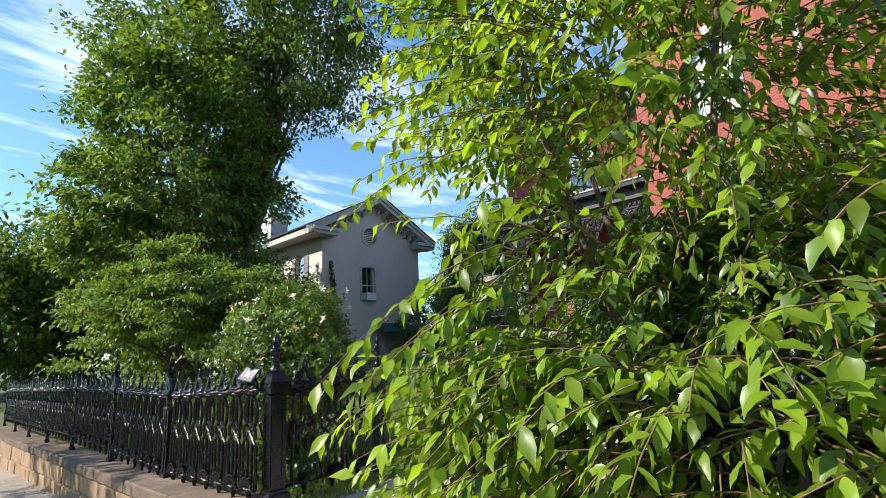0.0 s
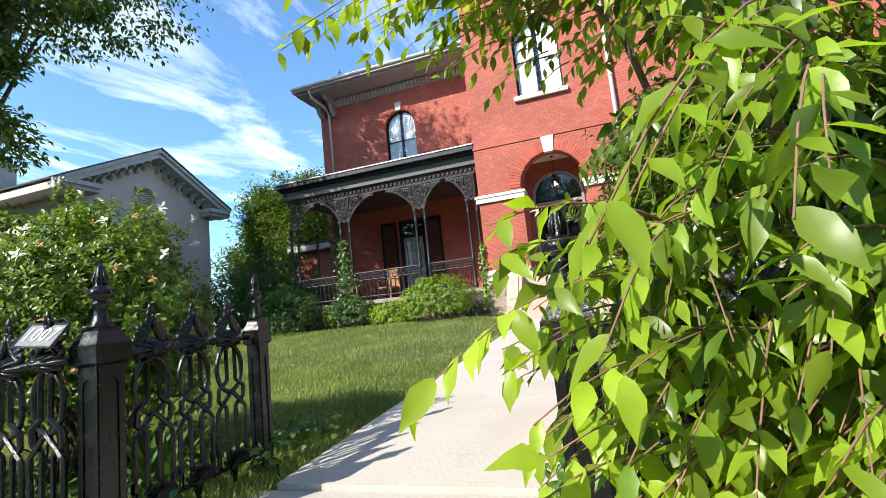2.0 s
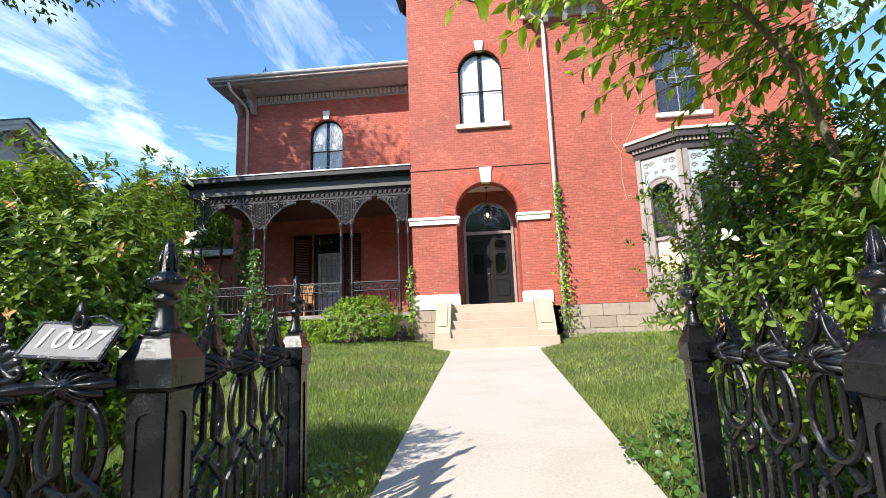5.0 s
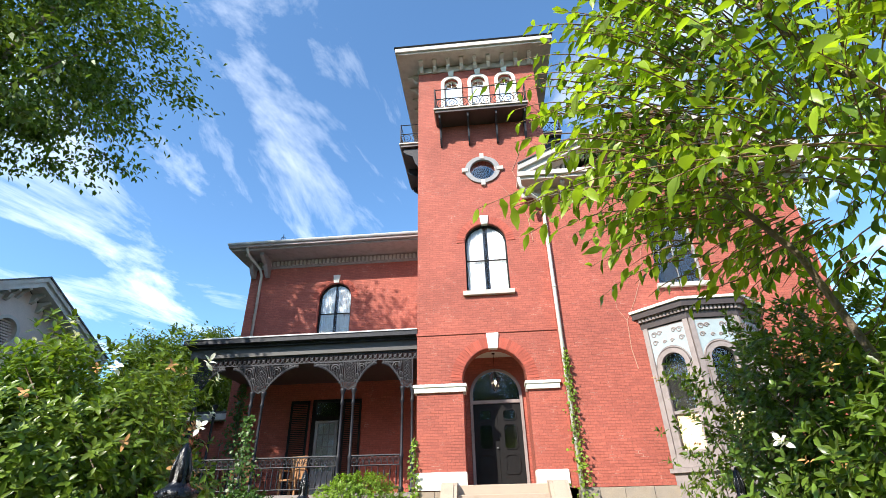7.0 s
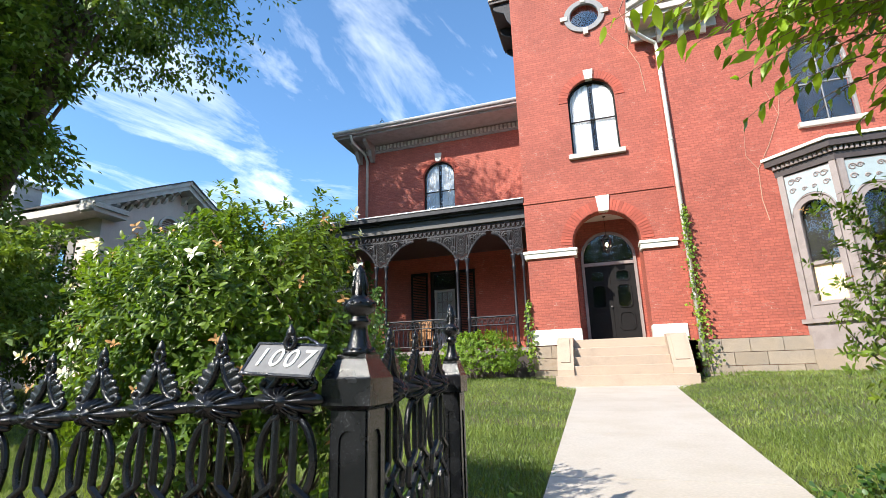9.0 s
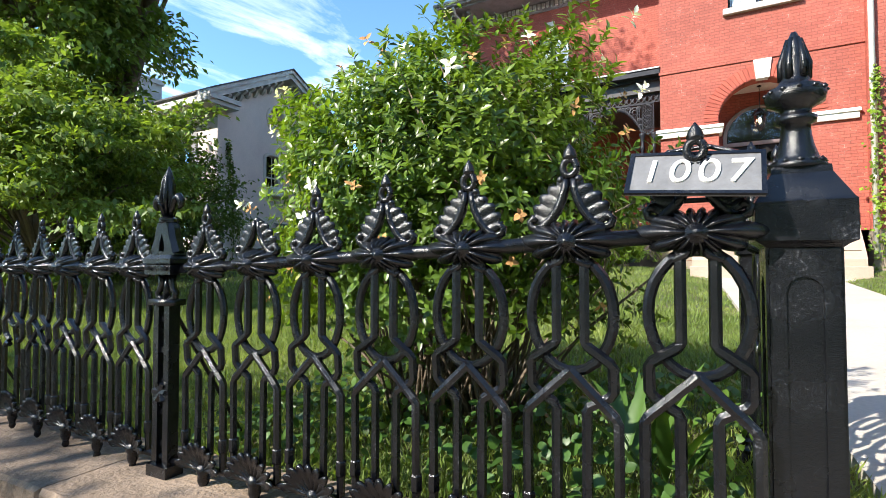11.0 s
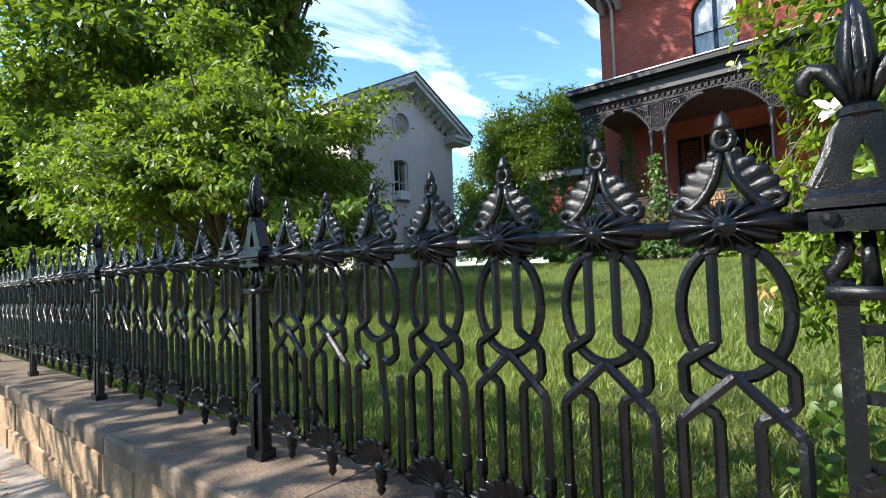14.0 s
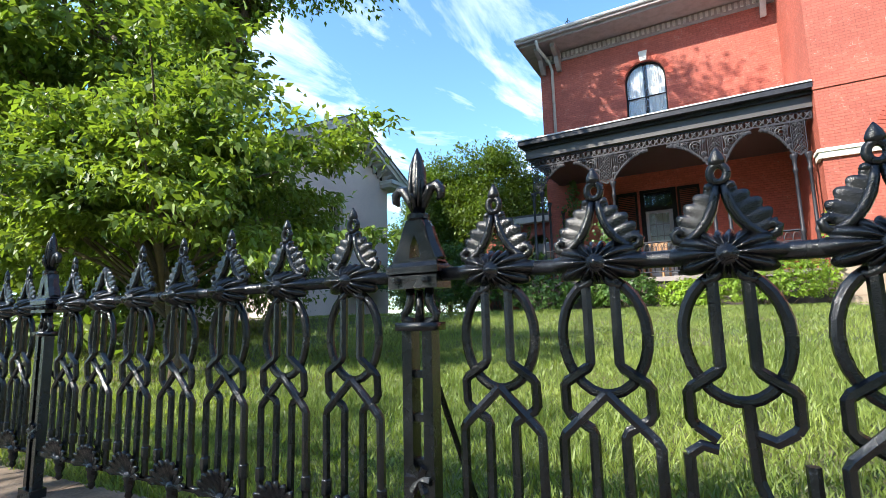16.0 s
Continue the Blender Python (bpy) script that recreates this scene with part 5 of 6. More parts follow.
def picket_shell():
    """A fluted fan that curls outwards over a drop, in one relief."""
    b = Build()
    seg, k, rows = 72, 6, []
    for i in range(seg + 1):
        a = math.pi * (.02 + .96 * i / seg)
        ph = (9 * i / seg) % 1.0
        rib = math.sin(math.pi * ph) ** .8 if 0 < ph < 1 else 0.0
        row = []
        for q in range(k):
            f = q / (k - 1)
            r = .012 + (.078 + .030 * rib) * f
            row.append((r * math.cos(a), -.030 * f * f, -.985 + .92 * r * math.sin(a), (.006 + .012 * rib * math.sin(math.pi * (.1 + .8 * f))) * (1 - .4 * f)))
        rows.append(row)
    relief(b, rows)
    b.lathe([(.006, -1.075), (.016, -1.06), (.012, -1.045), (.022, -1.02), (.020, -1.0), (.028, -.985), (.022, -.965), (.004, -.955)], (0, 0, 0), 8)
    return b


PM = {"loop": Build().tube(LOOP_PATH, .0132, 8, caps=False).mesh("picket", IRON), "broken": broken_bars().mesh("broken_bar", IRON),
      "boss": picket_boss().mesh("boss", IRON, True), "finial": picket_finial().mesh("finial", IRON, True),
      "finial_broken": picket_finial(True).mesh("finial", IRON, True), "shell": picket_shell().mesh("shell", IRON, True)}
for side_ in (1, -1):
    PM["rod", side_] = picket_bar(ROD_PATH, side_, .0128).mesh("rod", IRON)
    PM["bar", side_] = picket_bar(BAR_PATH, side_, .0128, True).mesh("outer_bar", IRON)


def add_picket(parent, m, broken_bars=False, broken_tip=False):
    p = part("picket", PM["loop"], None, parent, "picket with a broken lower lattice" if broken_bars else "", m=m)
    if broken_bars:
        part("broken_bar", PM["broken"], None, p, "snapped iron bars")
    else:
        for s in (1, -1):
            part("rod", PM["rod", s], None, p)
            part("outer_bar", PM["bar", s], None, p)
    part("boss", PM["boss"], None, p)
    part("finial", PM["finial_broken" if broken_tip else "finial"], None, p, "finial with its tip broken off" if broken_tip else "")
    part("shell", PM["shell"], None, p)
    return p


def rail_between(A, Bv, parent):
    b = Build()
    A, Bv = Vector(A), Vector(Bv)
    b.tube([A, Bv], .0195, 10)
    d = (Bv - A)
    L = d.length
    d.normalize()
    n = round(L / .27)
    for i in range(1, n):
        c = A + d * (L * i / n)
        b.tube([c - d * .006, c + d * .006], .0225, 10)
    part("rail", b, IRON, parent, "", True)
    lo = Build().tube([A + Vector((0, 0, -.735)), Bv + Vector((0, 0, -.735))], .013, 6)
    part("bottom_rail", lo, IRON, parent, "", True)


def fence_bay(name, A, Bv, n, first, last, broken=(), tips=(), label="black cast iron fence panel with oval pickets"):
    """Pickets between two posts: A and Bv give the tips' line; first and last are the end gaps."""
    fence = thing(name, label, "fence", (0, 0, 0), "iron fence panels")
    A, Bv = Vector(A), Vector(Bv)
    d = Bv - A
    L = Vector((d.x, d.y)).length
    turn = math.atan2(d.y, d.x)
    rail_between(A + Vector((0, 0, -.240)), Bv + Vector((0, 0, -.240)), fence)
    for i in range(n):
        t_ = (first + (L - first - last) * i / (n - 1)) / L
        c = A + d * t_
        add_picket(fence, Matrix.Translation(c) @ Matrix.Rotation(turn, 4, 'Z'), i in broken, i in tips)
    return fence


# left of the gate, bay by bay
fence_bay("iron_fence", (-2.03, FY, 1.462), (-.08, FY, 1.558), 7, .235, .10, tips=(1,))
fence_bay("iron_fence", (-4.10, FY, 1.478), (-2.03, FY, 1.470), 7, .245, .215, broken=(2,))
fence_bay("iron_fence", (-6.42, FY, 1.462), (-4.10, FY, 1.478), 7, .26, .25, tips=(1,))
for k in range(4):
    xa = -6.42 - 2.22 * (k + 1)
    za, zb_ = 1.462 - .05 * (k + 1), 1.462 - .05 * k
    fence_bay("iron_fence", (xa, FY, za), (xa + 2.22, FY, zb_), 7, .25, .25, tips=() if k != 1 else (4,))
# gate returns
fence_bay("iron_fence", (.005, .10, 1.56), (.01, .94, 1.57), 3, .16, .16, label="short black iron return beside the gate")
fence_bay("iron_fence", (2.105, .10, 1.53), (2.02, .94, 1.53), 3, .16, .16, label="short black iron return beside the gate")
# right of the gate
fence_bay("iron_fence", (2.19, FY, 1.500), (4.20, FY, 1.53), 7, .14, .22)
fence_bay("iron_fence", (4.20, FY, 1.53), (6.27, FY, 1.58), 7, .24, .22)


def gate_post(x, y, base, tip, s=1.0, turn=0.0):
    """A square panelled gate post with a turned, spired cap."""
    po = thing("gate_post", "black cast iron gate post with a spired turned cap", "post", (x, y, base), "gate posts")
    h = tip - base
    w = .072 * s
    b = Build()
    b.lathe([(w + .03, 0), (w + .03, .07), (w + .012, .085), (w + .012, .10), (w, .11), (w, h - .46)], (0, 0, 0), sq=True)
    part("shaft", b, IRON, po)
    for k in range(4):
        m = Matrix.Rotation(math.pi / 2 * k, 4, 'Z') @ Matrix.Translation((0, -w - .006, 0)) @ FACE_S
        part("panel_frame", ring(Build(), rect(-w, w, .14, h - .47), arch(-w + .028, w - .028, .20, h - .56), .0055, m), IRON, po)
    c = .103 * s
    b = Build().lathe([(w + .004, h - .47), (c - .012, h - .462), (c, h - .455), (c, h - .375), (c - .004, h - .37), (c * .62, h - .315), (c * .60, h - .30), (.2 * c, h - .298)], (0, 0, 0), sq=True)
    part("cap", b, IRON, po, "square chamfered cap")
    b = Build().lathe([(.075 * s, h - .30), (.058 * s, h - .285), (.050 * s, h - .275), (.040 * s, h - .25), (.034 * s, h - .225), (.033 * s, h - .205), (.046 * s, h - .20), (.047 * s, h - .188), (.035 * s, h - .182), (.036 * s, h - .17), (.064 * s, h - .158), (.069 * s, h - .14), (.062 * s, h - .125), (.044 * s, h - .118), (.036 * s, h - .11), (.030 * s, h - .10), (.028 * s, h - .06), (.020 * s, h - .025), (.006 * s, h)], (0, 0, 0), 16)
    for k in range(6):
        a = math.pi / 3 * k
        b.tube([(.028 * s * math.cos(a), .028 * s * math.sin(a), h - .105), (.032 * s * math.cos(a), .032 * s * math.sin(a), h - .07), (.014 * s * math.cos(a), .014 * s * math.sin(a), h - .015)], .010 * s, 5, .004)
        for q in (0, .5):
            a2 = a + q * math.pi / 3
            b.lathe([(.001, -.006), (.007, 0), (.001, .006)], (.066 * s * math.cos(a2), .066 * s * math.sin(a2), h - .133), 5)
            b.lathe([(.001, -.008), (.008, 0), (.001, .008)], (.058 * s * math.cos(a2), .058 * s * math.sin(a2), h - .285), 5)
    part("spire", b, IRON, po, "turned bulb and bud spire", True)
    return po


gate_post(0.012, 0.0, coping_z(0) - .02, 1.75, .82)
gate_post(2.10, 0.0, coping_z(2) - .10, 1.675, .82)
gate_post(0.012, 1.03, .45, 1.74, .60)
gate_post(2.00, 1.03, .45, 1.70, .60)


def line_post(x, tip, lean=0.0):
    """A braced iron line post with a fleur-de-lis finial."""
    base = coping_z(x) - .01
    po = thing("fence_post", "black cast iron fence post with a fleur-de-lis finial", "post", (x, FY, base), "fence posts")
    po.rotation_euler = (lean, 0, 0)
    h = tip - base
    b = Build()
    top = h - .545
    for s in (-1, 1):
        b.box(s * .034 - .016, s * .034 + .016, -.022, .022, .0, top)
    b.box(-.062, .062, -.036, .036, 0, .05)
    for z in (.12, .24, .36, .48, .60):
        if z < top - .04:
            b.box(-.020, .020, -.012, .012, z, z + .02)
    for z in (.30,):
        for k in range(6):
            a = math.pi / 3 * k
            b.tube([(0, -.018, z + .03), (.040 * math.cos(a), -.024, z + .03 + .040 * math.sin(a))], .010, 5, .012)
    part("shaft", b, IRON, po)
    b = Build().box(-.064, .064, -.036, .036, h - .548, h - .525)
    for s in (-1, 1):
        b.tube([(s * .022, 0, h - .525), (s * .050, 0, h - .52), (s * .056, 0, h - .50), (s * .042, 0, h - .488), (s * .032, 0, h - .46), (s * .034, 0, h - .428)], .014, 6)
    b.tube([(0, 0, h - .525), (0, 0, h - .43)], .016, 6, .010)
    part("scroll", b, IRON, po, "scrolled bracket", True)
    b = Build().cutbox(-.082, .082, -.042, .042, h - .428, h - .385, .006).cutbox(-.088, .088, -.046, .046, h - .385, h - .352, .014)
    for s in (-1, 1):
        b.lathe([(.010, 0), (.013, .004), (.013, .014), (.006, .018)], (s * .05, -.046, h - .412), 8)
    part("cap", b, IRON, po)
    b = Build()
    b.plate([(-.080, h - .353), (.080, h - .353), (.066, h - .325), (.046, h - .285), (.036, h - .245), (.027, h - .226), (-.027, h - .226), (-.036, h - .245), (-.046, h - .285), (-.066, h - .325)],
            [[(-.019, h - .338), (.019, h - .338), (.013, h - .300), (0, h - .268), (-.013, h - .300)]], .052, south(-.026))
    for s in (-1, 1):
        b.taper([(s * .070, 0, h - .345), (s * .048, 0, h - .295), (s * .036, 0, h - .250), (s * .024, 0, h - .228)], (.018, .016, .014, .010), 6, 1.6)
    b.lathe([(.024, h - .232), (.034, h - .222), (.034, h - .208), (.020, h - .200)], (0, 0, 0), 10)
    part("pedestal", b, IRON, po, "", False)
    b = Build()
    b.taper([(0, 0, h - .205), (0, 0, h - .17), (0, 0, h - .12), (0, 0, h - .075), (0, 0, h - .03), (0, 0, h)], (.016, .023, .031, .028, .016, .002), 9, .8)
    for s in (-1, 1):
        b.taper([(s * .008, -.012, h - .195), (s * .014, -.022, h - .13), (s * .010, -.016, h - .06), (s * .003, -.004, h - .012)], (.006, .009, .007, .002), 6)
        b.taper([(s * .010, 0, h - .205), (s * .026, 0, h - .165), (s * .046, 0, h - .130), (s * .066, 0, h - .124), (s * .080, 0, h - .140), (s * .080, 0, h - .160), (s * .068, 0, h - .170)], (.010, .015, .0175, .0165, .015, .012, .006), 7)
        b.tube([(0, s * .012, h - .205), (0, s * .03, h - .16), (0, s * .04, h - .15)], .010, 5, .006)
    part("fleur_de_lis", b, IRON, po, "", True)
    part("brace", Build().tube([(0.02, .03, .62), (.03, .34, .06)], .009, 5), IRON, po, "thin rear stay")
    return po


line_post(-2.03, 1.634)
line_post(-4.10, 1.628)
line_post(-6.42, 1.614)
for k in range(1, 5):
    line_post(-6.42 - 2.22 * k, 1.614 - .05 * k)
line_post(4.20, 1.68)
line_post(6.27, 1.73)

# house number on its holder
sign = thing("house_number_sign", "tilted grey metal plate with white raised numerals on the fence", "sign", (-.185, FY - .02, 1.435))
b = Build()
b.cutbox(-.128, .128, -.062, .062, 0, .008, .002)
m_sign = Matrix.Rotation(radians(4), 4, 'Y') @ Matrix.Rotation(radians(52), 4, 'X')
part("plate", b, PLATE, sign, m=m_sign)
rim = ring(Build(), rect(-.130, .130, -.064, .064), rect(-.121, .121, -.055, .055), .005, Matrix.Translation((0, 0, .006)))
part("rim", rim, IRON, sign, m=m_sign)
for k, ch in enumerate("1007"):
    cu = bpy.data.curves.new("numeral", 'FONT')
    cu.body = ch
    cu.size, cu.extrude, cu.align_x, cu.align_y, cu.shear = .098, .0025, 'CENTER', 'CENTER', .10
    txt = new("numeral_curve", cu)
    dg = bpy.context.evaluated_depsgraph_get()
    me = bpy.data.meshes.new_from_object(txt.evaluated_get(dg))
    bpy.data.objects.remove(txt)
    me.materials.clear()
    me.materials.append(DIGIT)
    part("numeral", me, None, sign, "white numeral " + ch, m=m_sign @ Matrix.Translation(((k - 1.5) * .055, 0, .0095)) @ Matrix.Diagonal((.92, 1, 1, 1)))
b = Build().tube([(-.09, .055, .03), (-.10, .04, -.01), (-.05, .03, -.05), (.05, .03, -.05), (.10, .04, -.01), (.09, .055, .05), (.03, .075, .075), (-.05, .075, .07), (-.09, .055, .03)], .006, 5)
part("holder", b, IRON, sign, "bent iron holder", True)

# ---- leaves ----
HI_T = ((0, 0), (.18, -.72), (.18, 0), (.18, .72), (.48, -1), (.48, 0), (.48, 1), (.78, -.66), (.78, 0), (.78, .66), (1, 0))
HI_F = ((0, 2, 1), (0, 3, 2), (1, 2, 5, 4), (2, 3, 6, 5), (4, 5, 8, 7), (5, 6, 9, 8), (7, 8, 10), (8, 9, 10))
LONG_T = ((0, 0), (.12, -.52), (.12, 0), (.12, .52), (.38, -1), (.38, 0), (.38, 1), (.64, -.80), (.64, 0), (.64, .80), (.84, -.34), (.84, 0), (.84, .34), (1, 0))
LONG_F = ((0, 2, 1), (0, 3, 2), (1, 2, 5, 4), (2, 3, 6, 5), (4, 5, 8, 7), (5, 6, 9, 8), (7, 8, 11, 10), (8, 9, 12, 11), (10, 11, 13), (11, 12, 13))
LO_T = ((0, 0), (.45, -1), (1, 0), (.45, 1))
LO_F = ((0, 3, 2, 1),)
rng = np.random.default_rng(7)


def unit(a):
    return a / np.maximum(np.linalg.norm(a, axis=1, keepdims=True), 1e-9)


def leaf_mesh(name, P, D, N, L, Wd, mat, fine=False, fold=.35, curl=.25, wave=0.0):
    """One mesh of many leaves: base points, directions, face normals, lengths, widths."""
    tmpl, faces = (LONG_T, LONG_F) if wave else (HI_T, HI_F) if fine else (LO_T, LO_F)
    phase = rng.random(len(P)) * 6.28 if wave else 0.0
    D = unit(D)
    S = unit(np.cross(D, N))
    N = np.cross(S, D)
    k = len(tmpl)
    V = np.empty((len(P), k, 3))
    for i, (t_, s) in enumerate(tmpl):
        V[:, i] = P + D * (L * t_)[:, None] + S * (Wd * .5 * s)[:, None] + N * ((fold * abs(s) * Wd * .5) - curl * L * t_ * t_ + wave * Wd * abs(s) * np.sin(8 * t_ + phase + 1.7 * s))[:, None]
    me = bpy.data.meshes.new(name)
    off = np.arange(len(P)) * k
    nf = [len(f) for f in faces]
    loops = np.concatenate([(np.array(f)[None, :] + off[:, None]) for f in faces], axis=1).ravel()
    sizes = np.tile(np.array(nf), len(P))
    starts = np.concatenate(([0], np.cumsum(sizes)[:-1]))
    me.vertices.add(len(P) * k)
    me.vertices.foreach_set("co", V.ravel())
    me.loops.add(len(loops))
    me.loops.foreach_set("vertex_index", loops.astype(np.int32))
    me.polygons.add(len(sizes))
    me.polygons.foreach_set("loop_start", starts.astype(np.int32))
    me.polygons.foreach_set("loop_total", sizes.astype(np.int32))
    me.materials.append(mat)
    me.update(calc_edges=True)
    me.validate()
    if fine:
        me.polygons.foreach_set("use_smooth", [True] * len(me.polygons))
    return me


def shell_points(n, c, r, inner=.55, rough=.18, low=-1.0):
    """Points in the outer part of a lumpy ellipsoid."""
    d = unit(rng.normal(size=(int(n * 1.7) + 20, 3)))
    d = d[d[:, 2] > low][:n]
    lump = np.array([noise.noise(Vector(q) * 2.3 + Vector(c)) for q in d])
    rad = (inner + (1 - inner) * rng.random(len(d)) ** .6) * (1 + rough * 1.6 * lump)
    return np.array(c) + d * rad[:, None] * np.array(r), d


def rosettes(P, Dirs, per, L, Wd, spread=1.0, jitter=.25):
    """Whorls of leaves at shoot ends."""
    n = len(P)
    base = np.repeat(P, per, axis=0)
    axis = np.repeat(unit(Dirs + np.array((0, 0, .5))), per, axis=0)
    ref = unit(np.cross(axis, np.array((.3, .2, .9))))
    oth = np.cross(axis, ref)
    a = np.tile(np.arange(per) * 2.4, n) + np.repeat(rng.random(n) * 6, per)
    out = ref * np.cos(a)[:, None] + oth * np.sin(a)[:, None]
    t_ = np.tile(np.linspace(-.6, .9, per), n)
    D = unit(out * spread + axis * (.35 + t_)[:, None] + rng.normal(size=out.shape) * jitter)
    base = base + axis * (t_ * L * .45)[:, None]
    N = unit(axis - out * .4 + rng.normal(size=out.shape) * .2)
    k = len(base)
    return base, D, N, L * rng.uniform(.65, 1.15, k), Wd * rng.uniform(.75, 1.1, k)


def stems(root, targets, r, mat, parent, wob=.12, r1=.003, seg=5):
    """Woody stems from a root to shoot ends."""
    b = Build()
    root = Vector(root)
    for q in targets:
        q = Vector(q)
        d = q - root
        side = Vector((random.uniform(-1, 1), random.uniform(-1, 1), .2)) * d.length * wob
        o = root + Vector((random.uniform(-.3, .3), random.uniform(-.2, .2), 0))
        b.tube([o, o + d * .33 + side * .6 + Vector((0, 0, .1 * d.length)), o + d * .68 + side + Vector((0, 0, .06 * d.length)), q], r, seg, r1)
    return tagged(part("branch_work", b, mat, parent, "", True), kind="stuff")


FLOWER_MESH = {}


def flowers(P, Dirs, size, mat, parent, per=7, name="flower"):
    """Single blooms, each an object of its own on one of three shared meshes."""
    if name not in FLOWER_MESH:
        FLOWER_MESH[name] = []
        for k in range(3):
            b, D, N, L, Wd = rosettes(np.zeros((1, 3)), np.array([(0, 0, 1.0)]), per, size, size * .6, 1.2, .15)
            FLOWER_MESH[name].append(leaf_mesh(name, b, D, N, L, Wd, mat, True, .2, .25))
    for k, (p, d) in enumerate(zip(P, Dirs)):
        turn = (Vector(d) + Vector((0, -.3, .35))).to_track_quat('Z', 'Y').to_matrix().to_4x4()
        ob = part(name, FLOWER_MESH[name][k % 3], None, parent, m=Matrix.Translation(Vector(p)) @ turn @ Matrix.Rotation(k * 1.3, 4, 'Z'))
        ob.matrix_parent_inverse = Matrix.Translation(parent.location).inverted()


def gardenia(c, r, n, root, label, blooms=14, wilt=18, leaf=.060):
    sh = thing("gardenia_shrub", label, "shrub", root)
    P, d = shell_points(n, c, r, .35, .24, -.62)
    zmin = root[2] + .22
    keep = P[:, 2] > zmin
    P, d = P[keep], d[keep]
    b, D, N, L, Wd = rosettes(P, d, 8, leaf, leaf * .44)
    lv = part("foliage", leaf_mesh("foliage", b, D, N, L, Wd, LEAF_GARD, True, .3, .2), None, sh)
    st = stems(root, P[rng.permutation(len(P))[:110]], .009, BARK, sh)
    Q, e = shell_points(blooms, c, np.array(r) * 1.07, .96, .24, -.5)
    flowers(Q, e, .040, PETAL, sh)
    Q, e = shell_points(wilt, c, np.array(r) * 1.05, .94, .24, -.5)
    flowers(Q, e, .030, WILT, sh, 6, "withered_flower")
    lift(sh, lv, st)
    return sh


random.seed(21)
gardenia((-1.345, .84, 1.50), (.98, .58, .98), 4800, (-1.25, .85, .5), "dense green gardenia shrub with white and withered blooms behind the fence", 26, 46, .048)
gardenia((3.35, .62, 1.35), (1.25, .50, .95), 2600, (3.3, .62, .5), "dark green gardenia shrub with white blooms behind the fence", 14, 18)
gardenia((3.25, 1.95, 1.72), (1.06, .88, 1.16), 3400, (3.1, 1.9, .58), "tall dark gardenia shrub with white and orange blooms by the walk", 16, 22, .056)


# ---- overhanging cherry tree by the gate ----
def cherry():
    tree = thing("cherry_tree", "young cherry tree with drooping bright green leaves over the gate", "tree", (2.95, .55, .5))
    trunk = Build()
    main = [(2.95, .55, .48), (2.88, .30, 1.2), (2.74, -.02, 1.95), (2.55, .0, 2.7), (2.35, .15, 3.5), (2.2, .2, 4.4)]
    trunk.tube(main, .032, 8, .012)
    second = [(3.0, .6, .48), (3.1, .5, 1.3), (3.15, .55, 2.3), (3.3, .7, 3.4), (3.25, .8, 4.8)]
    trunk.tube(second, .028, 8, .01)
    third = [(2.98, .62, .48), (2.7, .7, 1.5), (2.45, .75, 2.6), (2.05, .8, 3.3), (1.7, .8, 3.9)]
    trunk.tube(third, .024, 8, .008)
    tr = part("trunk", trunk, BARK, tree, "", True)
    twigs = []
    hand = [((2.75, -.25, 1.55), (1.86, -.80, 1.20)), ((2.8, -.2, 1.5), (2.05, -.62, 1.08)), ((2.74, -.1, 1.9), (2.33, -1.05, 1.62)), ((2.74, -.1, 1.95), (1.98, -1.05, 2.10)),
            ((2.6, 0, 2.5), (1.05, .02, 2.52)), ((2.6, 0, 2.55), (1.35, -.35, 2.30)), ((2.5, .1, 2.7), (.92, .45, 2.80)), ((2.5, .1, 2.8), (1.15, .65, 2.75)), ((2.4, .2, 3.0), (1.3, .2, 3.1)),
            ((2.3, .2, 3.2), (1.25, .6, 3.45)), ((2.2, .8, 3.2), (1.3, 1.0, 3.2)), ((3.0, .0, 1.4), (2.95, -1.0, 1.32)), ((3.1, .0, 1.3), (3.25, -1.05, 1.22)), ((3.2, .1, 1.5), (3.55, -.95, 1.45)),
            ((3.0, -.1, 1.2), (2.75, -.95, 1.0)), ((3.1, 0, 1.7), (2.85, -1.0, 1.75)), ((3.3, .0, 1.1), (3.5, -.95, .98)), ((2.7, -.1, 1.4), (2.35, -.85, .95)), ((2.8, -.1, 2.1), (2.5, -.95, 2.35)),
            ((2.7, 0, 2.3), (1.75, -.75, 2.62)), ((3.2, .2, 2.0), (3.3, -.85, 2.05)), ((3.4, .2, 1.8), (3.9, -.8, 1.75)), ((2.9, 0, 2.2), (2.9, -.9, 2.6)),
            ((2.6, .0, 1.0), (2.15, -.6, .78)), ((3.4, 0, 1.4), (3.95, -.75, 1.2)), ((3.0, -.1, .95), (3.1, -.85, .78)),
            ((2.5, .2, 3.4), (1.75, -.35, 3.5)), ((2.4, .2, 3.6), (1.5, .1, 3.95)), ((2.3, .2, 4.0), (1.6, .5, 4.4))]
    for q in range(7):
        hand.append(((2.72, -.45, 1.95 - .04 * q), (2.22 + .05 * q, -1.06 + .03 * (q % 3), 1.42 + .05 * (q % 4))))
    for a, e in hand:
        if e[2] > 1.5 and e[1] < -.5:
            e = (e[0] + .08, e[1] * .5 - .12, e[2])
        twigs.append((np.array(a), np.array(e), True))
    for q in range(46):
        x, z = 2.2 + 1.7 * ((q * .618) % 1), .52 + .95 * ((q * .377) % 1)
        hand.append(((x + .35 * ((q * .29) % 1) - .05, -.32 + .1 * ((q * .71) % 1), z + .22), (x, -.92 + .4 * ((q * .53) % 1), z)))
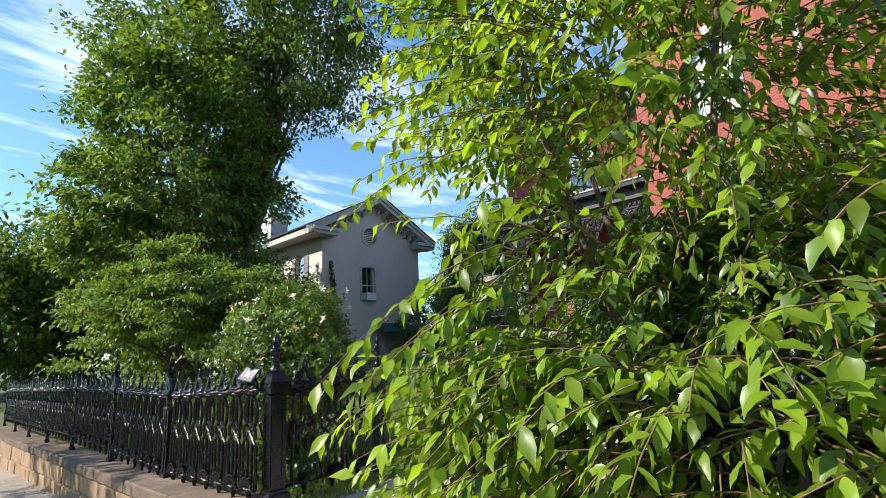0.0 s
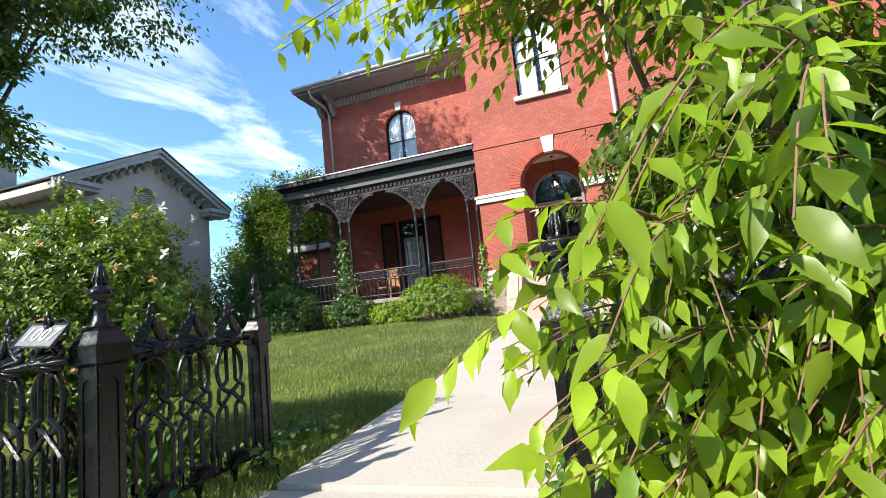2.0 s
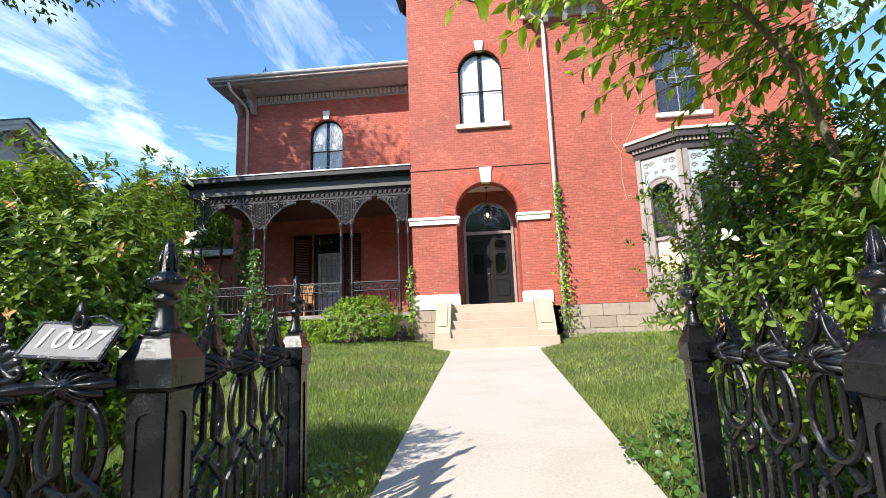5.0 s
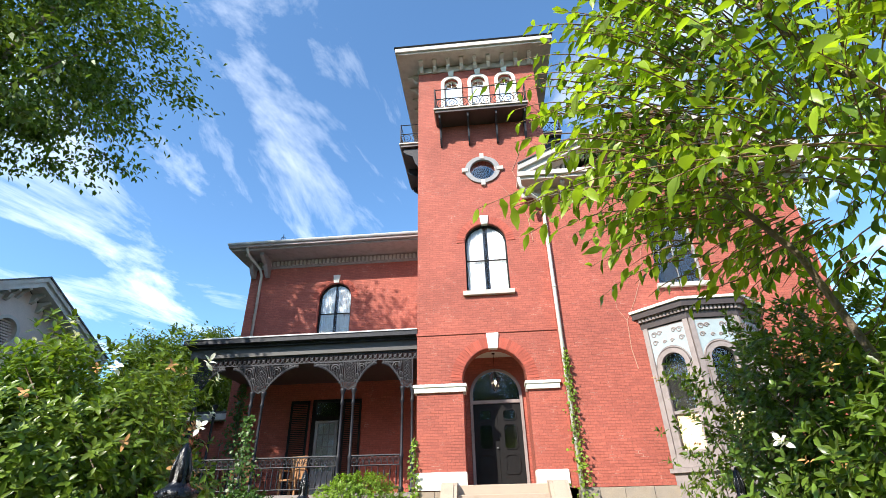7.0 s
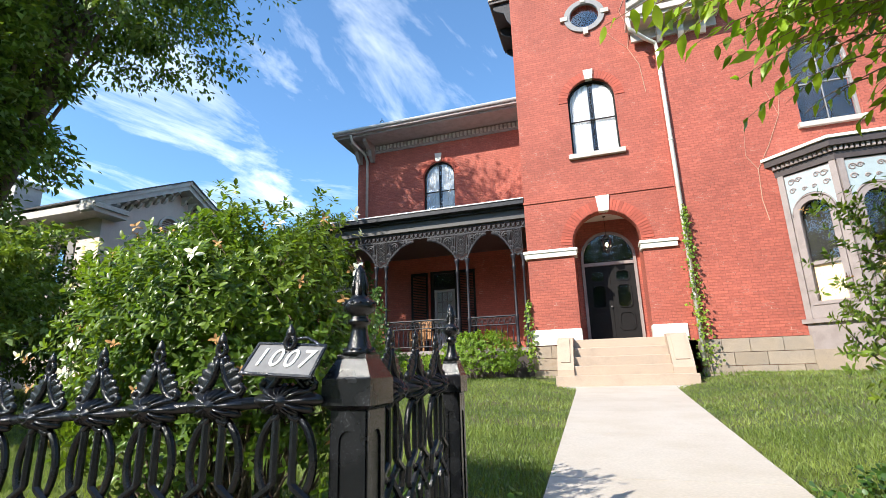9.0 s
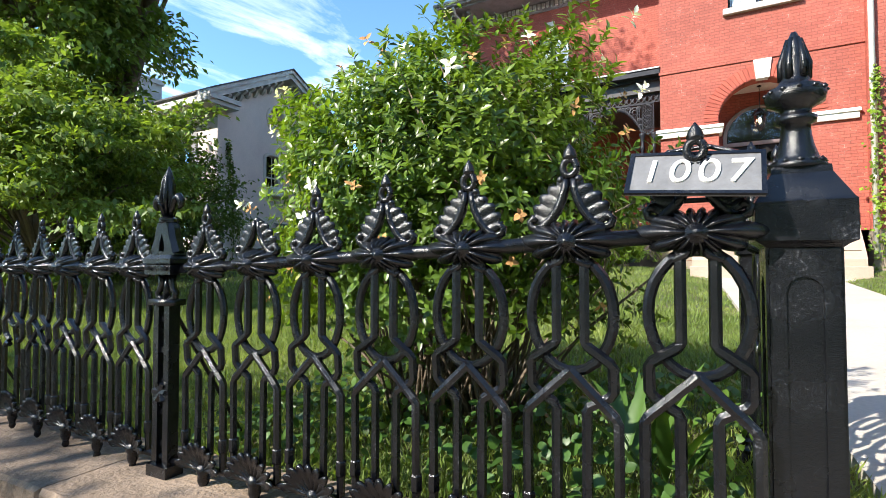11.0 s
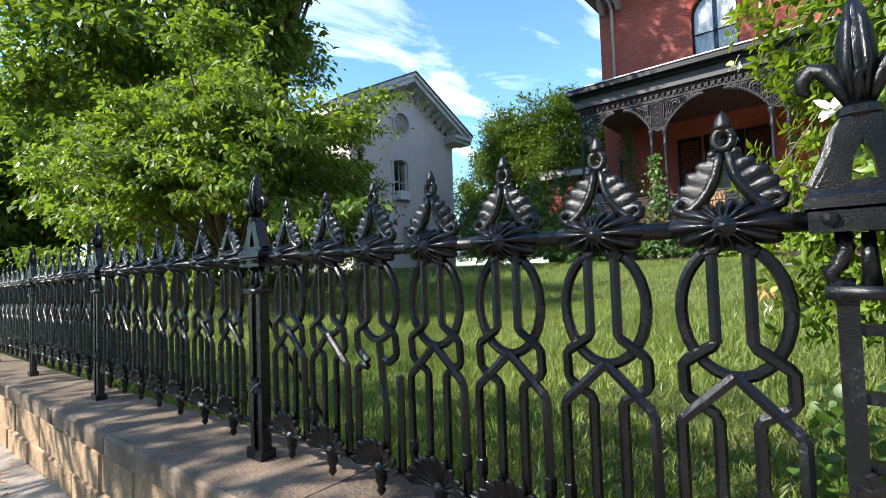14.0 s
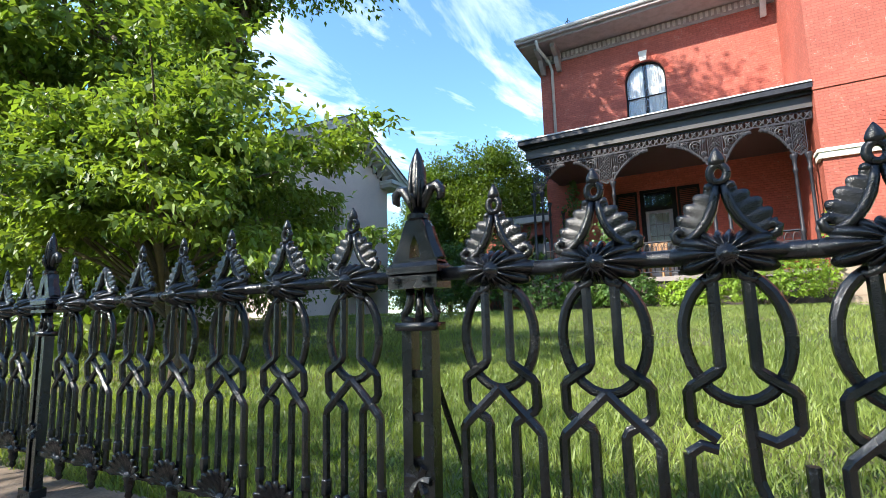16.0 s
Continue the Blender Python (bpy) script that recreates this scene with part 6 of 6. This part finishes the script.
    for q in range(40):
        x, z = 1.55 + 1.9 * ((q * .618) % 1), 2.75 + 1.9 * ((q * .377) % 1)
        hand.append(((x + .55, .5 + .6 * ((q * .71) % 1), z + .05), (x, -.1 + 1.1 * ((q * .53) % 1), z)))
    for q in range(40):
        x, z = 2.22 + 1.5 * ((q * .618) % 1), .42 + .75 * ((q * .377) % 1)
        hand.append(((x + .25, -.36, z + .20), (x - .05, -.52 - .3 * ((q * .53) % 1), z)))
    twigs.extend((np.array(a), np.array(e), k % 3 > 0) for k, (a, e) in enumerate(hand[36:]))
    for q in range(150):
        x, z, y = 2.10 + (1.8 if q % 2 else .85) * ((q * .618) % 1), .78 + .78 * ((q * .377) % 1), -.36 - .36 * ((q * .53) % 1)
        twigs.append((np.array((x + .22, y + .25, z + .02)), np.array((x - .12, y - .08, z + .06 * math.sin(q))), True))
    P, d = shell_points(2000, (2.95, .60, 3.15), (1.3, .95, 2.15), .30, .2)
    P2, d2 = shell_points(260, (3.1, -.10, 1.45), (1.0, .62, .75), .2, .2)
    P, d = np.concatenate([P, P2]), np.concatenate([d, d2])
    for p, q in zip(P, d):
        ln = rng.uniform(.3, .6)
        e = p + (q * np.array((1, 1, .45)) + np.array((-.15, -.15, -.12))) * ln
        clear = e[2] < 2.62 and e[0] < (2.72 if e[1] > .1 else 2.12 + .25 * max(0, .3 - e[1]))
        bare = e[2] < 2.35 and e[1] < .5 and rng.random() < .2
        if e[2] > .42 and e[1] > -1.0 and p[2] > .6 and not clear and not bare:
            # high twigs more often get the sunlit leaf colour, low ones the shaded
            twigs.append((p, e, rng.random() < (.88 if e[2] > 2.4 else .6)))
    wood = Build()
    sets = {True: [[], [], []], False: [[], [], []]}
    for a, e, bright in twigs:
        ln = np.linalg.norm(e - a)
        n = max(6, int(ln / .042))
        sag = np.array((0, 0, .10 * ln))
        pts = [a + (e - a) * t_ + sag * 4 * t_ * (1 - t_) for t_ in np.linspace(0, 1, 6)]
        wood.tube([Vector(p) for p in pts], .0045, 4, .0015)
        dirv = (e - a) / ln
        side = np.cross(dirv, (0, 0, 1))
        side = side / max(np.linalg.norm(side), 1e-6)
        for i in range(n):
            t_ = (i + .6) / n
            t_ += rng.uniform(-.5, .5) / n
            if t_ < .12 or rng.random() < .14:
                continue
            p = a + (e - a) * t_ + sag * 4 * t_ * (1 - t_)
            s = 1 if i % 2 else -1
            D = dirv * rng.uniform(.2, .9) + side * s * rng.uniform(.2, .9) + np.array((0, 0, -rng.uniform(.05, 1.0))) + rng.normal(size=3) * .26
            N = np.array((0, 0, 1.0)) + dirv * .4 + side * s * .35 + rng.normal(size=3) * .42
            # leaves near a twig's base mostly take the shaded colour
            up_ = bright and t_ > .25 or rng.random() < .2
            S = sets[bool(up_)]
            S[0].append(p), S[1].append(D), S[2].append(N)
    tw = tagged(part("twig_work", wood, TWIG, tree, "", True), kind="stuff")
    out = [tr, tw]
    for key, mat in ((True, LEAF_SUNLIT), (False, LEAF_SHADED)):
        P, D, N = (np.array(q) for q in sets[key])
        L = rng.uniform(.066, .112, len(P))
        ob = part("foliage", leaf_mesh("foliage", P, D, N, L, L * rng.uniform(.36, .46, len(P)), mat, True, .26, .26, .13), None, tree, "leaves coloured as sunlit" if key else "leaves coloured as shaded")
        out.append(ob)
    lift(tree, *out)


cherry()


# ---- trees and bushes ----
def clump_tree(name, label, c, r, clumps, per, leaf, mat, root, trunk_r, spread=.55, inner=.45, low=-.6, flat=.5, extra=(), bark=BARK, limbs=26, rough=.25):
    """A tree: tapered trunk, limbs to leaf clumps, many small leaves with gaps between clumps."""
    tr = thing(name, label, "tree", root)
    P, d = shell_points(clumps, c, r, inner, rough, low)
    if len(extra):
        P = np.concatenate([P, np.array(extra)])
        d = np.concatenate([d, np.tile((0, 0, -.3), (len(extra), 1))])
    n = len(P)
    size = spread * rng.uniform(.6, 1.3, n)
    Q = np.repeat(P, per, axis=0) + rng.normal(size=(n * per, 3)) * np.repeat(size, per)[:, None] * np.array((1, 1, flat)) * .55
    D = unit(np.repeat(d, per, axis=0) * .6 + rng.normal(size=Q.shape) * .8 + np.array((0, 0, -.25)))
    N = unit(np.array((0, 0, 1.0)) + rng.normal(size=Q.shape) * .45)
    L = leaf * rng.uniform(.7, 1.3, len(Q))
    lv = part("crown", leaf_mesh("crown", Q, D, N, L, L * .5, mat), None, tr)
    b = Build()
    top = Vector(c) + Vector((0, 0, r[2] * .35))
    base = Vector(root)
    k = base + (top - base) * .4 + Vector((.1, .1, 0)) * trunk_r * 6
    b.tube([base - Vector((0, 0, .2)), base + Vector((0, 0, .3)), k, k + (top - k) * .5, top], trunk_r, 9, trunk_r * .3)
    tk = part("trunk", b, bark, tr, "", True)
    b = Build()
    for q in P[rng.permutation(n)[:limbs]]:
        q = Vector(q)
        t_ = random.uniform(.25, .8)
        o = base + (top - base) * t_
        mid = o + (q - o) * .5 + Vector((0, 0, .12 * (q - o).length))
        b.tube([o, mid, q], trunk_r * .32, 5, .008)
    lb = tagged(part("limb_work", b, bark, tr, "", True), kind="stuff")
    lift(tr, lv, tk, lb)
    return tr


random.seed(31)
clump_tree("dogwood_tree", "low spreading tree with layered light green foliage behind the fence", (-10.65, 2.6, 2.85), (3.4, 2.1, 1.75), 420, 150, .110, LEAF_TREE, (-9.8, 2.7, .4), .09, .34, .3, -.6, .22, rough=.5, limbs=60)
clump_tree("shade_tree", "tall dark-leaved shade tree with long overhanging limbs", (-13.9, 8.6, 16.5), (3.9, 4.2, 5.6), 330, 70, .22, LEAF_OAK, (-17.5, 6.5, .5), .30, .9, .3, -.95, .4, limbs=16, rough=.5,
           extra=[(-11.2 - .5 * (k % 5) + .37 * (k % 3), 3.6 + .55 * (k % 4), 16.6 + .42 * (k % 7)) for k in range(26)])
clump_tree("ivy_clad_tree", "tall tree clad in dense green ivy beyond the fence", (-17.5, 4.8, 9.0), (4.6, 4.0, 8.2), 760, 90, .25, LEAF_TREE, (-17.3, 4.8, .2), .34, .66, .6, -.95, .45, limbs=30, rough=.4)
clump_tree("yard_tree", "dark leafy tree screening the side yard", (-15.0, 7.5, 3.2), (2.6, 2.4, 2.2), 260, 60, .15, LEAF_OAK, (-15.0, 7.5, .5), .14, .7, .4, -.9, .5)
clump_tree("yard_tree", "leafy light green tree between the houses", (-13.5, 21.5, 5.3), (3.5, 2.4, 4.4), 640, 110, .17, LEAF_OAK, (-13.0, 21.5, 1.2), .16, .7, .5, -.7, .6)
clump_tree("yard_tree", "leafy green tree behind the porch", (-18.3, 26.0, 5.2), (4.2, 2.5, 5.0), 460, 90, .22, LEAF_OAK, (-18.3, 26.0, 1.1), .2, .8, .5, -.7, .6)
clump_tree("yard_tree", "tall tree rising behind the gabled roof", (13.5, 25.0, 15.0), (5.5, 4.5, 6.5), 420, 80, .27, LEAF_TREE, (13.5, 26.0, 1.2), .4, 1.2, .5, -.6, .6)
for tx, ty, tz, tr_ in ((-27.0, 1.5, 4.5, 4.0), (-38.0, -4.0, 6.0, 6.0), (-34.0, 4.5, 6.0, 5.0), (-45.0, 14.0, 7.0, 7.0)):
    clump_tree("street_tree", "dark broad street tree in the distance", (tx, ty, tz), (tr_, tr_ * .8, tz * .95), 200, 60, .36, LEAF_OAK, (tx, ty, -.4), .3, 1.1, .4, -.9, .6, rough=.35)
clump_tree("street_tree", "broad tree beyond the neighbouring house", (-31.0, 7.0, 7.0), (5.0, 4.0, 5.5), 300, 80, .34, LEAF_OAK, (-31.0, 7.0, .0), .35, 1.1, .5, -.7, .6)


def bush(name, label, c, r, n, leaf, mat, root, per=8, inner=.6):
    sh = thing(name, label, "bush", root)
    P, d = shell_points(n, c, r, inner, .14, -.6)
    P[:, 2] = np.maximum(P[:, 2], root[2] + .05)
    b, D, N, L, Wd = rosettes(P, d, per, leaf, leaf * .55, 1.0, .3)
    lv = part("foliage", leaf_mesh("foliage", b, D, N, L, Wd, mat), None, sh)
    st = stems(root, P[rng.permutation(len(P))[:30]], .012, BARK, sh)
    lift(sh, lv, st)
    return sh


bush("round_bush", "rounded light green clipped bush beside the steps", (-2.35, 11.15, 1.68), (1.05, .75, .70), 900, .075, LEAF_HEDGE, (-2.35, 11.2, 1.08))
bush("porch_shrub", "dark leafy shrub in front of the porch", (-5.4, 11.6, 1.55), (.9, .5, .55), 420, .09, LEAF_IVY, (-5.4, 11.6, 1.05))
bush("porch_shrub", "leafy shrub at the porch corner", (-7.6, 11.4, 1.75), (1.2, .7, .9), 520, .10, LEAF_IVY, (-7.6, 11.4, 1.05))
bush("yard_shrub", "tall dark shrub beside the porch", (-10.0, 14.5, 2.6), (1.6, 1.4, 1.9), 700, .13, LEAF_IVY, (-10.0, 14.5, 1.2))
bush("yard_shrub", "dark shrub between the houses", (-13.2, 15.5, 2.4), (2.2, 1.8, 1.7), 700, .14, LEAF_IVY, (-13.2, 15.5, 1.2))
bush("yard_shrub", "leafy hedge closing the side yard", (-12.0, 19.0, 2.2), (3.2, 1.4, 1.6), 900, .14, LEAF_TREE, (-12.0, 19.0, 1.2))
bush("yard_shrub", "leafy hedge behind the neighbouring house", (-16.2, 20.5, 2.6), (3.2, 1.4, 2.0), 900, .15, LEAF_TREE, (-16.2, 20.5, 1.2))
bush("porch_shrub", "low light green shrub along the porch", (-3.9, 11.5, 1.40), (.7, .45, .40), 300, .09, LEAF_HEDGE, (-3.9, 11.5, 1.05))
bush("corner_shrub", "leafy shrub near the bay window", (9.5, 10.5, 1.9), (1.3, .9, 1.0), 500, .10, LEAF_IVY, (9.5, 10.5, 1.2))


def vine(name, label, pts, width, n, leaf, mat):
    """Leaves that climb along a line of points."""
    v = thing(name, label, "vine", pts[0])
    pts = np.array(pts, float)
    t_ = rng.random(n) * (len(pts) - 1)
    i = np.minimum(t_.astype(int), len(pts) - 2)
    P = pts[i] + (pts[i + 1] - pts[i]) * (t_ - i)[:, None] + rng.normal(size=(n, 3)) * np.array((width, width * .5, .05)) * (1.25 - t_ / (len(pts) - 1))[:, None]
    D = unit(rng.normal(size=(n, 3)) + np.array((0, -.5, -.6)))
    N = unit(np.array((0, -1.0, .5)) + rng.normal(size=(n, 3)) * .5)
    L = leaf * rng.uniform(.6, 1.3, n)
    lv = part("foliage", leaf_mesh("foliage", P, D, N, L, L * .8, mat), None, v)
    st = part("stem", Build().tube([Vector(p) for p in pts], .014, 5), BARK, v)
    lift(v, lv, st)


vine("climbing_vine", "green vine climbing the downspout", [(3.1, 11.68, 1.2), (3.05, 11.68, 2.6), (3.06, 11.68, 4.2), (3.06, 11.7, 5.4)], .12, 420, .085, LEAF_HEDGE)
vine("climbing_vine", "vine climbing the tower corner by the porch", [(-1.15, 11.9, 1.3), (-1.1, 11.9, 2.2), (-1.1, 11.92, 3.2)], .10, 220, .085, LEAF_HEDGE)
vine("climbing_vine", "leafy vine climbing a porch post", [(-5.8, 12.2, 1.3), (-5.8, 12.2, 2.2), (-5.85, 12.25, 3.1), (-5.9, 12.3, 4.0)], .24, 650, .10, LEAF_IVY)
vine("climbing_vine", "dark vine hanging in the porch corner", [(-7.3, 14.6, 1.9), (-7.3, 14.4, 3.2), (-7.2, 14.2, 4.4), (-7.1, 14.0, 5.3)], .28, 700, .10, LEAF_IVY)
vine("wall_ivy", "dark ivy on the neighbouring stucco wall", [(-18.42, 13.1, 1.2), (-18.42, 13.2, 3.0), (-18.42, 13.0, 4.6), (-18.4, 12.8, 6.6)], .30, 700, .14, LEAF_OAK)

def dry_creeper(pts, forks):
    """Bare stems of a dead creeper clinging to brickwork."""
    v = thing("dry_creeper", "thin bare tan creeper stems on the brick wall", "vine", pts[0])
    b = Build().tube([Vector(p) for p in pts], .012, 4, .006)
    st = part("stem", b, TWIGDRY, v)
    lift(v, st)
    for f in forks:
        tw = part("side_stem", Build().tube([Vector(p) for p in f], .008, 4, .004), TWIGDRY, v)
        lift(v, tw)


TWIGDRY = material("dry creeper stem", (0.46, 0.27, 0.19), 0.9, var=0.2)
dry_creeper([(4.95, 11.84, 4.75), (4.88, 11.84, 5.3), (4.92, 11.84, 6.1), (5.25, 11.84, 6.7), (5.6, 11.84, 7.5), (5.75, 11.84, 8.3), (6.1, 11.84, 9.0)],
            [[(4.92, 11.84, 6.1), (4.70, 11.84, 6.5), (4.78, 11.84, 7.3)], [(5.6, 11.84, 7.5), (5.42, 11.84, 8.2)]])
dry_creeper([(2.62, 11.985, 8.9), (2.55, 11.985, 9.8), (2.30, 11.985, 10.4), (2.42, 11.985, 11.0), (2.2, 11.985, 11.7), (2.5, 11.985, 12.4), (2.44, 11.985, 13.2)],
            [[(2.3, 11.985, 10.4), (1.9, 11.985, 10.9), (1.7, 11.985, 11.2)], [(2.42, 11.985, 11.0), (2.75, 11.985, 11.6), (2.7, 11.985, 12.6)]])

# trees across the street and at the kerb
for tx, tr_ in ((-26, 5.0), (-15, 4.5), (-5, 5.2), (5, 4.6), (15, 5.0), (26, 5.0)):
    clump_tree("street_tree", "broad leafy tree across the street", (tx, -19.0, 7.4), (tr_ + .6, 3.5, 6.6), 230, 60, .42, LEAF_OAK, (tx, -19.0, -.2), .3, 1.1, .4, -.95, .6, rough=.35)
clump_tree("street_tree", "kerbside tree that dapples the wall", (-9.2, -5.8, 5.6), (3.8, 1.6, 1.1), 58, 46, .16, LEAF_TREE, (-7.4, -5.2, -.4), .16, .6, .3, -.9, .4, rough=.5)

# yucca-like blades by the gate post
yu = thing("sword_leaf_plant", "clump of long sword-shaped leaves behind the fence", "plant", (-.35, .55, .5))
n = 13
a = rng.random(n) * 6.28
P = np.tile((-.35, .55, .5), (n, 1)) + rng.normal(size=(n, 3)) * np.array((.06, .06, 0))
D = np.stack([np.cos(a) * .55, np.sin(a) * .55, rng.uniform(.5, 1.4, n)], 1)
N = np.stack([-np.cos(a), -np.sin(a), np.ones(n)], 1)
L = rng.uniform(.35, .55, n)
for k in range(n):
    lift(yu, part("leaf", leaf_mesh("leaf", P[k:k + 1], D[k:k + 1], N[k:k + 1], L[k:k + 1], np.full(1, .05), LEAF_IVY, True, .3, .25), None, yu))


# ---- ground ivy under the shrubs ----
def ground_ivy(label, x0, x1, y0, y1, n):
    P = np.stack([rng.uniform(x0, x1, n), rng.uniform(y0, y1, n), np.zeros(n)], 1)
    edge = np.array([noise.noise(Vector((p[0] * 2.2, p[1] * 2.2, 7))) for p in P])
    P = P[edge > -.22]
    k = len(P)
    P[:, 2] = [lawn_z(p[0], p[1]) for p in P] + rng.uniform(.03, .20, k)
    D = unit(rng.normal(size=(k, 3)) + np.array((0, -.3, -.2)))
    N = unit(np.array((0, -.35, 1.0)) + rng.normal(size=(k, 3)) * .35)
    L = rng.uniform(.028, .058, k)
    tagged(part("ground_ivy", leaf_mesh("ground_ivy", P, D, N, L, L * .8, LEAF_IVY, True, .15, .2)), label, "ground cover", kind="stuff")


ground_ivy("dark green ivy covering the soil under the shrub", -2.2, .22, .14, 1.7, 2200)
ground_ivy("dark green ivy covering the soil beside the walk", 1.85, 4.2, .14, 2.6, 5200)


# ---- lawn ----
def lawn(name, n, box, hgt, wid):
    x0, x1, y0, y1 = box
    P = np.stack([rng.uniform(x0, x1, n), y0 + (y1 - y0) * rng.random(n) ** 1.15, np.zeros(n)], 1)
    on_walk = (P[:, 0] > .33 - .025 * P[:, 1]) & (P[:, 0] < 1.87 + .030 * P[:, 1])
    on_steps = (P[:, 1] > 10.3) & (P[:, 0] > -.45) & (P[:, 0] < 2.78)
    P = P[~(on_walk | on_steps)]
    patch = np.array([noise.noise(Vector((p[0] * .9, p[1] * .9, 3))) for p in P])
    P[:, 2] = [lawn_z(p[0], p[1]) - .005 for p in P]
    k = len(P)
    D = unit(np.stack([rng.normal(size=k) * .42, rng.normal(size=k) * .42, np.ones(k)], 1))
    a = rng.random(k) * 6.28
    N = np.stack([np.cos(a), np.sin(a), np.full(k, .3)], 1)
    L = hgt * rng.uniform(.5, 1.3, k) * (1 + .5 * patch)
    ob = part(name, leaf_mesh(name, P, D, N, L, wid * rng.uniform(.7, 1.3, k), GRASS, False, .2, .35))
    tagged(ob, "uneven green lawn of long grass blades", "grass", kind="stuff")


lawn("lawn", 170000, (-9.5, 8.0, .12, 11.7), .070, .010)
lawn("lawn", 130000, (-7.0, 3.5, .12, 4.8), .070, .0062)
lawn("lawn", 30000, (-19, -7, 1.0, 15.5), .10, .018)

# leaf litter by the wall and on the walk
n = 260
P = np.stack([rng.uniform(-10, 4, n), rng.uniform(-1.5, -.38, n), np.zeros(n)], 1)
P[:, 2] = [pave_z(p[0]) + .006 for p in P]
D = unit(np.stack([rng.normal(size=n), rng.normal(size=n), np.full(n, .05)], 1))
N = unit(np.stack([rng.normal(size=n) * .2, rng.normal(size=n) * .2, np.ones(n)], 1))
tagged(part("leaf_litter", leaf_mesh("leaf_litter", P, D, N, rng.uniform(.03, .06, n), rng.uniform(.015, .03, n), WILT)), "brown fallen leaves on the pavement", "leaves", kind="stuff")
